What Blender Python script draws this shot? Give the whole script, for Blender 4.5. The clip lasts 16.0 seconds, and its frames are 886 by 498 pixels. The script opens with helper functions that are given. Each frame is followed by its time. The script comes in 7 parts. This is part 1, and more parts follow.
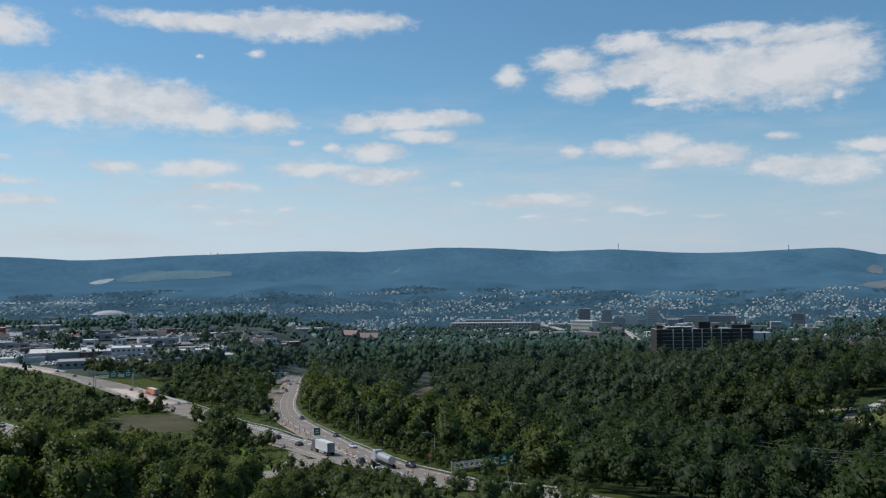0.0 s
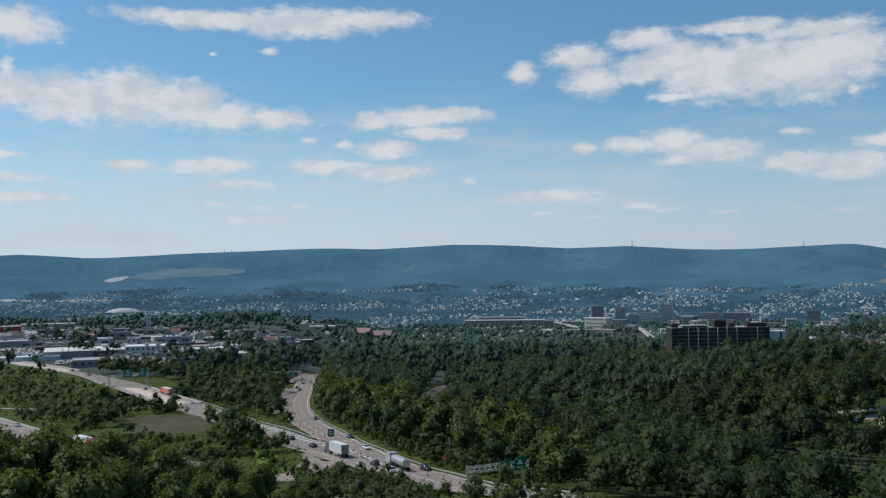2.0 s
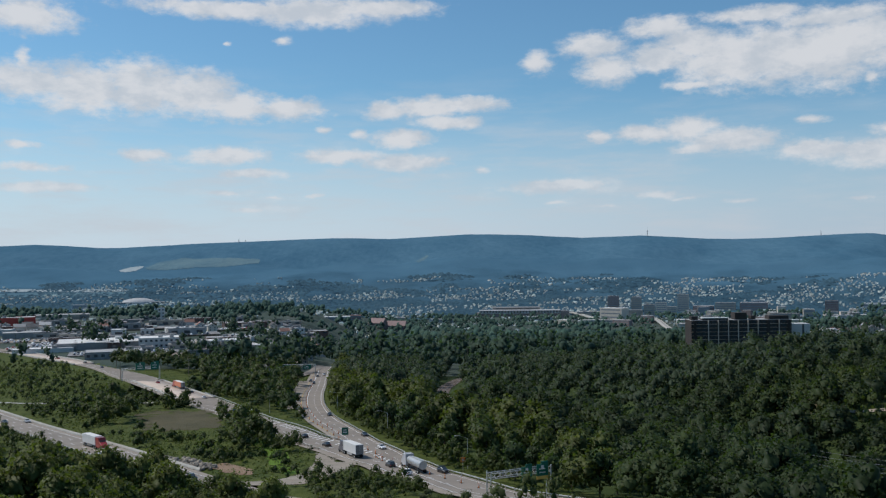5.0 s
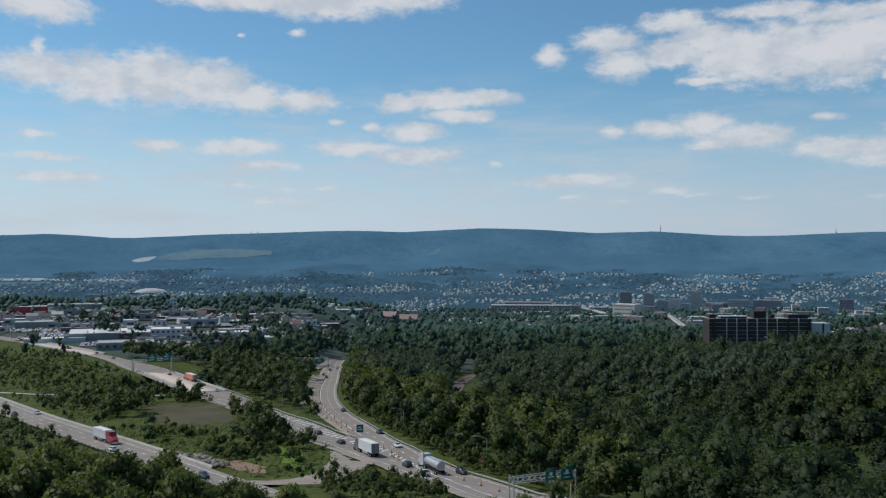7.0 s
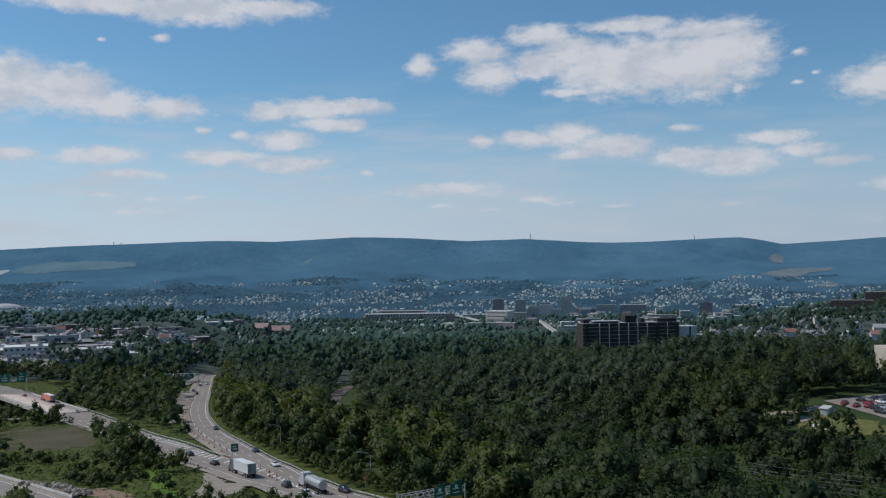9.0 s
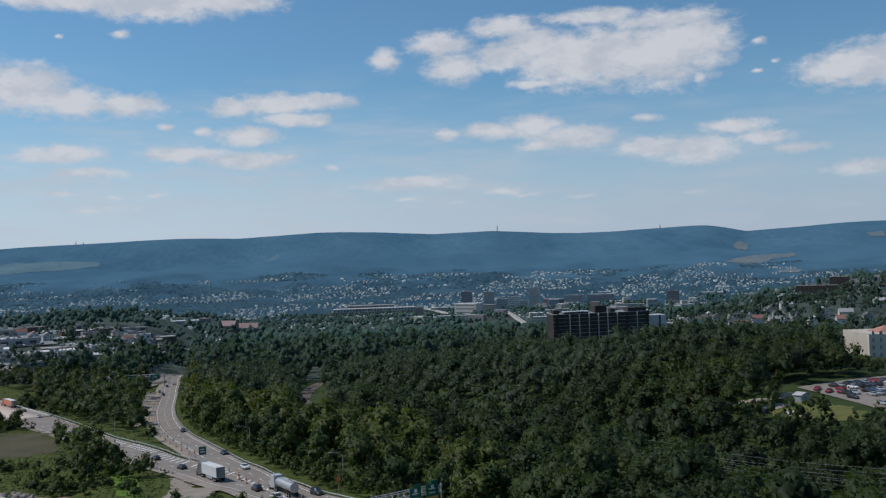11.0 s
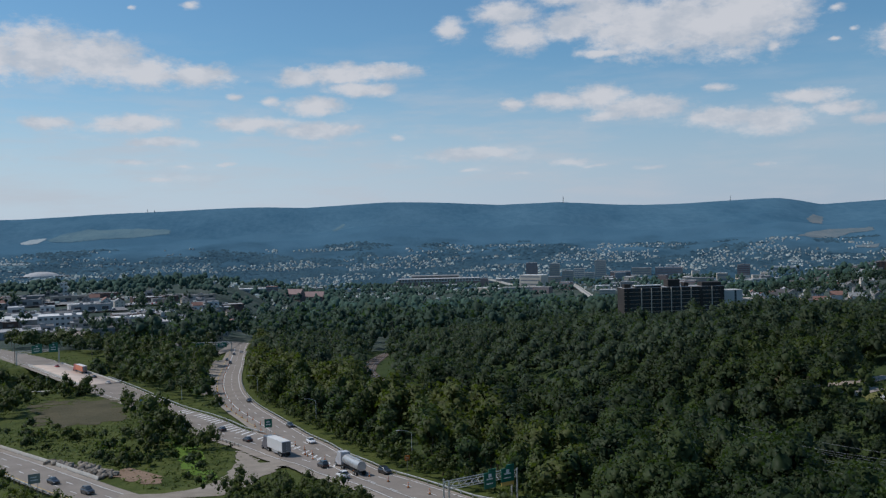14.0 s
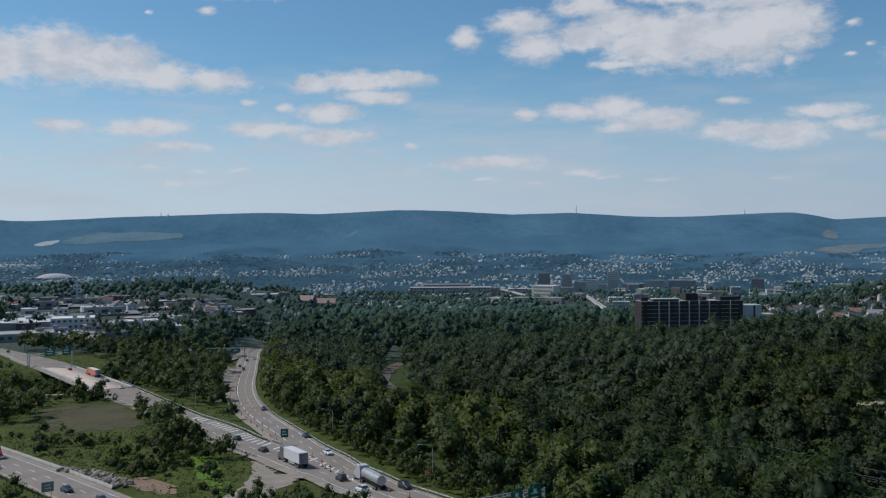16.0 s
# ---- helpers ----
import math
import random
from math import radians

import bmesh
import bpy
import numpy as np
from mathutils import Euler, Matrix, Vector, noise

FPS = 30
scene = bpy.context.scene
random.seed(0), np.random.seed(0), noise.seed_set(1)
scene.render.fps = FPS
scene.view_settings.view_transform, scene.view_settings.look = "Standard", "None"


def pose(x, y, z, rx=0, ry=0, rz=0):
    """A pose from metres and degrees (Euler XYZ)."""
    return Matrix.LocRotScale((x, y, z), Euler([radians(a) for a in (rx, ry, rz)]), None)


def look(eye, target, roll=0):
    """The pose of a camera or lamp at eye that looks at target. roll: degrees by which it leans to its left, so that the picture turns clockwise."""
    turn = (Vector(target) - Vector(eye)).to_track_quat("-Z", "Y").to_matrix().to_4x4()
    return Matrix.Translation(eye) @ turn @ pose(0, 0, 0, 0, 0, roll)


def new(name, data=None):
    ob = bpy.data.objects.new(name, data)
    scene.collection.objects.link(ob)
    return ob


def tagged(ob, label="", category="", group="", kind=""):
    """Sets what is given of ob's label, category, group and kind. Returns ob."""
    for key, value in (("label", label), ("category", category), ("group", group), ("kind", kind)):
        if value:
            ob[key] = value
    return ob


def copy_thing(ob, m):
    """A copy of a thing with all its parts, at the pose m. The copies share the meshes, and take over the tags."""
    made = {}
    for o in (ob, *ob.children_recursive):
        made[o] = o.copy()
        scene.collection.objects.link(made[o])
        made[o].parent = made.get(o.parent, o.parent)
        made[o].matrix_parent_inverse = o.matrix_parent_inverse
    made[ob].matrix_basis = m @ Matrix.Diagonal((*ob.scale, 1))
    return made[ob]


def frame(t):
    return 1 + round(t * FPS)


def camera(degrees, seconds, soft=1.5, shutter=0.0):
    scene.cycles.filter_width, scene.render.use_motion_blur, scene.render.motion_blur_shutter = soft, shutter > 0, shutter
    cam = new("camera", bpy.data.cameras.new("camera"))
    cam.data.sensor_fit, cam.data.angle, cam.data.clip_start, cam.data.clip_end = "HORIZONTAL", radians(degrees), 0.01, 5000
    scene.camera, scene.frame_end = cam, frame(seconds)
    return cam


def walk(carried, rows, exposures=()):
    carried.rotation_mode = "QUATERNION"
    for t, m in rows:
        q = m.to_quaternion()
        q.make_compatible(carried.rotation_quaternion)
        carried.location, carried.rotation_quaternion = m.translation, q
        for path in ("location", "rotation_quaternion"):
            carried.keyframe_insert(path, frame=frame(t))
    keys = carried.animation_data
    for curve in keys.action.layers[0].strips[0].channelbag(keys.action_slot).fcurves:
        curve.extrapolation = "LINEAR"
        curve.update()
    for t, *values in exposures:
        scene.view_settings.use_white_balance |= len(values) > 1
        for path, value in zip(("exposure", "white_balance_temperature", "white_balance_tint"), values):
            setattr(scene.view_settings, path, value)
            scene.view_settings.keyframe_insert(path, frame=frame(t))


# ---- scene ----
cam = camera(50.7, 16.0, soft=1.3)
PATH = [
    (0, pose(3.58, -19.96, 56.67, 91.702, 0, -2.362) @ pose(0, 0, 0, 0, 0, -0.554)),
    (0.5, pose(3.55, -19.97, 57.06, 91.710, 0, -2.125) @ pose(0, 0, 0, 0, 0, -0.561)),
    (1, pose(3.41, -18.99, 57.30, 91.690, 0, -1.957) @ pose(0, 0, 0, 0, 0, -0.601)),
    (1.5, pose(3.31, -18.16, 57.65, 91.574, 0, -1.772) @ pose(0, 0, 0, 0, 0, -0.607)),
    (2, pose(3.26, -17.49, 57.90, 91.520, 0, -1.568) @ pose(0, 0, 0, 0, 0, -0.644)),
    (2.5, pose(3.18, -16.89, 58.26, 91.439, 0, -1.367) @ pose(0, 0, 0, 0, 0, -0.655)),
    (3, pose(3.16, -15.08, 58.43, 91.350, 0, -1.202) @ pose(0, 0, 0, 0, 0, -0.679)),
    (5.5, pose(2.07, -5.42, 59.77, 90.681, 0, -0.545) @ pose(0, 0, 0, 0, 0, -0.541)),
    (6, pose(1.49, -3.15, 59.85, 90.475, 0, -0.370) @ pose(0, 0, 0, 0, 0, -0.342)),
    (6.5, pose(0.80, -1.70, 59.88, 90.402, 0, -0.198) @ pose(0, 0, 0, 0, 0, -0.166)),
    (7, pose(0.00, 0.00, 60.00, 90.488, 0, 0.000) @ pose(0, 0, 0, 0, 0, 0.000)),
    (7.5, pose(-0.75, 1.99, 59.98, 90.619, 0, -0.470) @ pose(0, 0, 0, 0, 0, 0.058)),
    (8, pose(-1.32, 5.00, 59.93, 90.727, 0, -5.024) @ pose(0, 0, 0, 0, 0, -0.043)),
    (8.5, pose(-1.67, 7.15, 59.87, 90.845, 0, -7.774) @ pose(0, 0, 0, 0, 0, -0.298)),
    (9, pose(-1.92, 8.68, 59.87, 90.985, 0, -7.804) @ pose(0, 0, 0, 0, 0, -0.715)),
    (11.5, pose(-1.82, 16.37, 60.01, 90.313, 0, -10.017) @ pose(0, 0, 0, 0, 0, -1.962)),
    (12, pose(-1.62, 18.32, 59.99, 89.902, 0, -7.695) @ pose(0, 0, 0, 0, 0, -2.022)),
    (12.5, pose(-1.52, 20.52, 59.95, 89.447, 0, -7.220) @ pose(0, 0, 0, 0, 0, -2.037)),
    (13, pose(-1.71, 22.67, 59.97, 89.112, 0, -6.852) @ pose(0, 0, 0, 0, 0, -1.911)),
    (13.5, pose(-2.10, 24.75, 60.06, 88.900, 0, -6.278) @ pose(0, 0, 0, 0, 0, -1.633)),
    (14, pose(-2.59, 26.77, 60.08, 88.834, 0, -5.832) @ pose(0, 0, 0, 0, 0, -1.309)),
    (14.5, pose(-3.22, 28.37, 60.21, 88.888, 0, -5.555) @ pose(0, 0, 0, 0, 0, -0.969)),
    (15, pose(-3.92, 29.93, 60.27, 89.038, 0, -5.389) @ pose(0, 0, 0, 0, 0, -0.650)),
    (15.5, pose(-4.71, 31.19, 60.37, 89.215, 0, -5.286) @ pose(0, 0, 0, 0, 0, -0.437)),
    (16, pose(-5.43, 32.09, 60.44, 89.366, 0, -5.150) @ pose(0, 0, 0, 0, 0, -0.298)),
]
walk(cam, PATH, [(0, 0.0, 6450, 11), (3, 0.0, 6450, 11), (7, -0.04, 6420, 11), (9, -0.14, 6320, 13), (16, -0.17, 6320, 13)])

# ---- light ----
SUN_EL, SUN_AZ = 50.0, -68.0          # degrees; azimuth from +y towards +x


def nodes_of(tree):
    """Two helpers for a node tree: add a node with its inputs' values (by name, or i0, i1 ...), and wire two sockets."""
    def node(kind, **values):
        n = tree.nodes.new(kind)
        for key, value in values.items():
            n.inputs[int(key[1:]) if key[1:].isdigit() else key].default_value = value
        return n
    return node, tree.links.new


world = bpy.data.worlds.new("sky")
scene.world = world
world.use_nodes = True
world.node_tree.nodes.clear()
W, wire = nodes_of(world.node_tree)


def wvec(op, **values):
    n = W("ShaderNodeVectorMath", **values)
    n.operation = op
    return n


def wmath(op, a, b=0.0, c=None):
    n = W("ShaderNodeMath")
    n.operation = op
    for i, v in enumerate((a, b, c)):
        if v is None:
            continue
        if isinstance(v, (int, float)):
            n.inputs[i].default_value = v
        else:
            wire(v, n.inputs[i])
    return n.outputs[0]


sky = W("ShaderNodeTexSky")
sky.sky_type, sky.sun_disc = "NISHITA", False
sky.sun_elevation, sky.sun_rotation = radians(SUN_EL), radians(SUN_AZ)
sky.air_density, sky.dust_density, sky.ozone_density, sky.altitude = 1.0, 0.5, 3.0, 300
way = W("ShaderNodeTexCoord").outputs["Generated"]
part_xyz = W("ShaderNodeSeparateXYZ")
wire(way, part_xyz.inputs[0])
az = wmath("MULTIPLY", wmath("ARCTAN2", part_xyz.outputs[0], part_xyz.outputs[1]), 57.2958)
el = wmath("MULTIPLY", wmath("ARCSINE", part_xyz.outputs[2]), 57.2958)
flat = W("ShaderNodeCombineXYZ")
wire(az, flat.inputs[0]), wire(el, flat.inputs[1])
stretch = wvec("MULTIPLY", i1=(0.55, 1.0, 1.0))
wire(flat.outputs[0], stretch.inputs[0])
fluff = W("ShaderNodeTexNoise", Scale=0.55, Detail=7.0, Roughness=0.62)
wire(stretch.outputs[0], fluff.inputs["Vector"])
bent = wvec("MULTIPLY_ADD", i1=(1.3, 0.7, 0.0))
centred = wvec("SUBTRACT", i1=(0.5, 0.5, 0.5))
wire(fluff.outputs["Color"], centred.inputs[0])
wire(centred.outputs[0], bent.inputs[0]), wire(flat.outputs[0], bent.inputs[2])
nearest_cloud = [None]


def cloud(a, e, w, h):
    """One lump of fair-weather cloud: azimuth, elevation, half width and half height in degrees."""
    off = wvec("SUBTRACT", i1=(a, e - (0.35 if a < -8 else 0.2), 0))
    wire(bent.outputs[0], off.inputs[0])
    sized = wvec("MULTIPLY", i1=(1 / w, 1 / h, 0))
    wire(off.outputs[0], sized.inputs[0])
    size = wvec("LENGTH")
    wire(sized.outputs[0], size.inputs[0])
    d = size.outputs["Value"]
    thin = max(0.0, 0.55 - 0.6 * w * h)
    if thin:
        d = wmath("ADD", d, thin)
    nearest_cloud[0] = d if nearest_cloud[0] is None else wmath("SMOOTH_MIN", nearest_cloud[0], d, 0.25)


cloud(-23.2, 10.8, 2.60, 0.97)
cloud(-20.2, 10.5, 3.13, 1.32)
cloud(-17.1, 10.7, 2.95, 1.46)
cloud(-14.2, 10.5, 2.78, 1.25)
cloud(-11.6, 9.8, 2.08, 0.87)
cloud(-8.6, 9.7, 2.08, 0.59)
cloud(-23.4, 12.0, 0.49, 0.69)
cloud(-23.2, 14.3, 2.43, 0.87)
cloud(-11.5, 15.4, 5.90, 0.49)
cloud(-7.1, 15.2, 3.82, 0.76)
cloud(-3.0, 15.5, 3.13, 0.52)
cloud(-12.2, 13.4, 0.35, 0.17)
cloud(-8.8, 13.7, 0.63, 0.35)
cloud(-2.7, 9.5, 1.39, 0.59)
cloud(-0.3, 9.7, 2.08, 0.63)
cloud(2.2, 9.8, 2.43, 0.42)
cloud(1.1, 8.8, 2.08, 0.42)
cloud(-6.5, 8.3, 0.69, 0.28)
cloud(-4.5, 8.1, 0.69, 0.42)
cloud(-1.8, 7.8, 1.67, 0.56)
cloud(-17.0, 6.9, 1.60, 0.42)
cloud(-12.3, 6.9, 2.26, 0.52)
cloud(-10.9, 5.8, 2.43, 0.31)
cloud(-5.5, 6.8, 2.43, 0.42)
cloud(-1.7, 6.4, 2.60, 0.45)
cloud(0.7, 6.5, 0.69, 0.35)
cloud(-23.6, 7.3, 1.22, 0.31)
cloud(-23.2, 6.0, 2.08, 0.28)
cloud(-22.3, 4.9, 2.78, 0.31)
cloud(-12.6, 4.7, 1.74, 0.21)
cloud(-9.6, 4.5, 0.87, 0.17)
cloud(-7.2, 4.4, 0.87, 0.17)
cloud(-10.9, 3.7, 1.74, 0.21)
cloud(6.6, 12.2, 0.97, 0.69)
cloud(10.1, 13.1, 1.74, 0.69)
cloud(10.8, 11.6, 1.56, 0.83)
cloud(13.8, 12.1, 2.08, 0.76)
cloud(14.1, 13.9, 1.91, 0.63)
cloud(15.8, 12.8, 2.08, 0.87)
cloud(18.0, 11.8, 3.13, 1.56)
cloud(21.1, 11.9, 3.47, 1.74)
cloud(23.5, 11.9, 3.13, 1.91)
cloud(25.3, 12.3, 2.08, 1.56)
cloud(19.6, 14.2, 2.78, 0.42)
cloud(23.5, 13.7, 3.13, 0.49)
cloud(16.0, 10.5, 2.08, 0.28)
cloud(25.5, 10.3, 0.69, 0.42)
cloud(10.3, 7.7, 1.22, 0.42)
cloud(13.1, 7.8, 1.91, 0.49)
cloud(15.4, 8.0, 1.74, 0.69)
cloud(17.9, 7.2, 2.60, 0.69)
cloud(16.0, 6.8, 1.74, 0.35)
cloud(22.4, 8.1, 1.22, 0.31)
cloud(22.5, 6.4, 2.08, 0.56)
cloud(25.2, 6.1, 2.43, 0.76)
cloud(3.2, 5.9, 0.76, 0.24)
cloud(8.0, 4.8, 2.95, 0.42)
cloud(13.7, 4.2, 1.56, 0.31)
cloud(15.3, 4.0, 1.39, 0.17)
cloud(18.5, 3.7, 1.22, 0.21)
cloud(7.6, 3.8, 1.04, 0.17)
cloud(10.7, 3.5, 1.04, 0.14)
cloud(24.8, 3.6, 1.04, 0.17)
cloud(28.7, 12.1, 0.63, 0.31)
cloud(28.8, 10.3, 0.52, 0.21)
cloud(29.8, 10.8, 0.42, 0.21)
cloud(32.2, 9.9, 1.04, 0.56)
cloud(33.8, 10.1, 2.60, 1.04)
cloud(35.5, 10.2, 2.43, 1.22)
cloud(34.2, 9.1, 0.87, 0.28)
cloud(27.4, 7.3, 1.91, 0.45)
cloud(29.0, 6.5, 1.74, 0.38)
cloud(30.8, 5.9, 1.74, 0.31)
cloud(34.8, 4.5, 2.43, 0.45)


def wramp(value, a, b, to0=0.0, to1=1.0):
    n = W("ShaderNodeMapRange", i1=a, i2=b, i3=to0, i4=to1)
    n.interpolation_type = "SMOOTHSTEP"
    wire(value, n.inputs[0])
    return n.outputs[0]


# ragged edges, thin veil low over the hills
crumbs = W("ShaderNodeTexNoise", Scale=1.7, Detail=6.0, Roughness=0.65)
wire(stretch.outputs[0], crumbs.inputs["Vector"])
ragged = wmath("ADD", nearest_cloud[0], wmath("MULTIPLY", wmath("SUBTRACT", crumbs.outputs["Fac"], 0.5), -1.6))
cover = wramp(ragged, 1.5, 0.5)
low = wvec("MULTIPLY", i1=(0.16, 0.9, 1.0))
wire(flat.outputs[0], low.inputs[0])
wisps = W("ShaderNodeTexNoise", Scale=0.8, Detail=6.0, Roughness=0.6)
wire(low.outputs[0], wisps.inputs["Vector"])
veil = wmath("MULTIPLY", wmath("MULTIPLY", wramp(wisps.outputs["Fac"], 0.4, 0.72), wramp(az, 5.0, 38.0, 1.0, 0.45)), wramp(el, 13.0, 4.0, 0.0, 0.62))
thick = wmath("MULTIPLY", cover, wramp(el, 1.0, 8.0, 0.6, 0.93))
amount = wmath("MAXIMUM", thick, veil)
above = wvec("ADD", i1=(-0.4, 0.75, 0.0))
wire(stretch.outputs[0], above.inputs[0])
upper = W("ShaderNodeTexNoise", Scale=0.55, Detail=4.0, Roughness=0.6)
wire(above.outputs[0], upper.inputs["Vector"])
relief = wmath("ADD", wmath("SUBTRACT", fluff.outputs["Fac"], upper.outputs["Fac"]), wmath("MULTIPLY", wmath("SUBTRACT", 0.75, ragged), 0.12))
white = W("ShaderNodeMixRGB", i1=(5.3, 5.75, 6.25, 1), i2=(6.75, 6.9, 7.1, 1))
wire(wramp(relief, -0.16, 0.16), white.inputs[0])
clear = W("ShaderNodeMixRGB", i0=1.0, i2=(0.71, 0.99, 1.03, 1))
clear.blend_type = "MULTIPLY"
wire(sky.outputs[0], clear.inputs[1])
haze = W("ShaderNodeMixRGB")
sunward = W("ShaderNodeMixRGB", i1=(5.6, 6.4, 7.55, 1), i2=(4.2, 5.0, 6.25, 1))
wire(wramp(az, -12.0, 36.0), sunward.inputs[0]), wire(sunward.outputs[0], haze.inputs[2])
wire(wramp(el, 11.0, 0.5, 0.0, 0.82), haze.inputs[0]), wire(clear.outputs[0], haze.inputs[1])
both = W("ShaderNodeMixRGB")
wire(amount, both.inputs[0]), wire(haze.outputs[0], both.inputs[1]), wire(white.outputs[0], both.inputs[2])
shine = W("ShaderNodeBackground", Strength=0.1)
wire(both.outputs[0], shine.inputs[0])
wire(shine.outputs[0], W("ShaderNodeOutputWorld").inputs[0])
world.cycles.sampling_method = "MANUAL"
world.cycles.sample_map_resolution = 512

sun = new("sun", bpy.data.lights.new("sun", "SUN"))
sun.data.energy, sun.data.angle, sun.data.color = 3.1, radians(0.53), (1.0, 0.95, 0.87)
sx, sy = math.sin(radians(SUN_AZ)) * math.cos(radians(SUN_EL)), math.cos(radians(SUN_AZ)) * math.cos(radians(SUN_EL))
sun.matrix_world = look((sx * 300, sy * 300, math.sin(radians(SUN_EL)) * 300), (0, 0, 0))


# ---- materials ----
def surface(name, c1, c2, rough=0.85, scale=0.5, fine=4.0, bump=0.15, metal=0.0, island=0.0, own=0.0, shine=0.5, stretch=(1, 1, 1), through_light=0.0):
    """A worn matt surface: two tones mixed by coarse and fine noise in metres, with relief."""
    m = bpy.data.materials.new(name)
    m.use_nodes = True
    t = m.node_tree
    t.nodes.clear()
    N, link = nodes_of(t)
    geo = N("ShaderNodeNewGeometry")
    size = N("ShaderNodeVectorMath", i1=stretch)
    size.operation = "MULTIPLY"
    link(geo.outputs["Position"], size.inputs[0])
    coarse, grain = N("ShaderNodeTexNoise", Scale=scale, Detail=5.0, Roughness=0.6), N("ShaderNodeTexNoise", Scale=fine, Detail=4.0, Roughness=0.65)
    link(size.outputs[0], coarse.inputs["Vector"]), link(size.outputs[0], grain.inputs["Vector"])
    mix = N("ShaderNodeMath", i1=0.6)
    mix.operation = "MULTIPLY_ADD"
    link(coarse.outputs["Fac"], mix.inputs[0])
    half = N("ShaderNodeMath", i1=0.4)
    half.operation = "MULTIPLY"
    link(grain.outputs["Fac"], half.inputs[0]), link(half.outputs[0], mix.inputs[2])
    spread = N("ShaderNodeMapRange", i1=0.36, i2=0.64)
    link(mix.outputs[0], spread.inputs[0])
    tone = N("ShaderNodeMixRGB", i1=(*c1, 1), i2=(*c2, 1))
    link(spread.outputs[0], tone.inputs[0])
    colour = tone.outputs[0]
    for amount, socket in ((island, geo.outputs["Random Per Island"]), (own, N("ShaderNodeObjectInfo").outputs["Random"])):
        if amount:
            hsv = N("ShaderNodeHueSaturation")
            vary = N("ShaderNodeMapRange", i3=1 - amount, i4=1 + amount)
            link(socket, vary.inputs[0]), link(vary.outputs[0], hsv.inputs["Value"]), link(colour, hsv.inputs["Color"])
            colour = hsv.outputs[0]
    bsdf = N("ShaderNodeBsdfPrincipled", Roughness=rough, Metallic=metal)
    bsdf.inputs["Specular IOR Level"].default_value = shine
    link(colour, bsdf.inputs["Base Color"])
    if bump:
        relief = N("ShaderNodeBump", Strength=min(bump, 1.0), Distance=0.6 / fine)
        link(grain.outputs["Fac"], relief.inputs["Height"]), link(relief.outputs[0], bsdf.inputs["Normal"])
    out = N("ShaderNodeOutputMaterial")
    if through_light:
        lit = N("ShaderNodeBsdfTranslucent")
        warm = N("ShaderNodeMixRGB", i0=1.0, i2=(1.0, 1.15, 0.45, 1))
        warm.blend_type = "MULTIPLY"
        link(colour, warm.inputs[1]), link(warm.outputs[0], lit.inputs[0])
        join = N("ShaderNodeMixShader", i0=through_light)
        link(bsdf.outputs[0], join.inputs[1]), link(lit.outputs[0], join.inputs[2]), link(join.outputs[0], out.inputs[0])
    else:
        link(bsdf.outputs[0], out.inputs[0])
    return m


LEAF = surface("leaf", (0.028, 0.051, 0.019), (0.061, 0.094, 0.034), 0.6, 0.05, 0.5, 0.0, island=0.14, own=0.15, shine=0.25, through_light=0.42)
LEAF_DARK = surface("leaf_dark", (0.024, 0.039, 0.020), (0.051, 0.073, 0.032), 0.6, 0.05, 0.5, 0.0, island=0.14, own=0.12, shine=0.2, through_light=0.42)
LEAF_MID = surface("leaf_mid", (0.036, 0.059, 0.021), (0.074, 0.104, 0.038), 0.6, 0.05, 0.5, 0.0, island=0.14, own=0.12, shine=0.2, through_light=0.42)
LEAF_LIGHT = surface("leaf_light", (0.049, 0.072, 0.019), (0.099, 0.129, 0.039), 0.6, 0.08, 0.7, 0.0, island=0.28, own=0.15, shine=0.25, through_light=0.42)
# next four: leaf green blued and lifted in colour for distance haze
LEAF_HAZED = surface("leaf_hazed", (0.025, 0.058, 0.049), (0.064, 0.108, 0.079), 0.8, 0.012, 0.12, 0.0, island=0.3, shine=0.1)
LEAF_HAZE_BLUE = surface("leaf_haze_blue", (0.033, 0.076, 0.108), (0.052, 0.105, 0.138), 0.9, 0.006, 0.06, 0.0, island=0.1, shine=0.05)
LEAF_TOWN_HAZED = surface("leaf_town_hazed", (0.039, 0.074, 0.054), (0.079, 0.120, 0.083), 0.7, 0.03, 0.3, 0.0, island=0.25, shine=0.15, through_light=0.4)
LEAF_UPPER_HAZED = surface("leaf_upper_hazed", (0.038, 0.061, 0.036), (0.078, 0.108, 0.058), 0.6, 0.04, 0.4, 0.0, island=0.14, shine=0.2, through_light=0.42)
LEAF_OLIVE = surface("leaf_olive", (0.068, 0.096, 0.021), (0.137, 0.164, 0.045), 0.6, 0.12, 0.8, 0.0, island=0.3, own=0.2, shine=0.25, through_light=0.42)
WEED = surface("weed", (0.060, 0.095, 0.022), (0.125, 0.160, 0.048), 0.8, 0.08, 0.7, 0.0, island=0.3, shine=0.15, through_light=0.3)
BARK = surface("bark", (0.06, 0.045, 0.032), (0.13, 0.10, 0.075), 0.95, 1.2, 9, 0.5)
GRASS = surface("grass", (0.038, 0.058, 0.013), (0.100, 0.117, 0.032), 0.95, 0.14, 1.6, 0.6, shine=0.1)
BRIGHT_GRASS = surface("bright_grass", (0.083, 0.150, 0.022), (0.138, 0.216, 0.038), 0.95, 0.1, 1.8, 0.6, shine=0.1)
DRY_GRASS = surface("dry_grass", (0.070, 0.068, 0.040), (0.125, 0.108, 0.066), 0.95, 0.09, 1.5, 0.6, shine=0.1)
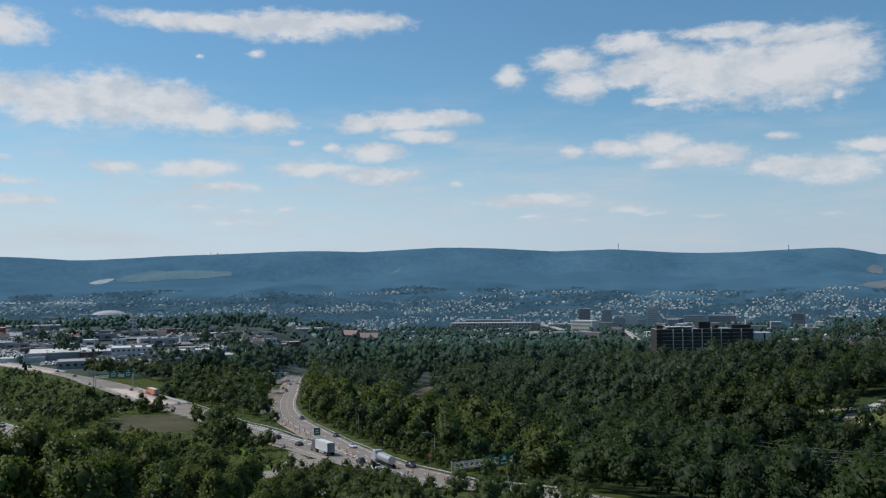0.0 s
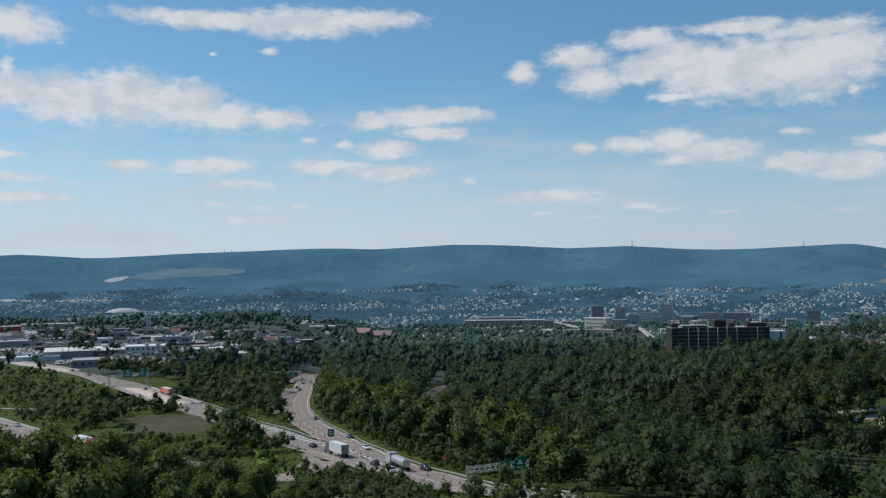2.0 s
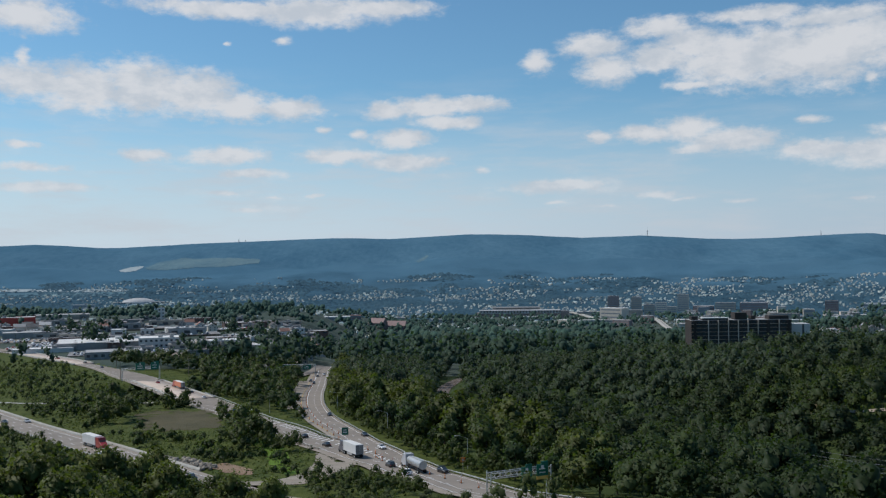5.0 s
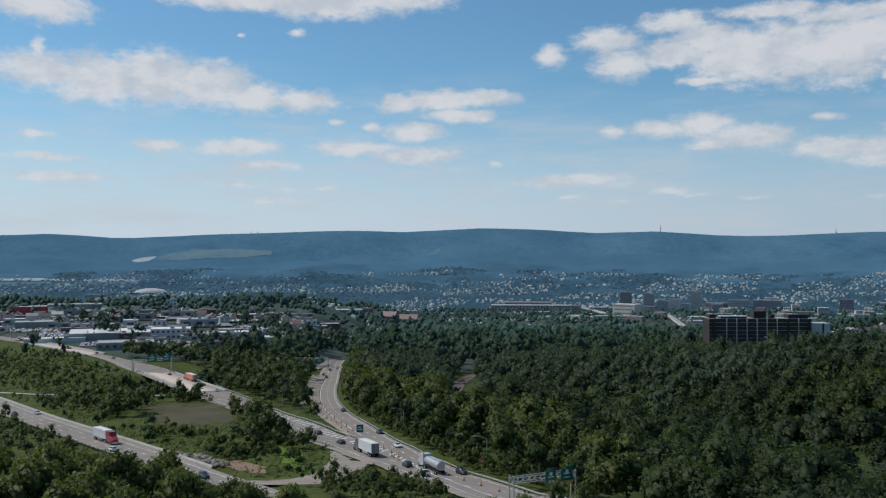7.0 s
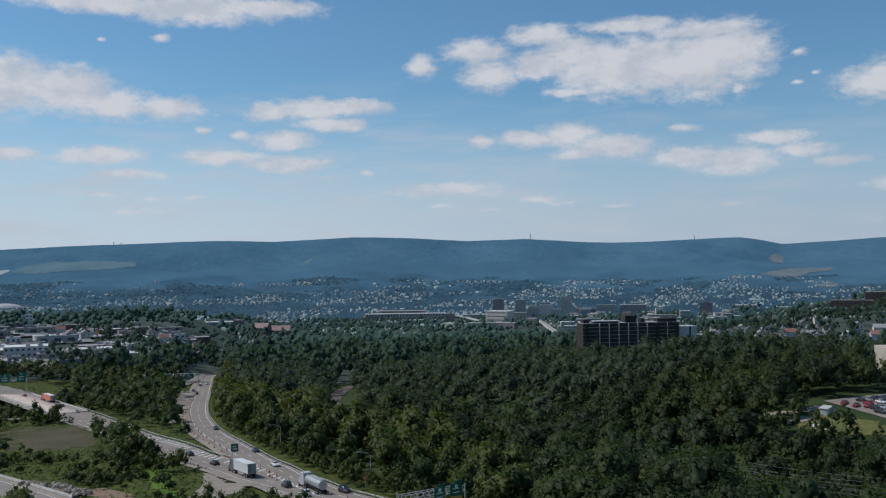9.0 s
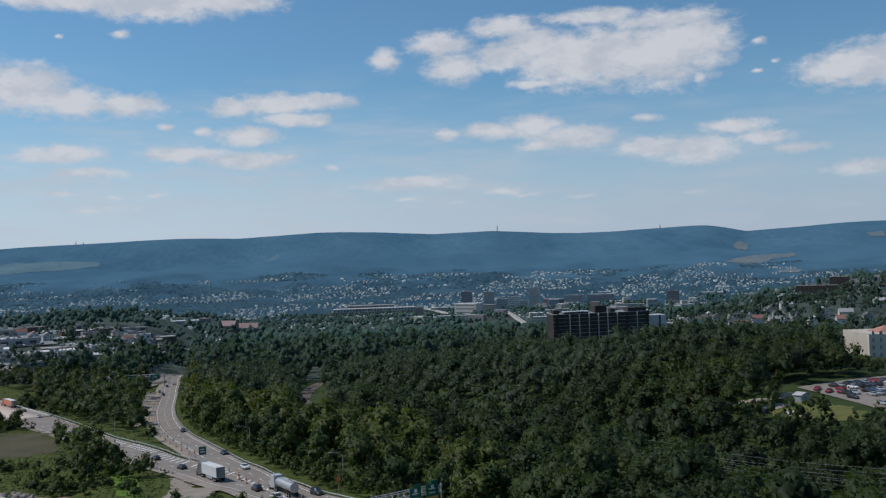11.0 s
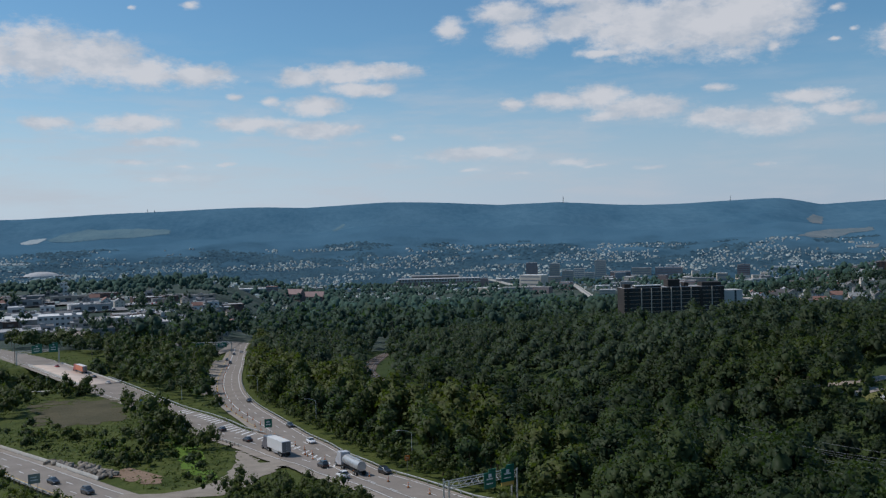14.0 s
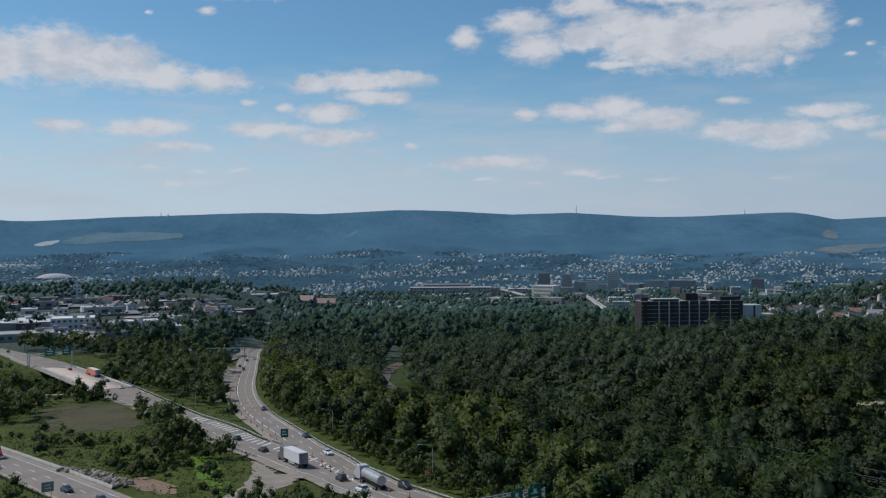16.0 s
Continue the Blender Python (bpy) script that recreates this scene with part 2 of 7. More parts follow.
LAWN = surface("lawn", (0.081, 0.111, 0.031), (0.203, 0.182, 0.066), 0.95, 0.12, 0.9, 0.4, shine=0.1)
FOREST_FLOOR = surface("forest_floor", (0.028, 0.046, 0.016), (0.060, 0.085, 0.03), 0.95, 0.1, 1.2, 0.6, shine=0.1)
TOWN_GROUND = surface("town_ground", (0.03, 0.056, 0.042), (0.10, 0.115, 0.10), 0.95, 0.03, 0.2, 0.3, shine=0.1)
# distance haze mixed as blue into the base colours of these two covers
HAZED_GROUND = surface("hazed_ground", (0.030, 0.074, 0.110), (0.066, 0.126, 0.167), 0.95, 0.007, 0.05, 0.3, shine=0.0)
HAZED_WOODS = surface("hazed_woods", (0.054, 0.132, 0.197), (0.093, 0.188, 0.257), 1.0, 0.003, 0.04, 0.22, shine=0.0, stretch=(1, 0.45, 1))


def fade_into_haze(m, near, far, low, high):
    """Lets ground cover m pass into haze-blued hillside woods of the colours low to high between two distances, in
    drifts.
    """
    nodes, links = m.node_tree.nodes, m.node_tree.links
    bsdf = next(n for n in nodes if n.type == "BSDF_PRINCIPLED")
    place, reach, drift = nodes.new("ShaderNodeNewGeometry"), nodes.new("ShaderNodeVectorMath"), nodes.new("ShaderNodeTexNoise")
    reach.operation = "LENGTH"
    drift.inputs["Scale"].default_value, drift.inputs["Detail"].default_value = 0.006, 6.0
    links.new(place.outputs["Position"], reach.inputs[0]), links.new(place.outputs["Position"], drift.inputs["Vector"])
    sway, both, share, hazed_mix, out_mix = (nodes.new(k) for k in ("ShaderNodeMath", "ShaderNodeMath", "ShaderNodeMapRange", "ShaderNodeMixRGB", "ShaderNodeMixRGB"))
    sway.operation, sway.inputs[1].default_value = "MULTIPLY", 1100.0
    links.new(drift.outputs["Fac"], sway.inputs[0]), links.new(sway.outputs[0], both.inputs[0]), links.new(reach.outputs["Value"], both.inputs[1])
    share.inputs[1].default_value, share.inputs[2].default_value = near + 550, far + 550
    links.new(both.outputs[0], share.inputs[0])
    hazed_mix.inputs[1].default_value, hazed_mix.inputs[2].default_value = (*low, 1), (*high, 1)
    links.new(drift.outputs["Fac"], hazed_mix.inputs[0])
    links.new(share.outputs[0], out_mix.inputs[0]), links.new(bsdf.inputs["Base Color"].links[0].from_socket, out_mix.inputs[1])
    links.new(hazed_mix.outputs[0], out_mix.inputs[2]), links.new(out_mix.outputs[0], bsdf.inputs["Base Color"])


# painted haze: the ground colour turns bluer and lighter outwards
fade_into_haze(HAZED_GROUND, 2950, 3450, (0.054, 0.132, 0.197), (0.093, 0.188, 0.257))
# field, bare rock and earth colours shifted to blue to stand for haze
HAZED_FIELD = surface("hill_field", (0.094, 0.174, 0.221), (0.149, 0.231, 0.256), 1.0, 0.006, 0.06, 0.3, shine=0.0)
HAZED_PALE = surface("hazed_pale", (0.260, 0.325, 0.348), (0.416, 0.463, 0.468), 1.0, 0.01, 0.09, 0.3, shine=0.0)
HAZED_EARTH = surface("hazed_earth", (0.115, 0.168, 0.194), (0.201, 0.226, 0.232), 1.0, 0.008, 0.07, 0.3, shine=0.0)
YARD = surface("yard_paving", (0.17, 0.17, 0.172), (0.30, 0.295, 0.29), 0.95, 0.06, 0.8, 0.2, shine=0.1)
ASPHALT = surface("asphalt", (0.210, 0.182, 0.156), (0.299, 0.261, 0.224), 0.9, 0.12, 2.5, 0.15, shine=0.2)
SHOULDER = surface("shoulder", (0.26, 0.225, 0.19), (0.36, 0.315, 0.265), 0.95, 0.2, 2.5, 0.2, shine=0.1)
DECK = surface("bridge_deck", (0.510, 0.413, 0.339), (0.626, 0.517, 0.435), 0.9, 0.15, 2.5, 0.1, shine=0.2)
CONCRETE = surface("concrete", (0.34, 0.33, 0.30), (0.48, 0.46, 0.42), 0.9, 0.4, 3, 0.15)
RUST_STEEL = surface("girder_steel", (0.09, 0.06, 0.045), (0.16, 0.10, 0.07), 0.8, 0.5, 4, 0.2)
GRAVEL = surface("gravel", (0.22, 0.185, 0.145), (0.33, 0.285, 0.23), 0.95, 0.25, 3, 0.4)
DIRT = surface("dirt", (0.18, 0.115, 0.072), (0.29, 0.195, 0.125), 0.95, 0.3, 2.5, 0.5)
ROCK = surface("rock", (0.12, 0.10, 0.08), (0.29, 0.25, 0.20), 0.9, 0.5, 3, 0.6, island=0.3, own=0.2)
WHITE_LINE = surface("road_paint", (0.62, 0.62, 0.60), (0.78, 0.78, 0.76), 0.7, 0.5, 4, 0.05)
YELLOW_LINE = surface("yellow_paint", (0.55, 0.36, 0.08), (0.65, 0.45, 0.12), 0.7, 0.5, 4, 0.05)
STEEL = surface("galvanised_steel", (0.42, 0.43, 0.42), (0.58, 0.58, 0.56), 0.5, 0.8, 5, 0.05, metal=0.5)
RAIL_STEEL = surface("rail_steel", (0.25, 0.23, 0.21), (0.4, 0.37, 0.34), 0.4, 0.8, 5, 0.05, metal=0.8)
BALLAST = surface("ballast", (0.096, 0.071, 0.056), (0.168, 0.128, 0.101), 0.95, 0.3, 3, 0.5)
DRY_TUFT = surface("dry_tuft", (0.11, 0.095, 0.05), (0.19, 0.165, 0.09), 0.95, 0.2, 1.0, 0.0, island=0.3, shine=0.1)
ALUMINIUM = surface("dull_aluminium", (0.42, 0.42, 0.42), (0.55, 0.55, 0.54), 0.45, 0.8, 5, 0.02, metal=0.6)
WOOD = surface("weathered_wood", (0.13, 0.10, 0.075), (0.22, 0.18, 0.14), 0.9, 0.8, 6, 0.3)
SIGN_GREEN = surface("sign_green", (0.0, 0.10, 0.065), (0.005, 0.13, 0.085), 0.5, 1, 6, 0.02)
ORANGE_SIGN = surface("orange_sheeting", (0.75, 0.2, 0.03), (0.85, 0.26, 0.05), 0.5, 1, 6, 0.02)
DARK_BRICK = surface("dark_brick", (0.025, 0.021, 0.019), (0.046, 0.038, 0.034), 0.9, 0.15, 2, 0.2)
BROWN_BRICK = surface("brown_brick", (0.075, 0.047, 0.038), (0.115, 0.076, 0.060), 0.9, 0.15, 2, 0.2)
RED_BRICK = surface("red_brick", (0.094, 0.058, 0.050), (0.144, 0.090, 0.076), 0.9, 0.15, 2, 0.2, own=0.2)
# brick lightened and dulled to carry distance haze in its colour
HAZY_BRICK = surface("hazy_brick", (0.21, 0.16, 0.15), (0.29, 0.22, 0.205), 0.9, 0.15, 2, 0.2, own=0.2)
PALE_STONE = surface("pale_stone", (0.515, 0.451, 0.382), (0.650, 0.572, 0.488), 0.9, 0.15, 2, 0.15, own=0.15)
TAN_WALL = surface("tan_wall", (0.38, 0.33, 0.27), (0.50, 0.44, 0.37), 0.9, 0.15, 2, 0.15, own=0.25)
GREY_WALL = surface("grey_wall", (0.22, 0.22, 0.215), (0.34, 0.335, 0.325), 0.9, 0.15, 2, 0.15, own=0.3)
WHITE_WALL = surface("white_wall", (0.459, 0.459, 0.451), (0.578, 0.570, 0.552), 0.8, 0.2, 2, 0.1, own=0.12)
FLAT_ROOF = surface("flat_roof", (0.30, 0.30, 0.30), (0.42, 0.41, 0.40), 0.95, 0.12, 1.5, 0.15, own=0.35)
WHITE_ROOF = surface("white_roof", (0.552, 0.543, 0.524), (0.699, 0.690, 0.662), 0.8, 0.12, 1.5, 0.1, own=0.1)
DARK_ROOF = surface("shingle_roof", (0.10, 0.10, 0.10), (0.18, 0.17, 0.165), 0.95, 0.3, 3, 0.2, own=0.35)
RED_ROOF = surface("red_roof", (0.221, 0.114, 0.090), (0.306, 0.171, 0.133), 0.9, 0.3, 3, 0.2, own=0.15)
# salmon tone is red tile with haze tinted in
HAZY_TILE = surface("hazy_salmon_tile", (0.29, 0.20, 0.185), (0.37, 0.26, 0.24), 0.9, 0.3, 3, 0.2)
TILE_ROOF = surface("tile_roof", (0.36, 0.17, 0.12), (0.44, 0.23, 0.17), 0.9, 0.3, 3, 0.2)
# bluish tones put valley haze into the far wall and roof colours
HAZED_WALLS = surface("hazed_house_walls", (0.188, 0.244, 0.258), (0.609, 0.601, 0.563), 0.9, 0.02, 0.3, 0.0, island=0.35)
HAZED_ROOFS = surface("hazed_house_roofs", (0.121, 0.186, 0.201), (0.370, 0.430, 0.409), 0.95, 0.02, 0.3, 0.0, island=0.5)
SHED_PAINT = surface("shed_paint", (0.30, 0.34, 0.36), (0.40, 0.44, 0.46), 0.8, 0.4, 3, 0.05)
RUBBER = surface("tyre_rubber", (0.015, 0.015, 0.015), (0.03, 0.03, 0.03), 0.9, 2, 10, 0.1)
CHROME = surface("polished_metal", (0.6, 0.6, 0.62), (0.75, 0.75, 0.76), 0.25, 1, 6, 0.0, metal=1.0)
# paler copy of the window glass, distance haze added to its colour
HAZED_WINDOW = surface("hazed_window_glass", (0.19, 0.21, 0.23), (0.25, 0.27, 0.29), 0.3, 0.3, 2, 0.0, shine=0.6)
WINDOW = surface("window_glass", (0.03, 0.04, 0.05), (0.06, 0.075, 0.09), 0.12, 0.3, 2, 0.0, shine=0.8)
CABLE = surface("cable", (0.12, 0.13, 0.14), (0.18, 0.19, 0.2), 0.6, 1, 6, 0.0, metal=0.3)
PAINTS = {}


def car_paint(colour):
    if colour not in PAINTS:
        m = PAINTS[colour] = surface("vehicle_paint", tuple(c * 0.9 for c in colour), colour, 0.35, 0.5, 3, 0.0)
        m.node_tree.nodes["Principled BSDF"].inputs["Coat Weight"].default_value = 0.5
    return PAINTS[colour]


# ---- mesh helpers ----
def mesh_object(name, verts, faces, mats, index=None, shade=False, normals=None):
    """One mesh from arrays of vertices and of triangles or quads, with normals of its own where given."""
    me = bpy.data.meshes.new(name)
    verts, faces = np.asarray(verts, np.float32), np.asarray(faces, np.int32)
    n, k = faces.shape
    me.vertices.add(len(verts)), me.loops.add(n * k), me.polygons.add(n)
    me.vertices.foreach_set("co", verts.ravel())
    me.loops.foreach_set("vertex_index", faces.ravel())
    me.polygons.foreach_set("loop_start", np.arange(0, n * k, k, dtype=np.int32))
    for m in mats:
        me.materials.append(m)
    if index is not None:
        me.polygons.foreach_set("material_index", np.asarray(index, np.int32))
    if shade or normals is not None:
        me.polygons.foreach_set("use_smooth", np.ones(n, bool))
    me.update(calc_edges=True)
    if normals is not None:
        me.normals_split_custom_set_from_vertices(np.asarray(normals, np.float32))
    return me


def part(name, bm, material, parent, label=""):
    """One mesh object under a thing or a part."""
    me = bpy.data.meshes.new(name)
    bm.to_mesh(me)
    bm.free()
    me.materials.append(material)
    ob = new(name, me)
    ob.parent = parent
    return tagged(ob, label)


def box(bm, x0, x1, y0, y1, z0, z1, bevel=0.0):
    made = bmesh.ops.create_cube(bm, size=1, matrix=Matrix.LocRotScale(((x0 + x1) / 2, (y0 + y1) / 2, (z0 + z1) / 2), None, (x1 - x0, y1 - y0, z1 - z0)))
    if bevel:
        edges = list({e for v in made["verts"] for e in v.link_edges})
        bmesh.ops.bevel(bm, geom=edges, offset=bevel, segments=1, affect="EDGES")
    return bm


def rod(bm, a, b, r0, r1=None, sides=8):
    a, b = Vector(a), Vector(b)
    m = Matrix.Translation((a + b) / 2) @ (b - a).to_track_quat("Z", "Y").to_matrix().to_4x4()
    bmesh.ops.create_cone(bm, cap_ends=True, segments=sides, radius1=r0, radius2=r0 if r1 is None else r1, depth=(b - a).length, matrix=m)
    return bm


def prism(bm, outline, y0, y1):
    """A solid with the outline (x, z), from y0 to y1."""
    a, b = [bm.verts.new((x, y0, z)) for x, z in outline], [bm.verts.new((x, y1, z)) for x, z in outline]
    bm.faces.new(a), bm.faces.new(b[::-1])
    for i in range(len(a)):
        j = (i + 1) % len(a)
        bm.faces.new((a[i], b[i], b[j], a[j]))
    bmesh.ops.recalc_face_normals(bm, faces=bm.faces)
    return bm


CUBES = {}


def block(name, parent, material, x0, x1, y0, y1, z0, z1, label=""):
    """A small box part; alike ones share one mesh."""
    if material.name not in CUBES:
        bm = bmesh.new()
        bmesh.ops.create_cube(bm, size=1)
        CUBES[material.name] = bpy.data.meshes.new("box")
        bm.to_mesh(CUBES[material.name])
        bm.free()
        CUBES[material.name].materials.append(material)
    ob = new(name, CUBES[material.name])
    ob.parent = parent
    ob.location, ob.scale = ((x0 + x1) / 2, (y0 + y1) / 2, (z0 + z1) / 2), (x1 - x0, y1 - y0, z1 - z0)
    return tagged(ob, label)


def thing(name, label, category, x=0, y=0, z=0, turn=0, group="", kind=""):
    ob = new(name)
    ob.empty_display_size = 0.2
    ob.matrix_world = pose(x, y, z, 0, 0, turn)
    return tagged(ob, label, category, group, kind)


# ---- lie of the land ----
SKY_AZ = [-60, -25.5, -23, -21, -19.5, -18.3, -16.5, -14.3, -12, -9.6, -7.6, -6, -4.3, -2.5, -1, 0.5, 2.2, 3.2, 5.5, 7.4, 9.3, 11, 12.7, 14.6, 16.4, 18, 19.8, 22.5, 24.2, 25.4, 26.3, 27.1, 27.7, 28.7, 30, 32.5, 35.2, 60]
SKY_EL = [1.2, 1.22, 1.31, 1.21, 1.11, 1.12, 1.22, 1.34, 1.41, 1.5, 1.58, 1.62, 1.61, 1.57, 1.63, 1.71, 1.78, 1.76, 1.68, 1.57, 1.48, 1.52, 1.56, 1.43, 1.28, 1.23, 1.27, 1.36, 1.4, 1.41, 1.27, 1.1, 0.96, 1.0, 1.07, 1.26, 1.29, 1.3]


def step(a, b, v):
    t = np.clip((v - a) / (b - a), 0, 1)
    return t * t * (3 - 2 * t)


def height(x, y):
    x, y = np.asarray(x, float), np.asarray(y, float)
    r = np.hypot(x, y)
    d = y + (r - y) * step(600, 1800, r) * (y > 0)
    mid = np.interp(d, [-300, 0, 100, 180, 215, 250, 300, 620, 760, 1000, 1300, 1700, 2500, 3000, 3300], [40, 34, 24, 11, 5, 2, -1, -18.5, -26, -46, -62, -76, -84, -45, 0])
    left = np.interp(d, [-300, 0, 100, 180, 215, 250, 300, 500, 700, 1500, 1900, 2500, 3000, 3300], [40, 34, 24, 11, 5, 2, -1, -10, -14, -14, -40, -80, -45, 0])
    z = mid + (left - mid) * step(-60, -220, x)
    z = z - step(20, 120, x) * step(260, 120, y) * np.interp(y, [-300, 0, 120, 260], [20, 20, 16, 0])
    gx = np.interp(y, [100, 285, 420, 560, 700], [140, 115, 66, 14, 20])
    gd = np.interp(y, [-100, 100, 285, 420, 560, 700, 800], [0, 16, 26, 18, 6, 3, 0])
    z = z - gd * np.exp(-((x - gx) / 26) ** 2)
    z = z + 18 * np.exp(-((x - 225) / 110) ** 2 - ((y - 480) / 190) ** 2)
    z = z + 72 * np.exp(-((x - 860) / 240) ** 2 - ((y - 1250) / 330) ** 2)
    z = z + 30 * np.exp(-((x - 560) / 230) ** 2 - ((y - 960) / 220) ** 2)
    z = z - 14 * np.exp(-((x - 180) / 60) ** 2 - ((y - 232) / 40) ** 2)
    az = np.degrees(np.arctan2(x, np.maximum(y, 1)))
    crest = 60 + 4300 * np.tan(np.radians(np.interp(az, SKY_AZ, SKY_EL)))
    up = np.interp(r, [3000, 3300, 3700, 4300, 4900], [0, 0.22, 0.5, 1, 0.8])
    ridge = -45 + (crest + 45) * up
    return np.where((r > 3000) & (y > 0), ridge, z)


def smooth(points, spacing):
    """A rounded line through the points, at even steps."""
    p = np.array(points, float)
    p = np.vstack([2 * p[0] - p[1], p, 2 * p[-1] - p[-2]])
    out = []
    for a, b, c, d in zip(p[:-3], p[1:-2], p[2:-1], p[3:]):
        n = max(2, int(np.hypot(*(c - b)) / spacing) + 1)
        t = np.linspace(0, 1, n, endpoint=False)[:, None]
        out.append(0.5 * (2 * b + (c - a) * t + (2 * a - 5 * b + 4 * c - d) * t ** 2 + (3 * b - a - 3 * c + d) * t ** 3))
    p = np.vstack(out + [p[-2:-1]])
    s = np.concatenate([[0], np.cumsum(np.hypot(*np.diff(p, axis=0).T))])
    u = np.linspace(0, s[-1], max(3, int(s[-1] / spacing) + 1))
    return np.stack([np.interp(u, s, p[:, 0]), np.interp(u, s, p[:, 1])], 1)


def resample(p, n):
    s = np.concatenate([[0], np.cumsum(np.hypot(*np.diff(p, axis=0).T))])
    u = np.linspace(0, s[-1], n)
    return np.stack([np.interp(u, s, p[:, 0]), np.interp(u, s, p[:, 1])], 1)


def sideways(p, by):
    """The line moved to its right."""
    d = np.gradient(p, axis=0)
    d /= np.hypot(d[:, 0], d[:, 1])[:, None]
    return p + by * np.stack([d[:, 1], -d[:, 0]], 1)


def far_from(line, x, y):
    """Distance of the places from a line."""
    best = np.full(np.shape(x), 1e9)
    for (ax, ay), (bx, by) in zip(line[:-1], line[1:]):
        dx, dy = bx - ax, by - ay
        t = np.clip(((x - ax) * dx + (y - ay) * dy) / (dx * dx + dy * dy + 1e-9), 0, 1)
        best = np.minimum(best, np.hypot(x - ax - t * dx, y - ay - t * dy))
    return best


# expressway: its outer edge, away from the camera to it
EXPRESS_R = smooth([(-84, 800), (-80, 740), (-75, 688), (-70, 632), (-64.5, 576), (-59.5, 520), (-53.5, 470), (-48, 435), (-42, 405), (-36, 381), (-28.5, 356), (-21.5, 332), (-16, 313), (-9.5, 295), (-5, 279), (1, 264), (5.3, 252), (11.5, 239), (20, 219), (32, 190), (52, 150)], 4)
EXPRESS_L = sideways(EXPRESS_R, 11.5)
EXPRESS_M = sideways(EXPRESS_R, 5.75)
# slip road over the bridge, joining it
SLIP_R = smooth([(-430, 890), (-362, 826), (-269, 724), (-213, 652), (-176, 604), (-128, 524), (-102, 472), (-80, 423), (-66, 392), (-53, 368), (-44, 349), (-37, 332), (-29, 318), (-24.5, 309), (-17, 290), (-11, 273), (-5, 256), (1.5, 240), (10, 219), (22, 190), (42, 150)], 4)
SLIP_L = smooth([(-421, 859), (-350, 793), (-261, 700), (-208, 614), (-185, 578), (-149, 518), (-111, 449), (-92, 414), (-71, 373), (-57, 343), (-44, 317), (-32, 295), (-26, 282), (-21, 273), (-16, 265), (-11, 253), (-3, 239), (5, 219), (17, 190), (37, 150)], 4)
SLIP_M = (resample(SLIP_R, 200) + resample(SLIP_L, 200)) / 2
# motorway at the foot of the hill
MOTOR_R = smooth([(-330, 590), (-268, 515), (-212, 447), (-189, 418), (-156, 376), (-115, 326), (-89, 293), (-75, 274), (-59, 252), (-38, 222), (-10, 180)], 4)
MOTOR_M = sideways(MOTOR_R, 7)
MOTOR_L = sideways(MOTOR_R, 14)
RAIL = smooth([(110, 300), (72, 400), (34, 480), (10, 548), (9, 590), (14, 630), (26, 680), (60, 760)], 5)
TRACK = smooth([(-17, 268), (-24, 268), (-29, 262), (-32, 251), (-36, 241), (-45, 236), (-58, 238)], 1)
# viaduct and street at the edge of the city centre
VIADUCT = smooth([(371, 2500), (387, 2454), (389, 2250), (421, 2206), (488, 2272), (522, 2269), (515, 2127), (475, 1892), (443, 1701)], 20)
# opposite carriageway, merging at the bend
BRANCH = smooth([(-122, 592), (-108, 615), (-98, 640), (-92, 680), (-91, 740), (-95, 800)], 4)
BRIDGE_A, BRIDGE_B = (-176, 587), (-121, 495)


def ground_z(x, y):
    """The land with beds cut for the roads."""
    z = height(x, y)
    near = (np.hypot(x, y) < 1100) & (np.asarray(y) > 120)
    bed = np.zeros(np.shape(x))
    for line, half in ((EXPRESS_M, 7.5), (SLIP_M, 7.5), (MOTOR_M, 9), (BRANCH, 5)):
        d = far_from(line[::3], np.where(near, x, 9e5), np.where(near, y, 9e5))
        bed = np.maximum(bed, step(half + 3, half, d))
    z = z - 0.5 * bed
    # the hollow under the bridge
    ax, ay = BRIDGE_A
    bx, by = BRIDGE_B
    span = math.hypot(bx - ax, by - ay)
    ux, uy = (bx - ax) / span, (by - ay) / span
    along, across = (x - ax) * ux + (y - ay) * uy, (x - ax) * uy - (y - ay) * ux
    z = z - 7.0 * step(6, 24, along) * step(span - 4, span - 30, along) * step(60, 25, np.abs(across))
    return z


def unevenness(x, y):
    return np.array([noise.fractal((px / 420, py / 260, 0.3), 1.0, 2.0, 5) for px, py in zip(np.ravel(x), np.ravel(y))]).reshape(np.shape(x))


def land(x, y):
    """The ground as it is built, with its unevenness in the distance."""
    x, y = np.asarray(x, float), np.asarray(y, float)
    r = np.hypot(x, y)
    return ground_z(x, y) + unevenness(x, y) * np.where(y > 0, np.interp(r, [900, 1500, 3100, 3600, 4150, 4300], [0, 3, 5, 22, 10, 3]), 0)


# ---- ground, one sheet out to the ridge ----
GROUND_GRID = []


def on_ground(bearing, reach):
    """Height of the built ground sheet at a bearing and distance."""
    ang, rad, z = GROUND_GRID
    i, j = np.clip(np.searchsorted(rad, reach) - 1, 0, len(rad) - 2), np.clip(np.searchsorted(ang, bearing) - 1, 0, len(ang) - 2)
    u, v = (reach - rad[i]) / (rad[i + 1] - rad[i]), (bearing - ang[j]) / (ang[j + 1] - ang[j])
    return (z[i, j] * (1 - u) + z[i + 1, j] * u) * (1 - v) + (z[i, j + 1] * (1 - u) + z[i + 1, j + 1] * u) * v


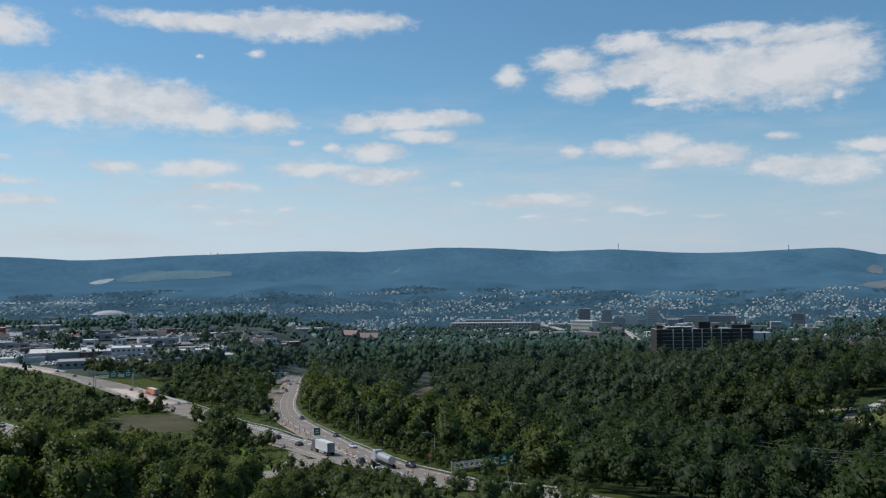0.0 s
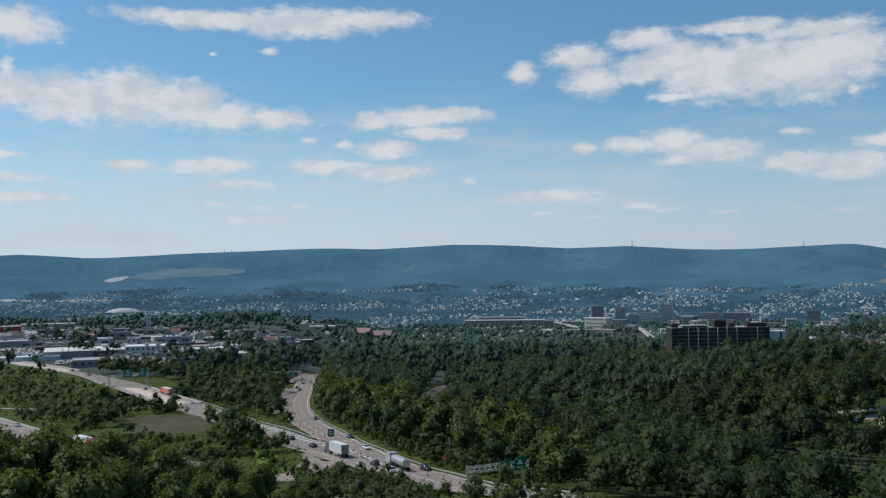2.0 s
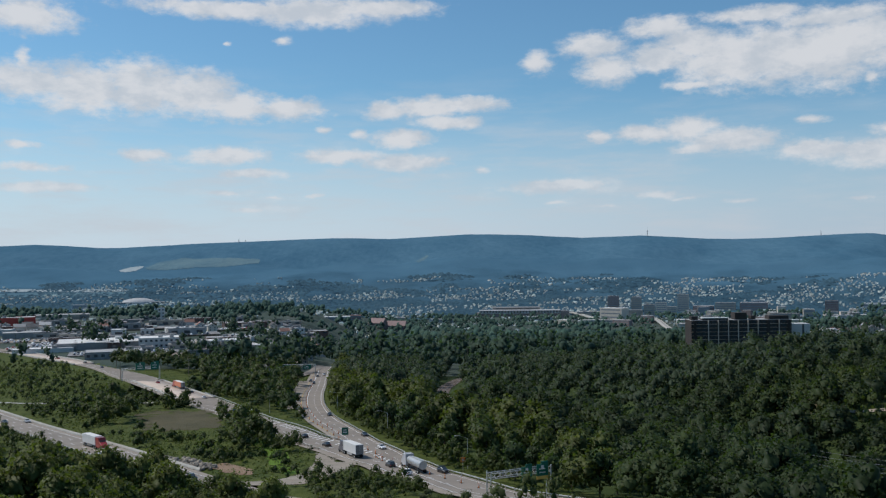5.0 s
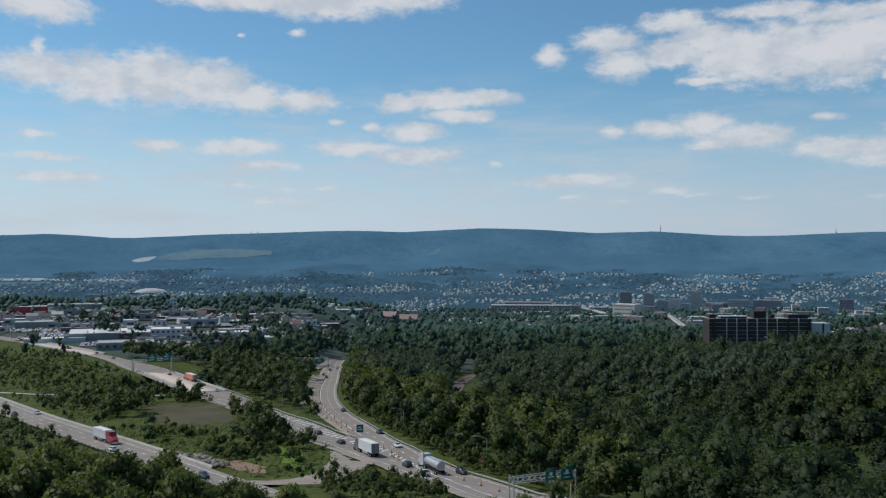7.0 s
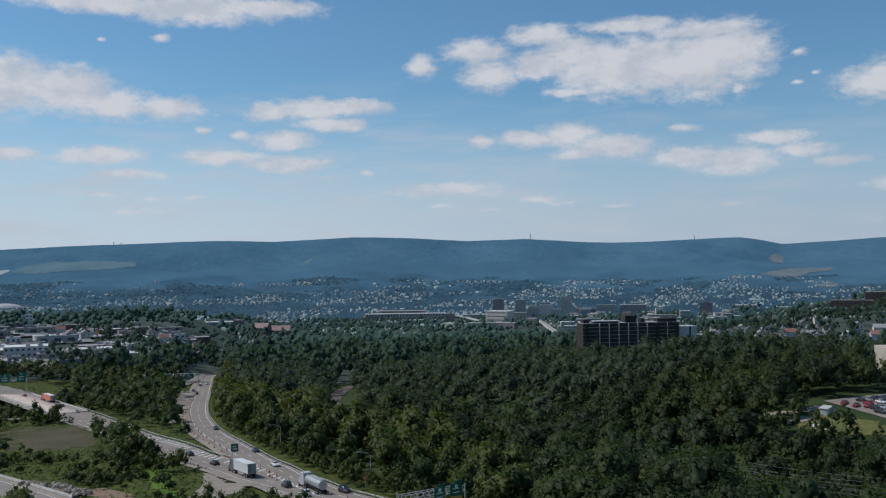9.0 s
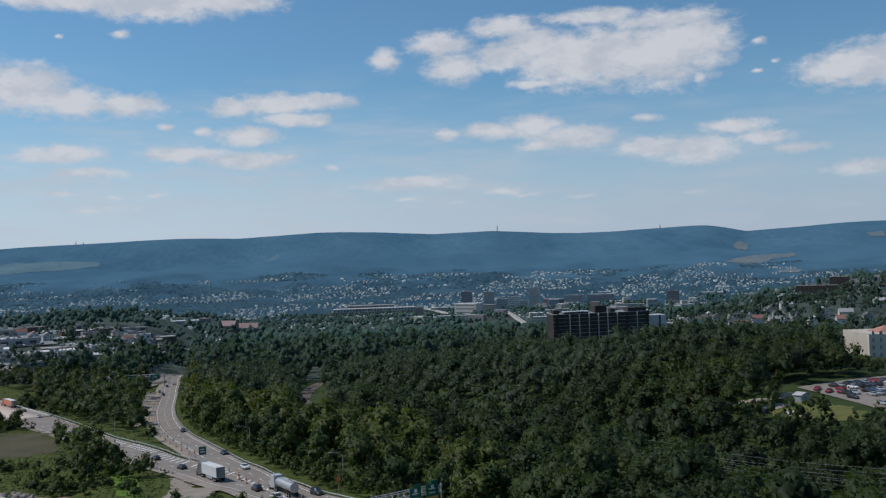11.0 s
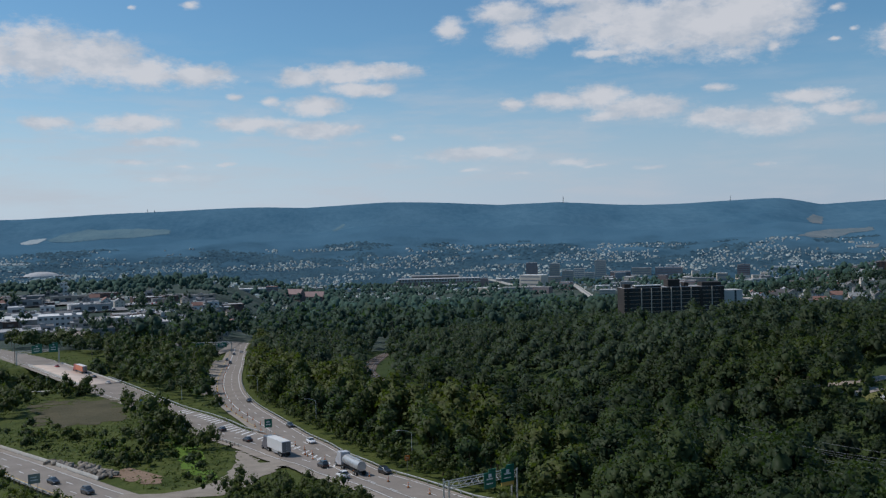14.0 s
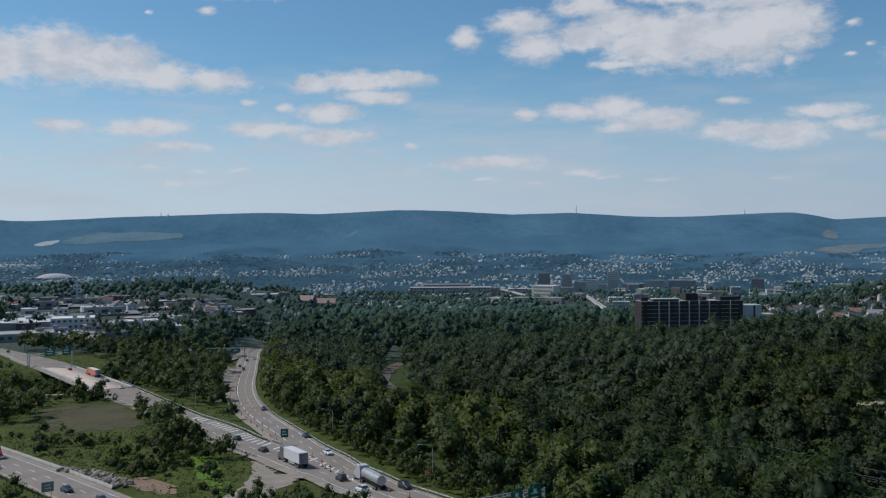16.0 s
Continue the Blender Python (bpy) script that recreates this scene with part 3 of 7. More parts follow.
def build_ground():
    ang = np.radians(np.concatenate([np.arange(-180, -40, 10), np.arange(-40, -27, 1), np.arange(-27, 33, 0.3), np.arange(33, 46, 1), np.arange(50, 180, 10)]))
    rad = np.concatenate([[0.01], np.arange(8, 150, 12), np.arange(150, 640, 3.2), np.arange(640, 1000, 7), np.geomspace(1000, 4880, 130)])
    r, a = np.meshgrid(rad, ang, indexing="ij")
    x, y = r * np.sin(a), r * np.cos(a)
    ups, z = unevenness(x, y), land(x, y)
    GROUND_GRID.extend((ang, rad, z))
    nr, na = x.shape
    verts = np.concatenate([np.stack([x.ravel(), y.ravel(), z.ravel()], 1), [[0, 0, float(height(0.0, 0.0))]]])
    i, j = np.meshgrid(np.arange(nr - 1), np.arange(na), indexing="ij")
    j2 = (j + 1) % na
    quads = np.stack([i * na + j, i * na + j2, (i + 1) * na + j2, (i + 1) * na + j], -1).reshape(-1, 4)[:, ::-1]
    rr = r[:-1].ravel()
    xx, yy = x[:-1].ravel(), y[:-1].ravel()
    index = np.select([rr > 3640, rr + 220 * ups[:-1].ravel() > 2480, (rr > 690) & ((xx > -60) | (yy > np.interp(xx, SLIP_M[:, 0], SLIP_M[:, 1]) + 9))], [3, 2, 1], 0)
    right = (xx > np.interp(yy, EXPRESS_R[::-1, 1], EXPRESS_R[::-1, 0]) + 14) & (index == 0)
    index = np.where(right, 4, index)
    me = mesh_object("ground", verts, quads, [GRASS, TOWN_GROUND, HAZED_GROUND, HAZED_WOODS, FOREST_FLOOR], index, True)
    return tagged(new("ground", me), "grassy valley floor rising to a long wooded ridge", "ground", kind="structure")


build_ground()


def hill_patch(name, outline, material, label, lift=0.8):
    """A field or bare slope on the far hillside: outline as bearing in degrees and distance."""
    p = np.array(outline, float)
    a, r = np.meshgrid(np.arange(p[:, 0].min() - 0.1, p[:, 0].max() + 0.1, 0.05), np.arange(p[:, 1].min() - 12, p[:, 1].max() + 12, 6.0), indexing="ij")
    wild = np.array([noise.fractal((u * 3.0, v / 40, 5.0), 1, 2, 3) for u, v in zip(a.ravel(), r.ravel())]).reshape(a.shape)
    qa, qr = a + 0.12 * wild, r + 9 * wild
    inside = np.zeros(a.shape, bool)
    for (a0, r0), (a1, r1) in zip(p, np.roll(p, -1, 0)):
        inside ^= ((r0 > qr) != (r1 > qr)) & (qa < (a1 - a0) * (qr - r0) / (r1 - r0 + 1e-9) + a0)
    x, y = r * np.sin(np.radians(a)), r * np.cos(np.radians(a))
    verts = np.stack([x, y, on_ground(np.radians(a), r) + lift], -1).reshape(-1, 3)
    n = a.shape[1]
    i, j = np.nonzero(inside[:-1, :-1])
    quads = np.stack([i * n + j, i * n + j + 1, (i + 1) * n + j + 1, (i + 1) * n + j], 1)[:, ::-1]
    tagged(new(name, mesh_object(name, verts, quads, [material], None, True)), label, "field", kind="structure")


hill_patch("bare_slope", [(-18.45, 3727), (-17.88, 3771), (-17.19, 3785), (-17.06, 3748), (-17.51, 3693), (-18.2, 3662)], HAZED_PALE, "white quarry face on the wooded ridge")
hill_patch("hill_field", [(-17.06, 3731), (-16.3, 3833), (-14.86, 3887), (-13.06, 3863), (-10.41, 3809), (-10.48, 3732), (-12.4, 3679), (-15.34, 3669), (-16.78, 3700)], HAZED_FIELD, "pale green cleared field on the ridge")
hill_patch("hill_field", [(-1.0, 3717), (-0.31, 3830), (-0.15, 3806), (-0.83, 3635)], HAZED_FIELD, "narrow clearing through the hillside woods")
hill_patch("pale_field", [(-26.5, 3285), (-23.62, 3262), (-17.88, 3197), (-17.88, 3166), (-23.62, 3198), (-26.5, 3241)], HAZED_PALE, "long pale strip of bare ground below the ridge")
hill_patch("valley_meadow", [(-26.5, 3194), (-17.88, 3158), (-18.5, 3084), (-26.2, 3136)], HAZED_FIELD, "flat green meadow below the ridge")
hill_patch("bare_slope", [(26.89, 3860), (27.22, 3975), (27.71, 3937), (27.7, 3792), (27.19, 3675)], HAZED_EARTH, "tan earth scar on the hillside")
hill_patch("bare_slope", [(26.85, 3483), (28.11, 3558), (30.26, 3577), (30.32, 3534), (29.03, 3489), (28.4, 3381), (27.15, 3362), (26.36, 3393)], HAZED_EARTH, "terraced tan earth on the hillside")
hill_patch("bare_slope", [(29.3, 3198), (30.52, 3206), (30.45, 3150), (29.44, 3152)], HAZED_EARTH, "pale earth bank at the hill's foot")
hill_patch("bare_slope", [(34.01, 3943), (34.87, 4006), (34.99, 3864), (34.14, 3856)], HAZED_EARTH, "tan clearing high on the ridge")


def strip(name, left, right, material, lift=0.0, across=6, label="", kind="structure", bed=False, n=None, ragged=0.0):
    """A surface between two lines, laid over the land."""
    n = n or max(len(left), len(right))
    a, b = resample(np.asarray(left, float), n), resample(np.asarray(right, float), n)
    t = np.linspace(0, 1, across + 1)[None, :, None]
    p = a[:, None] * (1 - t) + b[:, None] * t
    z = (ground_z if bed else height)(p[..., 0], p[..., 1]) + lift
    verts = np.concatenate([p, z[..., None]], -1).reshape(-1, 3)
    i, j = np.meshgrid(np.arange(n - 1), np.arange(across), indexing="ij")
    k = across + 1
    quads = np.stack([i * k + j, i * k + j + 1, (i + 1) * k + j + 1, (i + 1) * k + j], -1).reshape(-1, 4)
    if ragged:
        edge = np.minimum(np.minimum(i + 0.5, n - 1.5 - i) / (n - 1), np.minimum(j + 0.5, across - 0.5 - j) / across).ravel()
        mid = verts[quads].mean(1)
        wild = np.array([noise.fractal((q[0] / 7, q[1] / 7, 3.0), 1, 2, 3) for q in mid])
        quads = quads[edge + wild * ragged > 0.08]
    me = mesh_object(name, verts, quads, [material], None, True)
    return tagged(new(name, me), label, name.replace("_", " "), kind=kind)


# ---- roads ----
strip("road", EXPRESS_L, EXPRESS_R, ASPHALT, 0.0, label="worn grey asphalt expressway curving out of the woods")
strip("road", SLIP_L, SLIP_R, ASPHALT, 0.02, label="grey asphalt slip road joining the expressway")
strip("road", MOTOR_L, MOTOR_R, ASPHALT, 0.0, label="wide grey asphalt motorway below the slope")
strip("road", sideways(BRANCH, 3.6), sideways(BRANCH, -3.6), ASPHALT, 0.3, label="pale far carriageway beyond the bend")
strip("pull_off", sideways(EXPRESS_L[45:92], 6.5), sideways(EXPRESS_L[45:92], 1.4), GRAVEL, 0.16, 4, "bare gravel strip beside the closed lane")
strip("shoulder", sideways(SLIP_L[30:], 2.6), sideways(SLIP_L[30:], -0.3), SHOULDER, 0.035, 2, "pale tan paved shoulder")
strip("shoulder", sideways(EXPRESS_L[:130], 1.6), sideways(EXPRESS_L[:130], -0.2), SHOULDER, 0.035, 2, "pale tan paved shoulder")
strip("shoulder", sideways(EXPRESS_R, 0.1), sideways(EXPRESS_R, -1.9), SHOULDER, 0.03, 2, "pale gravel strip below the guard rail")
strip("shoulder", sideways(MOTOR_R, 0.2), sideways(MOTOR_R, 2.2), SHOULDER, 0.03, 2, "pale tan paved shoulder")
strip("gravel_track", smooth([(-36, 294), (-34, 272), (-35, 255), (-38, 244), (-46, 239), (-58, 241)], 1), smooth([(-14, 266), (-20, 259), (-24, 250), (-26, 240), (-34, 231), (-54, 232)], 1), GRAVEL, 0.12, 60, "pale gravel pull-off beside the slip road", n=130, ragged=0.14)
strip("dirt_patch", [(-30, 319), (-25, 309), (-22.5, 300)], [(-34, 330), (-26, 313), (-21.5, 300)], DIRT, 0.3, 3, "bare brown earth in the gore", n=14)


def dashes(line, by, width, length, gap, material, lift, start=0, stop=None, label="white lane marking"):
    """Painted strips along a line, in one thing of many marks."""
    p = sideways(line, by)
    s = np.concatenate([[0], np.cumsum(np.hypot(*np.diff(p, axis=0).T))])
    stop = s[-1] if stop is None else stop
    verts, quads = [], []
    d = np.gradient(p, axis=0)
    d /= np.hypot(d[:, 0], d[:, 1])[:, None]
    nx, ny = d[:, 1], -d[:, 0]
    at_s = start
    while at_s < stop:
        u = np.linspace(at_s, min(at_s + length, stop), max(2, int(length / 4) + 1))
        x, y = np.interp(u, s, p[:, 0]), np.interp(u, s, p[:, 1])
        ax, ay = np.interp(u, s, nx) * width / 2, np.interp(u, s, ny) * width / 2
        base = len(verts)
        for k in range(len(u)):
            for q in (-1, 1):
                px, py = x[k] + q * ax[k], y[k] + q * ay[k]
                verts.append((px, py, float(height(px, py)) + lift))
        quads += [(base + 2 * k, base + 2 * k + 1, base + 2 * k + 3, base + 2 * k + 2) for k in range(len(u) - 1)]
        at_s += length + gap
    me = mesh_object("lane_marking", verts, quads, [material])
    return tagged(new("lane_marking", me), label, "road marking", kind="structure")


dashes(EXPRESS_R, 0.9, 0.22, 40, 0, WHITE_LINE, 0.06, label="white edge line")
dashes(EXPRESS_R, 4.4, 0.22, 4, 8, WHITE_LINE, 0.06)
dashes(EXPRESS_R, 8.0, 0.25, 40, 0, WHITE_LINE, 0.06, stop=480, label="white line along the closed lane")
dashes(EXPRESS_R, 11.0, 0.2, 40, 0, YELLOW_LINE, 0.06, stop=470, label="yellow edge line")
dashes(SLIP_R, 0.7, 0.2, 40, 0, WHITE_LINE, 0.2, start=260, label="white edge line")
dashes(SLIP_L, -0.5, 0.22, 40, 0, WHITE_LINE, 0.2, label="white edge line")
dashes(SLIP_L, -4.4, 0.22, 4, 8, WHITE_LINE, 0.2)
dashes(MOTOR_R, 2.4, 0.22, 40, 0, WHITE_LINE, 0.05, label="white edge line")
for k in (5.9, 9.3):
    dashes(MOTOR_R, k, 0.22, 4, 8, WHITE_LINE, 0.05)
dashes(MOTOR_R, 12.8, 0.22, 40, 0, YELLOW_LINE, 0.05, label="yellow edge line")


def hatching():
    """White slanting bars on the closed lane beside the gore."""
    verts, quads = [], []
    s = np.concatenate([[0], np.cumsum(np.hypot(*np.diff(SLIP_R, axis=0).T))])
    end = s[np.argmin(np.hypot(SLIP_R[:, 0] + 24.5, SLIP_R[:, 1] - 309))]
    for u in np.arange(end - 88, end + 60, 4.6):
        k = int(np.argmin(abs(s - u)))
        d = SLIP_R[k + 1] - SLIP_R[k]
        d = d / np.hypot(*d)
        left = np.array([d[1], -d[0]])
        wide = 4.2 if u < end else max(0.8, 4.2 - (u - end) * 0.06)
        a = SLIP_R[k] + left * (0.9 if u < end else -wide * 0.4)
        b = a + left * wide + d * 3.0
        base = len(verts)
        for q in (a, a + d * 1.1, b + d * 1.1, b):
            verts.append((q[0], q[1], float(height(q[0], q[1])) + 0.08))
        quads.append((base, base + 1, base + 2, base + 3))
    me = mesh_object("hatched_marking", verts, quads, [WHITE_LINE])
    tagged(new("hatched_marking", me), "white hatched bars across the closed lane", "road marking", kind="structure")


hatching()


# ---- bridge ----
def bridge(a, b, label, wide):
    """Concrete deck on steel girders over the hollow."""
    k0, k1 = (int(np.argmin(np.hypot(SLIP_M[:, 0] - q[0], SLIP_M[:, 1] - q[1]))) for q in (a, b))
    mid = SLIP_M[k0:k1 + 1]
    t = thing("bridge", label, "bridge", kind="structure")
    for name, lo, hi, top, low, mat, what in (("deck", -wide, wide, 0.14, -0.6, DECK, "pale concrete deck"), ("parapet", -wide - 0.4, -wide, 0.9, -0.7, CONCRETE, "concrete parapet"), ("parapet", wide, wide + 0.4, 0.9, -0.7, CONCRETE, "concrete parapet"),
                                         ("girder", -wide + 0.2, -wide + 0.6, -0.6, -2.4, RUST_STEEL, "rust-brown steel girder"), ("girder", -1.0, -0.6, -0.6, -2.4, RUST_STEEL, ""), ("girder", wide - 0.6, wide - 0.2, -0.6, -2.4, RUST_STEEL, "")):
        p, q = sideways(mid, lo), sideways(mid, hi)
        verts, quads = [], []
        for (ax, ay), (bx, by), (cx, cy) in zip(p, q, mid):
            za, zb = float(height(ax, ay)), float(height(bx, by))
            verts += [(ax, ay, za + low), (bx, by, zb + low), (bx, by, zb + top), (ax, ay, za + top)]
        for i in range(len(mid) - 1):
            quads += [(4 * i + c, 4 * i + (c + 1) % 4, 4 * i + 4 + (c + 1) % 4, 4 * i + 4 + c) for c in range(4)]
        quads += [(3, 2, 1, 0), tuple(4 * len(mid) - 4 + c for c in range(4))]
        ob = new(name, mesh_object(name, verts, quads, [mat]))
        ob.parent = t
        tagged(ob, what)
    for f in (0.33, 0.66):
        c = mid[int(f * (len(mid) - 1))]
        z = float(height(*c))
        bm = bmesh.new()
        d = mid[-1] - mid[0]
        d = d / np.hypot(*d)
        for off in (-wide + 1, 0, wide - 1):
            px, py = c[0] + d[1] * off, c[1] - d[0] * off
            rod(bm, (px, py, float(ground_z(px, py)) - 0.5), (px, py, z - 2.4), 0.6, sides=10)
        rod(bm, (c[0] + d[1] * wide, c[1] - d[0] * wide, z - 2.7), (c[0] - d[1] * wide, c[1] + d[0] * wide, z - 2.7), 0.5, sides=6)
        part("pier", bm, CONCRETE, t, "concrete pier")


bridge(BRIDGE_A, BRIDGE_B, "concrete road bridge on rusty steel girders", 9.0)
bridge((-358, 812), (-262, 712), "long road bridge with a dark girder side", 7.0)
# patches on the ground
strip("dry_field", [(-132, 414), (-127, 436), (-104, 437), (-92, 410), (-84, 380)], [(-112, 358), (-104, 352), (-96, 351), (-88, 354), (-78, 358)], DRY_GRASS, 0.1, 110, "brown dry field of tall grass", n=130, ragged=0.35)
strip("mown_slope", [(-74, 340), (-62, 320), (-52, 292), (-46, 268), (-38, 250)], [(-60, 346), (-50, 322), (-45, 296), (-40, 274), (-34, 252)], BRIGHT_GRASS, 0.1, 60, "bright green grass on the slope", n=220, ragged=0.35)
strip("earth_bank", [(-66, 268), (-58, 258), (-50, 248)], [(-60, 274), (-52, 264), (-44, 253)], DIRT, 0.12, 50, "reddish bare earth bank", n=100, ragged=0.3)
strip("footpath", [(-262, 482), (-225, 475.5), (-204, 467.5), (-172, 464), (-139, 469)], [(-262, 478.5), (-225, 472), (-204, 464), (-172, 460.5), (-139, 465.5)], CONCRETE, 0.25, 3, "pale narrow service road", n=30)
strip("verge", sideways(EXPRESS_R[:150], -0.6), sideways(EXPRESS_R[:150], -7), GRASS, 0.06, 5, "grass verge along the guard rail")
# railway
strip("rail_bed", sideways(RAIL, 4.2), sideways(RAIL, -4.2), BALLAST, 0.25, 4, "brown ballast rail bed", bed=True)
for by in (-3.1, -1.6, 1.6, 3.1):
    p = sideways(RAIL, by)
    strip("rail", sideways(p, 0.09), sideways(p, -0.09), RAIL_STEEL, 0.42, 1, "worn steel rail", bed=True)
# car park and clearing on the hill
strip("car_park", [(189, 342), (190, 318), (192, 298), (194, 288)], [(250, 352), (244, 330), (236, 302), (232, 290)], ASPHALT, 0.3, 16, "grey asphalt hospital car park", n=34)
strip("lawn", [(152, 326), (158, 304), (163, 294), (176, 284)], [(176, 321), (181, 317), (186, 306), (191, 292)], LAWN, 0.2, 60, "dry mown lawn round the landing pad", n=100, ragged=0.12)
strip("apron", [(157, 318), (169, 321)], [(159, 311), (171, 314)], SHOULDER, 0.34, 6, "grey paved apron beside the landing pad", n=10)
strip("park_road", [(152, 340), (157, 333), (172, 331.5), (182, 335)], [(150, 336), (156, 328), (172, 326), (183, 329)], SHOULDER, 0.3, 4, "pale park drive", n=24)
strip("earth_patch", [(138, 372), (150, 376), (168, 366)], [(136, 338), (152, 336), (172, 340)], DRY_GRASS, 0.26, 30, "dry bare ground under park trees", n=50, ragged=0.2)
strip("landing_pad", [(161.5, 303.5), (165.5, 308)], [(166, 299), (170, 303.5)], WHITE_LINE, 0.36, 2, "white painted square landing pad", n=4)
strip("landing_pad_middle", [(163.2, 303.4), (165.7, 306.2)], [(166, 300.8), (168.4, 303.6)], ASPHALT, 0.4, 2, "grey centre of the landing pad", n=4)

# paved yards of the industrial quarter
yard_rng = random.Random(41)
for k, (x0, y0, w, d) in enumerate(((-262, 800, 90, 40), (-210, 770, 60, 36), (-330, 900, 110, 46), (-230, 905, 120, 30), (-400, 940, 110, 40), (-300, 985, 150, 44), (-170, 985, 90, 36), (-470, 1080, 130, 50), (-330, 1110, 120, 44), (-200, 1080, 100, 36), (-390, 1160, 140, 40), (-540, 1250, 130, 50), (-250, 1200, 150, 40), (-355, 850, 60, 40))):
    c, s = math.cos(0.32), math.sin(0.32)
    corner = [(x0 + a * w / 2 * c - b * d / 2 * s, y0 + a * w / 2 * s + b * d / 2 * c) for a, b in ((-1, 1), (1, 1), (-1, -1), (1, -1))]
    strip("yard", corner[:2], corner[2:], (YARD, SHOULDER, YARD)[k % 3], 0.7 if y0 < 950 else 1.5, 8, "grey paved yard between workshops", n=12)


# ---- trees ----
ICO_V, ICO_F = [], []
_bm = bmesh.new()
bmesh.ops.create_icosphere(_bm, subdivisions=1, radius=1)
ICO_V = np.array([v.co[:] for v in _bm.verts])
ICO_F = np.array([[v.index for v in f.verts] for f in _bm.faces])
_bm.free()


def unit(v):
    return v / np.maximum(np.linalg.norm(v, axis=-1, keepdims=True), 1e-9)


def crown(rng, r, low, top, lobes, cards, leaf, lift=0.32):
    """A crown of leafy clumps round several lobes: vertices, triangles and soft outward normals."""
    verts, tris, normals, count = [], [], [], 0
    heart = np.array([0, 0, low + (top - low) * 0.4])
    core = 0.4 if cards else 0.82
    for k in range(lobes):
        a = 2 * math.pi * (k * 0.381966 + rng.random() * 0.2)
        f = rng.random() if k else 1.0
        out = r * (0.62 * math.sqrt(1 - f * f * 0.92)) if k else 0
        c = np.array([out * math.cos(a), out * math.sin(a), low + (top - low) * (0.3 + 0.48 * f)])
        lr = r * (0.36 + 0.2 * rng.random()) * min(1.0, math.sqrt(11 / lobes))
        if lobes == 1:
            c, lr = np.array([0, 0, 0.0]), r * 0.95
            if not cards:
                c, lr = np.array([0, 0, -1.4 * r]), r * 2.0

        def soft(p):
            return unit(unit(p - c) + 0.55 * unit(p - heart) + [0, 0, lift])

        v = ICO_V * lr * (core + 0.3 * rng.random((len(ICO_V), 1))) * [1, 1, 1.1] + c
        verts.append(v), tris.append(ICO_F + count), normals.append(unit(soft(v) + 0.3 * rng.normal(size=v.shape)))
        count += len(v)
        n = cards // lobes
        if not n:
            continue
        u = unit(rng.normal(size=(n, 3)) + [0, 0, 0.35])
        p = c + u * lr * (0.68 + 0.44 * rng.random((n, 1))) * [1, 1, 1.12]
        facing = soft(p)
        nrm = unit(facing + 0.7 * rng.normal(size=(n, 3)))
        nrm = nrm * np.where((nrm * facing).sum(1, keepdims=True) < 0, -1, 1)
        s = unit(np.cross(nrm, rng.normal(size=(n, 3))))
        t = np.cross(nrm, s)
        w = leaf * (0.6 + 0.8 * rng.random((n, 1)))
        quad = np.stack([p - s * w, p - t * w * 0.7 + nrm * w * 0.15, p + s * w, p + t * w * 0.7 + nrm * w * 0.15], 1).reshape(-1, 3)
        q = count + 4 * np.arange(n)[:, None]
        verts.append(quad), tris.append(np.concatenate([q + [0, 1, 2], q + [0, 2, 3]]))
        normals.append(np.repeat(unit(facing + 0.22 * rng.normal(size=(n, 3))), 4, 0))
        count += 4 * n
    return np.concatenate(verts), np.concatenate(tris), np.concatenate(normals)


def trunk_bm(rng, h, r):
    bm = bmesh.new()
    rod(bm, (0, 0, -0.6), (0.1, 0, h * 0.45), r, r * 0.6, 7)
    rod(bm, (0.1, 0, h * 0.43), (0, 0.1, h * 0.8), r * 0.6, r * 0.2, 6)
    for k in range(4):
        a, z = rng.random() * 6.28, h * (0.3 + 0.12 * k)
        rod(bm, (0.05, 0, z), (math.cos(a) * h * 0.22, math.sin(a) * h * 0.22, z + h * 0.16), r * 0.4, r * 0.12, 5)
    return bm


tree_rng = np.random.default_rng(7)
TREE_KINDS = []
for kind_no, (h, r, low, lobes, cards, leaf, mat, what) in enumerate((
        (12, 4.6, 2.5, 9, 380, 0.52, LEAF, "broad dark green deciduous tree in full leaf"), (14, 4.2, 3, 9, 380, 0.52, LEAF_LIGHT, "tall green deciduous tree in full leaf"),
        (10, 4.4, 1.6, 9, 380, 0.5, LEAF_LIGHT, "rounded light green deciduous tree"), (11, 3.6, 2, 9, 360, 0.5, LEAF, "dark green woodland tree with uneven crown"))):
    base = thing("tree", what, "tree")
    part("trunk", trunk_bm(tree_rng, h, 0.28), BARK, base, "grey-brown trunk with limbs")
    v, f, n = crown(tree_rng, r, low, h, lobes, cards, leaf)
    c = new("crown", mesh_object("crown", v, f, [mat], normals=n))
    c.parent = base
    base.location = (58 + 11 * kind_no, 232, float(ground_z(np.array(58.0 + 11 * kind_no), np.array(232.0))))
    TREE_KINDS.append(base)
BUSH_KINDS = []
for k, (h, r, mat, what) in enumerate(((3.2, 2.2, LEAF_LIGHT, "light green bush in the rough grass"), (2.6, 2.0, LEAF, "dark green shrub in the rough grass"))):
    v, f, n = crown(tree_rng, r, 0.0, h, 5, 130, 0.4)
    b = new("bush", mesh_object("bush", v, f, [mat], normals=n))
    tagged(b, what, "bush", "bushes on the slope")
    b.location = (-60 - 6 * k, 280, float(height(-60 - 6 * k, 280)))
    BUSH_KINDS.append(b)


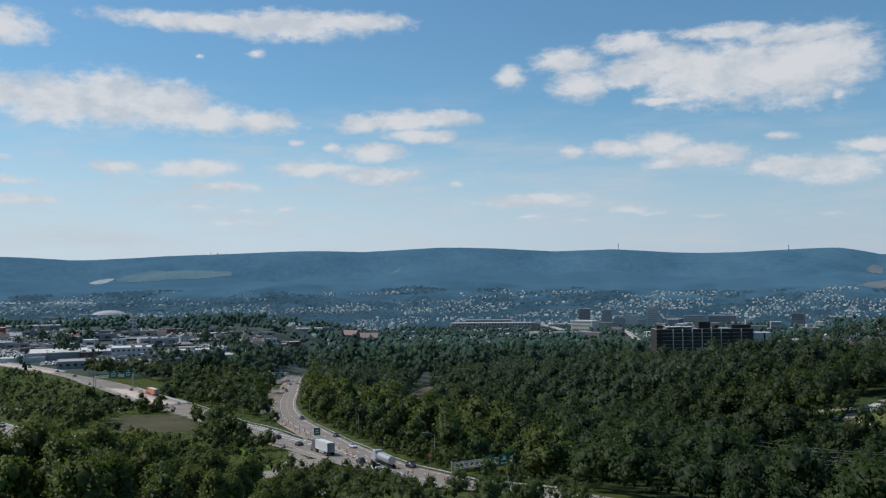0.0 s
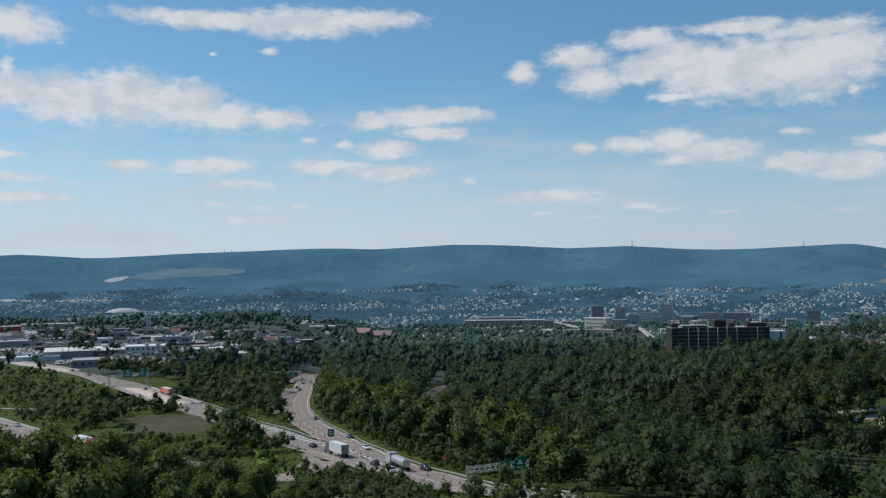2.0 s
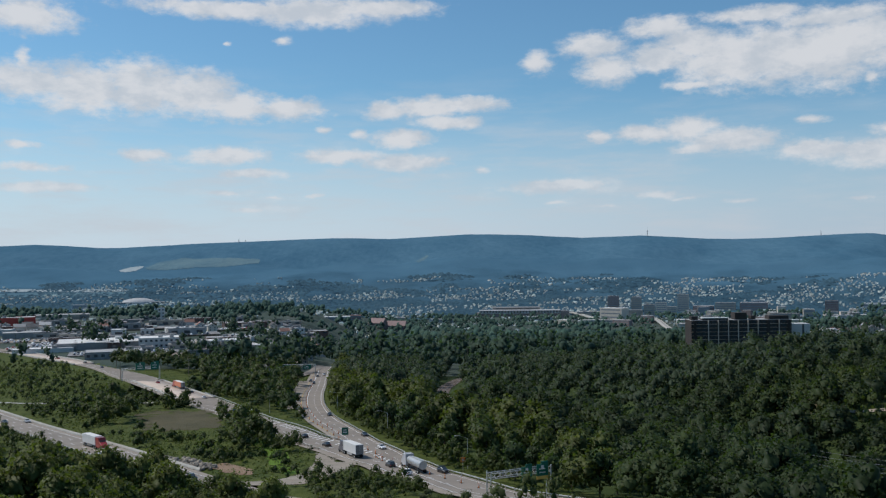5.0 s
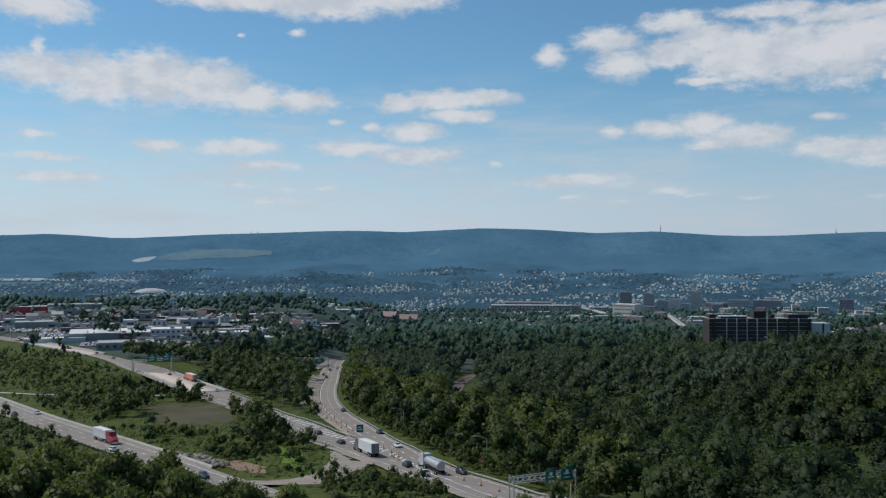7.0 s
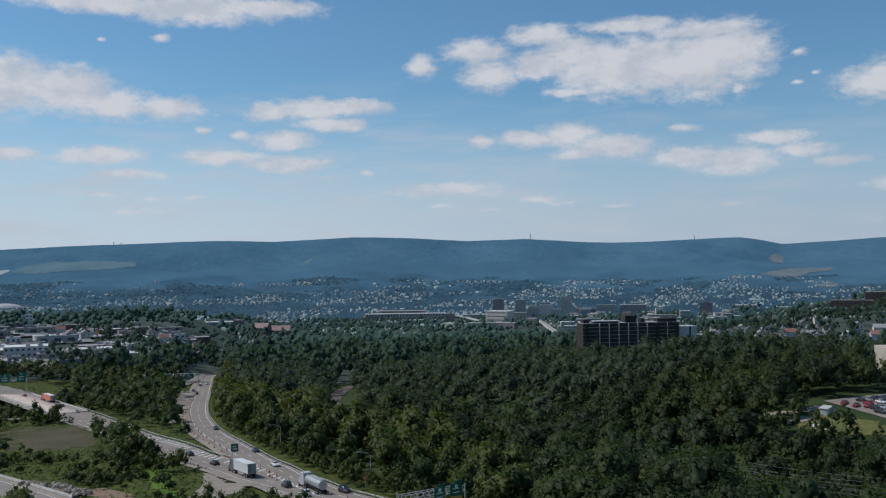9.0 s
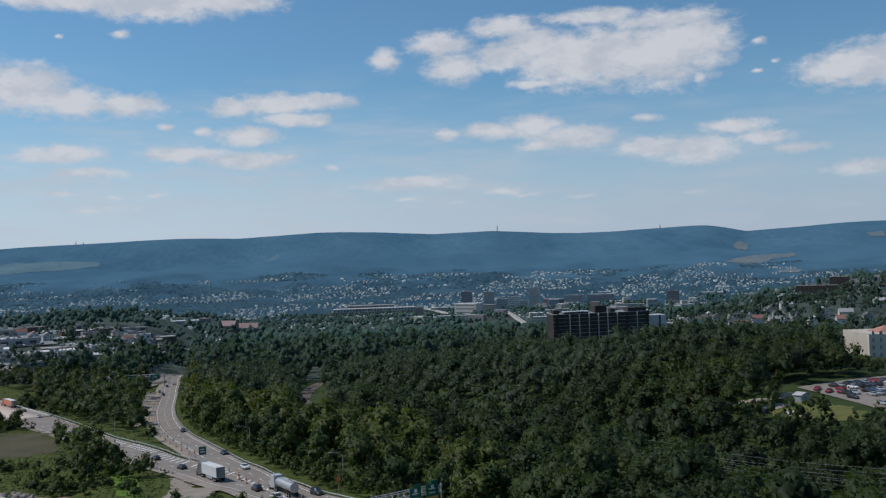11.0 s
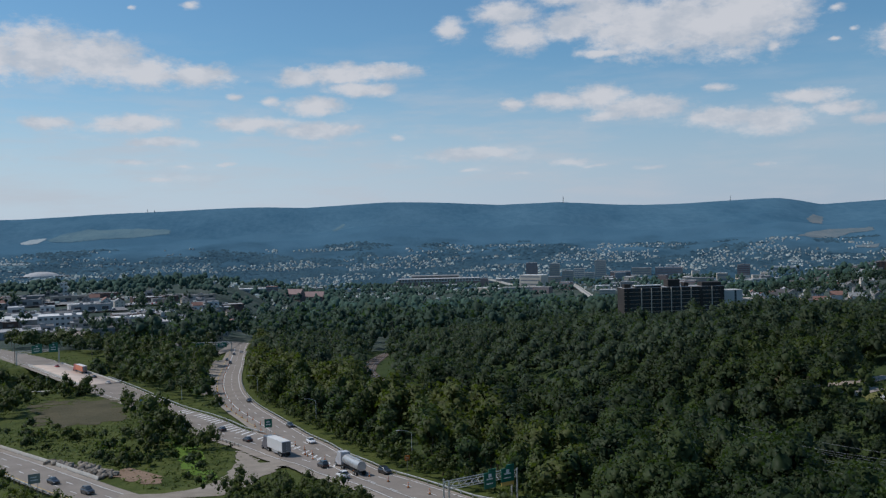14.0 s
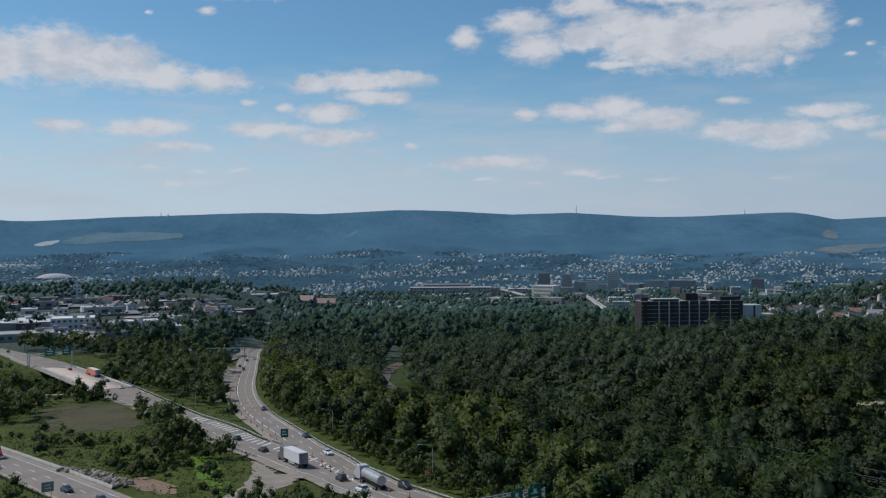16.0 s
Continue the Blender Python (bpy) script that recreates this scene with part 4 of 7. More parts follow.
def plant(kinds, x, y, size, rng, group=""):
    k = kinds[int(rng.integers(len(kinds)))]
    m = pose(x, y, float(ground_z(np.array(x), np.array(y))) - 0.1, rng.normal() * 2, rng.normal() * 2, rng.random() * 360) @ Matrix.Diagonal((size * (0.9 + 0.2 * rng.random()), size * (0.9 + 0.2 * rng.random()), size * (0.88 + 0.3 * rng.random()), 1))
    ob = copy_thing(k, m)
    return tagged(ob, group=group)


def clear_of_roads(x, y, gap):
    d = np.minimum(far_from(EXPRESS_M[::3], x, y) - 6, np.minimum(far_from(SLIP_M[::3], x, y) - 6.5, far_from(MOTOR_M[::3], x, y) - 9.5))
    d = np.minimum(d, np.minimum(far_from(TRACK, x, y) - 5, far_from(BRANCH, x, y) - 5))
    return d > gap


def right_of_express(x, y):
    return x > np.interp(y, EXPRESS_R[::-1, 1], EXPRESS_R[::-1, 0]) + 7


def scatter(x0, x1, y0, y1, gap, rng):
    """A jittered grid of places."""
    x, y = np.meshgrid(np.arange(x0, x1, gap), np.arange(y0, y1, gap))
    return (x + rng.uniform(-0.45, 0.45, x.shape) * gap).ravel(), (y + rng.uniform(-0.45, 0.45, x.shape) * gap).ravel()


# rim of the wooded shoulder above the gully
RIM_Y, RIM_X = [100, 137, 173, 244, 298, 322, 341, 420, 560], [33, 35, 39, 44, 37, 26, 14, -10, -60]


def open_ground(x, y):
    """Clearings: car park, lawn, rail corridor, buildings."""
    hole = (far_from(RAIL, x, y) < np.where(y > 430, 6, 5)) | ((np.abs(x - 12 - (560 - y) * 0.02) < 5) & (y > 440) & (y < 560))
    line = np.array([(153, 337), (158, 330), (172, 329), (184, 332)])
    hole |= far_from(line, x, y) < 4.5
    hole |= (np.abs(x - np.interp(y, RIM_Y, RIM_X) - 9) < 3.5) & (y < 345) & (y > 225)
    for ax, ay, bx, by, w in ((178, 341, 192, 341, 8), (178, 316, 190, 316, 10), (198, 330, 240, 338, 15), (196, 312, 236, 312, 12), (198, 300, 230, 300, 12), (164, 312, 176, 294, 10), (185, 650, 262, 650, 16), (262, 440, 300, 440, 22), (262, 412, 300, 412, 18)):
        hole |= far_from(np.array([(ax, ay), (bx, by)]), x, y) < w
    return hole


woods = np.random.default_rng(11)
TREES_NEAR, TREES_MID, TREES_FAR, FRONT = [], [], [], []
# wooded hillside beside the expressway
x, y = scatter(-75, 330, 140, 700, 8.4, woods)
ok = right_of_express(x, y) & clear_of_roads(x, y, 6.5) & ~open_ground(x, y) & (x < 60 + y * 0.52)
for px, py in zip(x[ok], y[ok]):
    size = woods.uniform(0.76, 1.32) * (0.88 if py < 300 and px < 70 else 1.0)
    bearing, reach = math.degrees(math.atan2(px, py)), math.hypot(px, py)
    if bearing > 25 and reach < 345 or bearing > 31.5 and reach < 525:
        # low growth before the clearing and the hospital
        top = 60 - (0.165 if reach < 345 else 0.110) * reach - float(ground_z(np.array(px), np.array(py)))
        size = min(size, top / 12.5)
    if 0.5 < bearing < 2.4 and 360 < reach < 600:
        # open sight along the railway
        size = min(size, (60 - 0.149 * reach - float(ground_z(np.array(px), np.array(py)))) / 12.5)
    if 165 < px < 300 and 500 < py < 690:
        # lower trees before the apartment block
        size = min(size, (60 - 0.0885 * reach - float(ground_z(np.array(px), np.array(py)))) / 13)
    if size > 0.2:
        TREES_MID.append((px, py, size))
# park trees in the clearing
for px in range(160, 200, 8):
    for py in range(352, 392, 9):
        TREES_NEAR.append((px + woods.uniform(-3, 3), py + woods.uniform(-3, 3), woods.uniform(0.7, 1.0)))
for px, py in ((152, 296), (156, 289), (150, 304), (162, 284), (147, 312), (138, 358), (150, 364), (133, 346), (129, 356), (136, 335), (163, 352), (168, 334), (170, 364), (146, 344), (160, 342), (206, 358), (218, 362), (230, 366), (150, 337), (157, 346), (166, 344), (173, 347), (147, 330), (141, 322), (155, 341), (150, 349)):
    TREES_NEAR.append((px, py, woods.uniform(0.85, 1.05)))
# hillside in front of the motorway
x, y = scatter(-230, 30, 84, 400, 6.4, woods)
beyond = y < np.interp(x, MOTOR_L[:, 0], MOTOR_L[:, 1]) - 6
side = (x > -44) & (y < 242) & (x < np.interp(y, SLIP_L[::-1, 1], SLIP_L[::-1, 0]) - 4) & (y > 150)
ok = (beyond | side) & clear_of_roads(x, y, 3.5)
for px, py in zip(x[ok], y[ok]):
    small = py > 205 and px > -45 and py < 262
    if small:
        TREES_NEAR.append((px, py, woods.uniform(0.28, 0.45)))
        for _ in range(3):
            qx, qy = px + woods.uniform(-3.5, 3.5), py + woods.uniform(-3.5, 3.5)
            if clear_of_roads(np.array([qx]), np.array([qy]), 2.5)[0]:
                TREES_NEAR.append((qx, qy, woods.uniform(0.2, 0.38)))
    elif py < 132 and px < -10 and px > -82:
        FRONT.append((px, py, woods.uniform(0.84, 1.06) * float(np.interp(px, [-60, -48, -34, -19, -10], [17, 15.2, 12.6, 9.2, 6.8])) / 13))
    elif py < 172 or px < -40:
        TREES_NEAR.append((px, py, woods.uniform(0.3, 0.5)))
# clump between motorway and slip road, and along the bridge
for cx, cy, rx, ry, n, lo, hi in ((-60, 306, 7, 20, 20, 0.5, 0.85), (-71, 340, 6, 18, 12, 0.5, 0.85), (-84, 392, 5, 18, 9, 0.4, 0.7), (-132, 388, 6, 12, 10, 0.7, 1.0), (-142, 402, 6, 12, 8, 0.7, 1.0), (-124, 446, 9, 8, 12, 0.4, 0.6), (-46, 296, 5, 10, 7, 0.35, 0.6), (-148, 430, 14, 20, 16, 0.35, 0.6), (-190, 440, 20, 18, 14, 0.2, 0.36), (-158, 476, 14, 8, 22, 0.35, 0.6), (-140, 462, 12, 6, 16, 0.3, 0.5), (-122, 452, 9, 5, 8, 0.28, 0.42),
                              (-205, 490, 40, 30, 34, 0.16, 0.36), (-235, 540, 50, 40, 40, 0.18, 0.4), (-175, 410, 18, 14, 14, 0.2, 0.45)):
    for _ in range(n):
        a, f = woods.random() * 6.283, math.sqrt(woods.random())
        px, py = cx + rx * f * math.cos(a), cy + ry * f * math.sin(a)
        if clear_of_roads(np.array([px]), np.array([py]), 2.0 if py < 470 else 12.0)[0]:
            TREES_NEAR.append((px, py, woods.uniform(lo, hi)))
# wedge between slip road and expressway
x, y = scatter(-300, -50, 335, 700, 8.2, woods)
between = (x < np.interp(y, EXPRESS_L[::-1, 1], EXPRESS_L[::-1, 0]) - 4) & (y > np.interp(x, SLIP_R[:, 0], SLIP_R[:, 1]) + 8)
lane_off = (np.abs(y - 640) < 12) & (x > -110)
ok = between & clear_of_roads(x, y, 4) & ~lane_off & (y - 350 > (x + 60) * -0.1) & ~((x < -150) & (y < 660) & (x + 215 > 0) & (y < 620 - (x + 150)))
for px, py in zip(x[ok], y[ok]):
    TREES_MID.append((px, py, woods.uniform(0.6, 1.2)))
# wood closing the view beyond the expressway's bend, out to the middle of the town
x, y = scatter(-260, 330, 690, 1560, 15.5, woods)
clearing = np.array([noise.fractal((px / 70, py / 110, 21.0), 1, 2, 3) for px, py in zip(x, y)])
ok = ~open_ground(x, y) & (clearing < np.interp(y, [690, 900, 1200, 1560], [0.9, 0.34, 0.16, 0.02])) & clear_of_roads(x, y, 6) & (x > np.interp(y, [690, 850, 930, 1560], [-150, -145, -105, -60]))
for px, py in zip(x[ok], y[ok]):
    TREES_FAR.append((px, py, woods.uniform(1.0, 2.05)))
# town trees, thinning and clustering
x, y = scatter(-1000, 1500, 640, 2400, 18, woods)
thickness = np.array([noise.fractal((px / 120, py / 120, 2.0), 1, 2, 3) for px, py in zip(x, y)])
industrial = (x < -130) & (x > -520) & (y > 650) & (y < 1250)
inside = (np.abs(np.degrees(np.arctan2(x, y)) - 5) < 33) & ~((x > -105) & (x < 330) & (y < 1560)) & ~((x > 0) & (y < 700) & (x < 60 + y * 0.52))
ok = inside & (thickness > np.where(industrial, 0.33, np.where((x > -100) & (x < 290), -0.04, np.where(y > 1500, 0.0, np.where(x > 330, np.where(y > 760, -0.06, -0.3), 0.02))))) & ~open_ground(x, y) & clear_of_roads(x, y, 6) & (far_from(VIADUCT, x, y) > 22)
for px, py in zip(x[ok], y[ok]):
    TREES_FAR.append((px, py, woods.uniform(0.75, 1.5)))


def forest(name, places, mat, lobes, cards, leaf, label, variants=8, flat=1.0, lift=0.32):
    """Many crowns in one mesh."""
    rng = np.random.default_rng(len(places))
    kinds = [crown(rng, rng.uniform(4.3, 6.0), rng.uniform(0.6, 2.2), rng.uniform(11, 16), lobes, cards, leaf, lift) for _ in range(variants)]
    verts, tris, normals, count = [], [], [], 0
    xy = np.array([q[:2] for q in places])
    ground = land(xy[:, 0], xy[:, 1])
    for (px, py, size), pz in zip(places, ground):
        v, f, n = kinds[int(rng.integers(variants))]
        a = rng.random() * 6.283
        turn = np.array([[math.cos(a), math.sin(a), 0], [-math.sin(a), math.cos(a), 0], [0, 0, 1]])
        p = v @ turn * [1, 1, (0.85 + 0.3 * rng.random()) * flat] * size
        verts.append(p + [px, py, pz]), tris.append(f + count), normals.append(n @ turn)
        count += len(v)
    me = mesh_object(name, np.concatenate(verts), np.concatenate(tris), [mat], normals=np.concatenate(normals))
    return tagged(new(name, me), label, "woods", kind="stuff")


TREES_NEAR.sort(key=lambda p: -p[1])
TREES_MID.sort(key=lambda p: p[1])
group_rng = np.random.default_rng(5)
FRONT_KINDS = []
for k, (h, r, mat) in enumerate(((13.5, 4.6, LEAF_OLIVE), (13, 4.4, LEAF_LIGHT), (14, 4.2, LEAF_OLIVE))):
    base = thing("tree", "olive green tree in full leaf on the near slope", "tree", group="trees on the near slope")
    part("trunk", trunk_bm(tree_rng, h, 0.28), BARK, base, "grey-brown trunk with limbs")
    v, f, n = crown(tree_rng, r, 2, h, 26, 1950, 0.22)
    c = new("crown", mesh_object("crown", v, f, [mat], normals=n))
    c.parent = base
    base.location = (-30 - 12 * k, 78, float(height(-30 - 12 * k, 78)))
    FRONT_KINDS.append(base)
for px, py, size in FRONT:
    plant(FRONT_KINDS, px, py, size, group_rng, "trees on the near slope")
for px, py, size in TREES_NEAR[:64]:
    plant(TREE_KINDS, px, py, size, group_rng, "trees on the near slope")
road_side = [q for q in TREES_MID if q[0] < np.interp(q[1], EXPRESS_R[::-1, 1], EXPRESS_R[::-1, 0]) + 22 and 200 < q[1] < 420 and q[0] > np.interp(q[1], EXPRESS_R[::-1, 1], EXPRESS_R[::-1, 0])][:105]
for px, py, size in road_side:
    plant(TREE_KINDS, px, py, size, group_rng, "trees beside the expressway")
chosen = set(road_side)
forest("slope_trees", [q for q in TREES_NEAR[64:] if q[1] < 190], LEAF_LIGHT, 7, 200, 0.4, "dense green trees on the near slope")
forest("undergrowth_trees", [q for q in TREES_NEAR[64:] if q[1] >= 190], LEAF_LIGHT, 5, 100, 0.6, "dense green trees beside the roads")
light_side = [q for q in TREES_MID if q not in chosen and q[0] > np.interp(q[1], EXPRESS_R[::-1, 1], EXPRESS_R[::-1, 0]) and q[0] < np.interp(q[1], RIM_Y, RIM_X) + 3]
forest("light_forest", light_side, LEAF_OLIVE, 11, 330, 0.6, "lighter green deciduous woods between road and gully", 10, 0.94, 0.6)
light_set = set(light_side)
wedge_side = [q for q in TREES_MID if q not in chosen and q[0] < np.interp(q[1], EXPRESS_L[::-1, 1], EXPRESS_L[::-1, 0])]
forest("wedge_trees", wedge_side[::2], LEAF_LIGHT, 8, 160, 0.5, "light green trees between the slip road and the expressway")
forest("dark_wedge_trees", wedge_side[1::2], LEAF, 8, 160, 0.5, "green trees between the slip road and the expressway")
light_set |= set(wedge_side)
dark_side = [q for q in TREES_MID if q not in chosen and q not in light_set]
# stands of lighter and darker trees mixed through the hillside
stand = {q: noise.fractal((q[0] / 34, q[1] / 34, 17.0), 1, 2, 3) + group_rng.normal() * 0.22 for q in dark_side}
near_side, far_side = [q for q in dark_side if q[1] < 275], [q for q in dark_side if 275 <= q[1] < 400]
forest("near_forest", [q for q in near_side if stand[q] < 0.16], LEAF, 13, 598, 0.36, "dense dark green deciduous forest below the slope", 10, 0.94, 0.6)
forest("near_light_forest", [q for q in near_side if stand[q] >= 0.16], LEAF_MID, 13, 598, 0.36, "light green deciduous trees below the slope", 10, 0.94, 0.6)
forest("forest", [q for q in far_side if stand[q] < 0.2], LEAF_DARK, 11, 352, 0.48, "dense dark green deciduous forest on the hillside", 10, 0.94, 0.6)
forest("mixed_forest", [q for q in far_side if stand[q] >= 0.2], LEAF_MID, 11, 352, 0.48, "mid green deciduous trees on the hillside", 10, 0.94, 0.6)
forest("upper_forest", [q for q in dark_side if q[1] >= 400], LEAF_UPPER_HAZED, 6, 90, 0.6, "dense dark green woods on the hilltop", 10, 0.94, 0.6)
forest("town_trees", [q for q in TREES_FAR if q[1] < 1150], LEAF_TOWN_HAZED, 6, 30, 0.9, "green trees between houses and woods")
forest("far_town_trees", [q for q in TREES_FAR if q[1] >= 1150], LEAF_HAZED, 3, 0, 1.6, "hazy blue-green trees across the town", 8, 0.95, 0.5)
for _ in range(330):
    px, py = group_rng.uniform(-190, -40), group_rng.uniform(255, 460)
    beyond_motor = py > np.interp(px, MOTOR_R[:, 0], MOTOR_R[:, 1]) + 3
    before_slip = py < np.interp(px, SLIP_L[:, 0], SLIP_L[:, 1]) - 8
    in_field = -134 < px < -80 and 350 < py < 438
    if beyond_motor and before_slip and not in_field and clear_of_roads(np.array([px]), np.array([py]), 1.5)[0]:
        plant(BUSH_KINDS, px, py, group_rng.uniform(0.45, 1.25), group_rng, "bushes on the slope")
# low growth lining verge and woods' edge
x, y = scatter(-80, 60, 200, 640, 3.2, woods)
edge = x - np.interp(y, EXPRESS_R[::-1, 1], EXPRESS_R[::-1, 0])
ok = (edge > 3.2) & (edge < 11)
forest("hedge_growth", [(a, b, woods.uniform(0.22, 0.4)) for a, b in zip(x[ok], y[ok])], LEAF_LIGHT, 5, 60, 1.1, "leafy undergrowth at the edge of the woods")
# scrub under the power lines in the gully
x, y = scatter(20, 240, 140, 360, 5.2, woods)
bed = np.abs(x - np.interp(y, RIM_Y, RIM_X) - 9) < 9
sparse = right_of_express(x, y) & clear_of_roads(x, y, 8) & (bed | (woods.random(x.shape) < 0.35)) & (x < 135)
forest("gully_scrub", [(a, b, woods.uniform(0.3, 0.5)) for a, b in zip(x[sparse], y[sparse])], LEAF_DARK, 5, 70, 0.5, "dark scrub in the gully under the power lines")
# young growth below the park clearing
x, y = scatter(80, 240, 140, 330, 4.6, woods)
ok = (np.degrees(np.arctan2(x, y)) > 22) & (np.hypot(x, y) < 345) & ~open_ground(x, y)
forest("young_growth", [(a, b, woods.uniform(0.26, 0.44)) for a, b in zip(x[ok], y[ok])], LEAF, 5, 80, 0.6, "dark green young trees below the park")
# weeds, saplings and tall grass tufts
x, y = scatter(-330, -30, 235, 660, 3.5, woods)
rough = np.array([noise.fractal((a / 18, b / 18, 6.0), 1, 2, 3) for a, b in zip(x, y)])
ok = clear_of_roads(x, y, 1.5) & (rough > -0.02) & ~((x > -132) & (x < -82) & (y > 352) & (y < 436)) & (far_from(np.array([(-84, 289), (-62, 263)]), x, y) > 4) & (y > np.interp(x, MOTOR_R[:, 0], MOTOR_R[:, 1]) + 3)
forest("weeds", [(a, b, woods.uniform(0.07, 0.17)) for a, b in zip(x[ok], y[ok])], WEED, 1, 10, 2.2, "rough weeds and tall grass tufts on the slope", 8, 0.8, 1.2)
# shrubs in drifts on the rough slope
x, y = scatter(-400, -34, 250, 720, 5.0, woods)
drift = np.array([noise.fractal((a / 30, b / 30, 12.0), 1, 2, 3) for a, b in zip(x, y)])
ok = clear_of_roads(x, y, 3.0) & (drift > np.where(y > 400, -0.16, -0.06)) & (y > np.interp(x, MOTOR_R[:, 0], MOTOR_R[:, 1]) + 6) & (y < np.interp(x, SLIP_L[:, 0], SLIP_L[:, 1]) - 5)
ok &= ~((x > -134) & (x < -80) & (y > 350) & (y < 438)) & (far_from(np.array([(-84, 289), (-62, 263)]), x, y) > 6) & (far_from(np.array([(-245, 470), (-204, 460), (-172, 456), (-139, 461)]), x, y) > 8)
ok &= (y < 470) | (far_from(SLIP_M, x, y) > 24)
picks = [(a, b, woods.uniform(0.14, 0.27) * (1.0 + 0.9 * (woods.random() < 0.3))) for a, b in zip(x[ok], y[ok])]
forest("shrubs", picks[::2], LEAF_OLIVE, 4, 52, 0.9, "olive green shrubs in drifts on the slope")
forest("dark_shrubs", picks[1::2], LEAF, 5, 80, 0.8, "dark green shrubs in drifts on the slope")

# long grass on the rough slope, dry stems in the field
x, y = scatter(-150, -34, 236, 440, 2.3, woods)
slope = clear_of_roads(x, y, 1.0) & (y > np.interp(x, MOTOR_R[:, 0], MOTOR_R[:, 1]) + 2) & (y < np.interp(x, SLIP_L[:, 0], SLIP_L[:, 1]) - 2) & (far_from(TRACK, x, y) > 6)
field = (x > -130) & (x < -84) & (y > 355) & (y < 434)
forest("long_grass", [(a, b, woods.uniform(0.04, 0.085)) for a, b in zip(x[slope & ~field], y[slope & ~field])], LEAF_OLIVE, 1, 9, 2.6, "long yellow-green grass on the slope")
forest("dry_stems", [(a, b, woods.uniform(0.022, 0.045)) for a, b in zip(x[slope & field], y[slope & field])], DRY_TUFT, 1, 9, 2.6, "dry brown stems in the field")


# ---- buildings ----
RED_WALL = surface("red_panels", (0.42, 0.05, 0.04), (0.52, 0.08, 0.06), 0.7, 0.15, 2, 0.05)


def building(x, y, wide, deep, high, turn, wall, roof, floors, bays, label):
    """A flat-roofed block with parapet, roof plant and rows of windows."""
    z = float(land(x, y))
    low = -4.0
    t = thing("building", label, "building", x, y, z, turn)
    bm = bmesh.new()
    box(bm, -wide / 2, wide / 2, -deep / 2, deep / 2, low, high)
    part("wall", bm, wall, t)
    bm = bmesh.new()
    box(bm, -wide / 2 + 0.3, wide / 2 - 0.3, -deep / 2 + 0.3, deep / 2 - 0.3, high, high + 0.15)
    part("roof", bm, roof, t)
    for a, b, c, d in () if y > 1500 else ((-wide / 2, wide / 2, -deep / 2, -deep / 2 + 0.3), (-wide / 2, wide / 2, deep / 2 - 0.3, deep / 2), (-wide / 2, -wide / 2 + 0.3, -deep / 2 + 0.3, deep / 2 - 0.3), (wide / 2 - 0.3, wide / 2, -deep / 2 + 0.3, deep / 2 - 0.3)):
        block("parapet", t, wall, a, b, c, d, high, high + 0.5)
    rng = random.Random(int(x * 7 + y))
    for _ in range(2 if wide > 25 else 1):
        px, py, s = rng.uniform(-0.35, 0.35) * wide, rng.uniform(-0.3, 0.3) * deep, rng.uniform(1.0, 2.4)
        block("roof_plant", t, GREY_WALL, px - s, px + s, py - s * 0.7, py + s * 0.7, high + 0.15, high + 0.4 + s)
    if floors and bays and y > 1500:
        for i in range(floors):
            cz = (i + 0.55) * high / floors
            block("window_band", t, HAZED_WINDOW, -wide * 0.44, wide * 0.44, -deep / 2 - 0.06, -deep / 2 + 0.05, cz - high / floors * 0.17, cz + high / floors * 0.17)
    elif floors and bays:
        step_z, step_x = high / floors, wide / bays
        for i in range(floors):
            for j in range(bays):
                cx, cz = -wide / 2 + (j + 0.5) * step_x, (i + 0.55) * step_z
                block("window", t, WINDOW, cx - step_x * 0.24, cx + step_x * 0.24, -deep / 2 - 0.06, -deep / 2 + 0.05, cz - step_z * 0.2, cz + step_z * 0.2)
    return t


building(-522, 1179, 44, 30, 12.0, 24, RED_WALL, FLAT_ROOF, 1, 0, "low red shop building with flat roof")
building(-532, 1350, 74, 40, 6.4, 22, TAN_WALL, FLAT_ROOF, 0, 0, "long low tan warehouse with flat roof")
building(-299, 862, 84, 60, 6.1, 20, GREY_WALL, WHITE_ROOF, 0, 0, "wide low warehouse with a bright white roof")
building(-258, 761, 44, 30, 5.4, 19, GREY_WALL, FLAT_ROOF, 1, 8, "grey flat-roofed workshop beside the slip road")
building(-248, 853, 35, 30, 9.1, 16, WHITE_WALL, WHITE_ROOF, 2, 8, "white industrial building with flat roof")
building(-281, 927, 13, 14, 11.7, 17, WHITE_WALL, FLAT_ROOF, 2, 3, "white upper block of a factory")
building(-205, 848, 43, 30, 5.6, 14, GREY_WALL, FLAT_ROOF, 1, 8, "grey flat-roofed depot in the town")
building(-166, 861, 41, 30, 6.2, 11, TAN_WALL, FLAT_ROOF, 1, 8, "low tan flat-roofed building")
building(-394, 1067, 48, 26, 5.8, 20, GREY_WALL, FLAT_ROOF, 1, 6, "grey flat-roofed shop row")
building(-397, 1212, 47, 26, 5.8, 18, GREY_WALL, DARK_ROOF, 0, 0, "dark-roofed warehouse in the town")
building(-365, 1266, 9, 10, 17.6, 16, WHITE_WALL, WHITE_ROOF, 4, 2, "narrow white tower block")
building(-986, 2658, 64, 12, 12.9, 20, WHITE_WALL, FLAT_ROOF, 1, 4, "white flat-roofed building in the town")
building(-429, 994, 47, 30, 5.9, 24, GREY_WALL, FLAT_ROOF, 0, 0, "grey warehouse beside a car yard")
building(-338, 815, 49, 20, 3.4, 23, WHITE_WALL, WHITE_ROOF, 0, 0, "low white roofed shed")
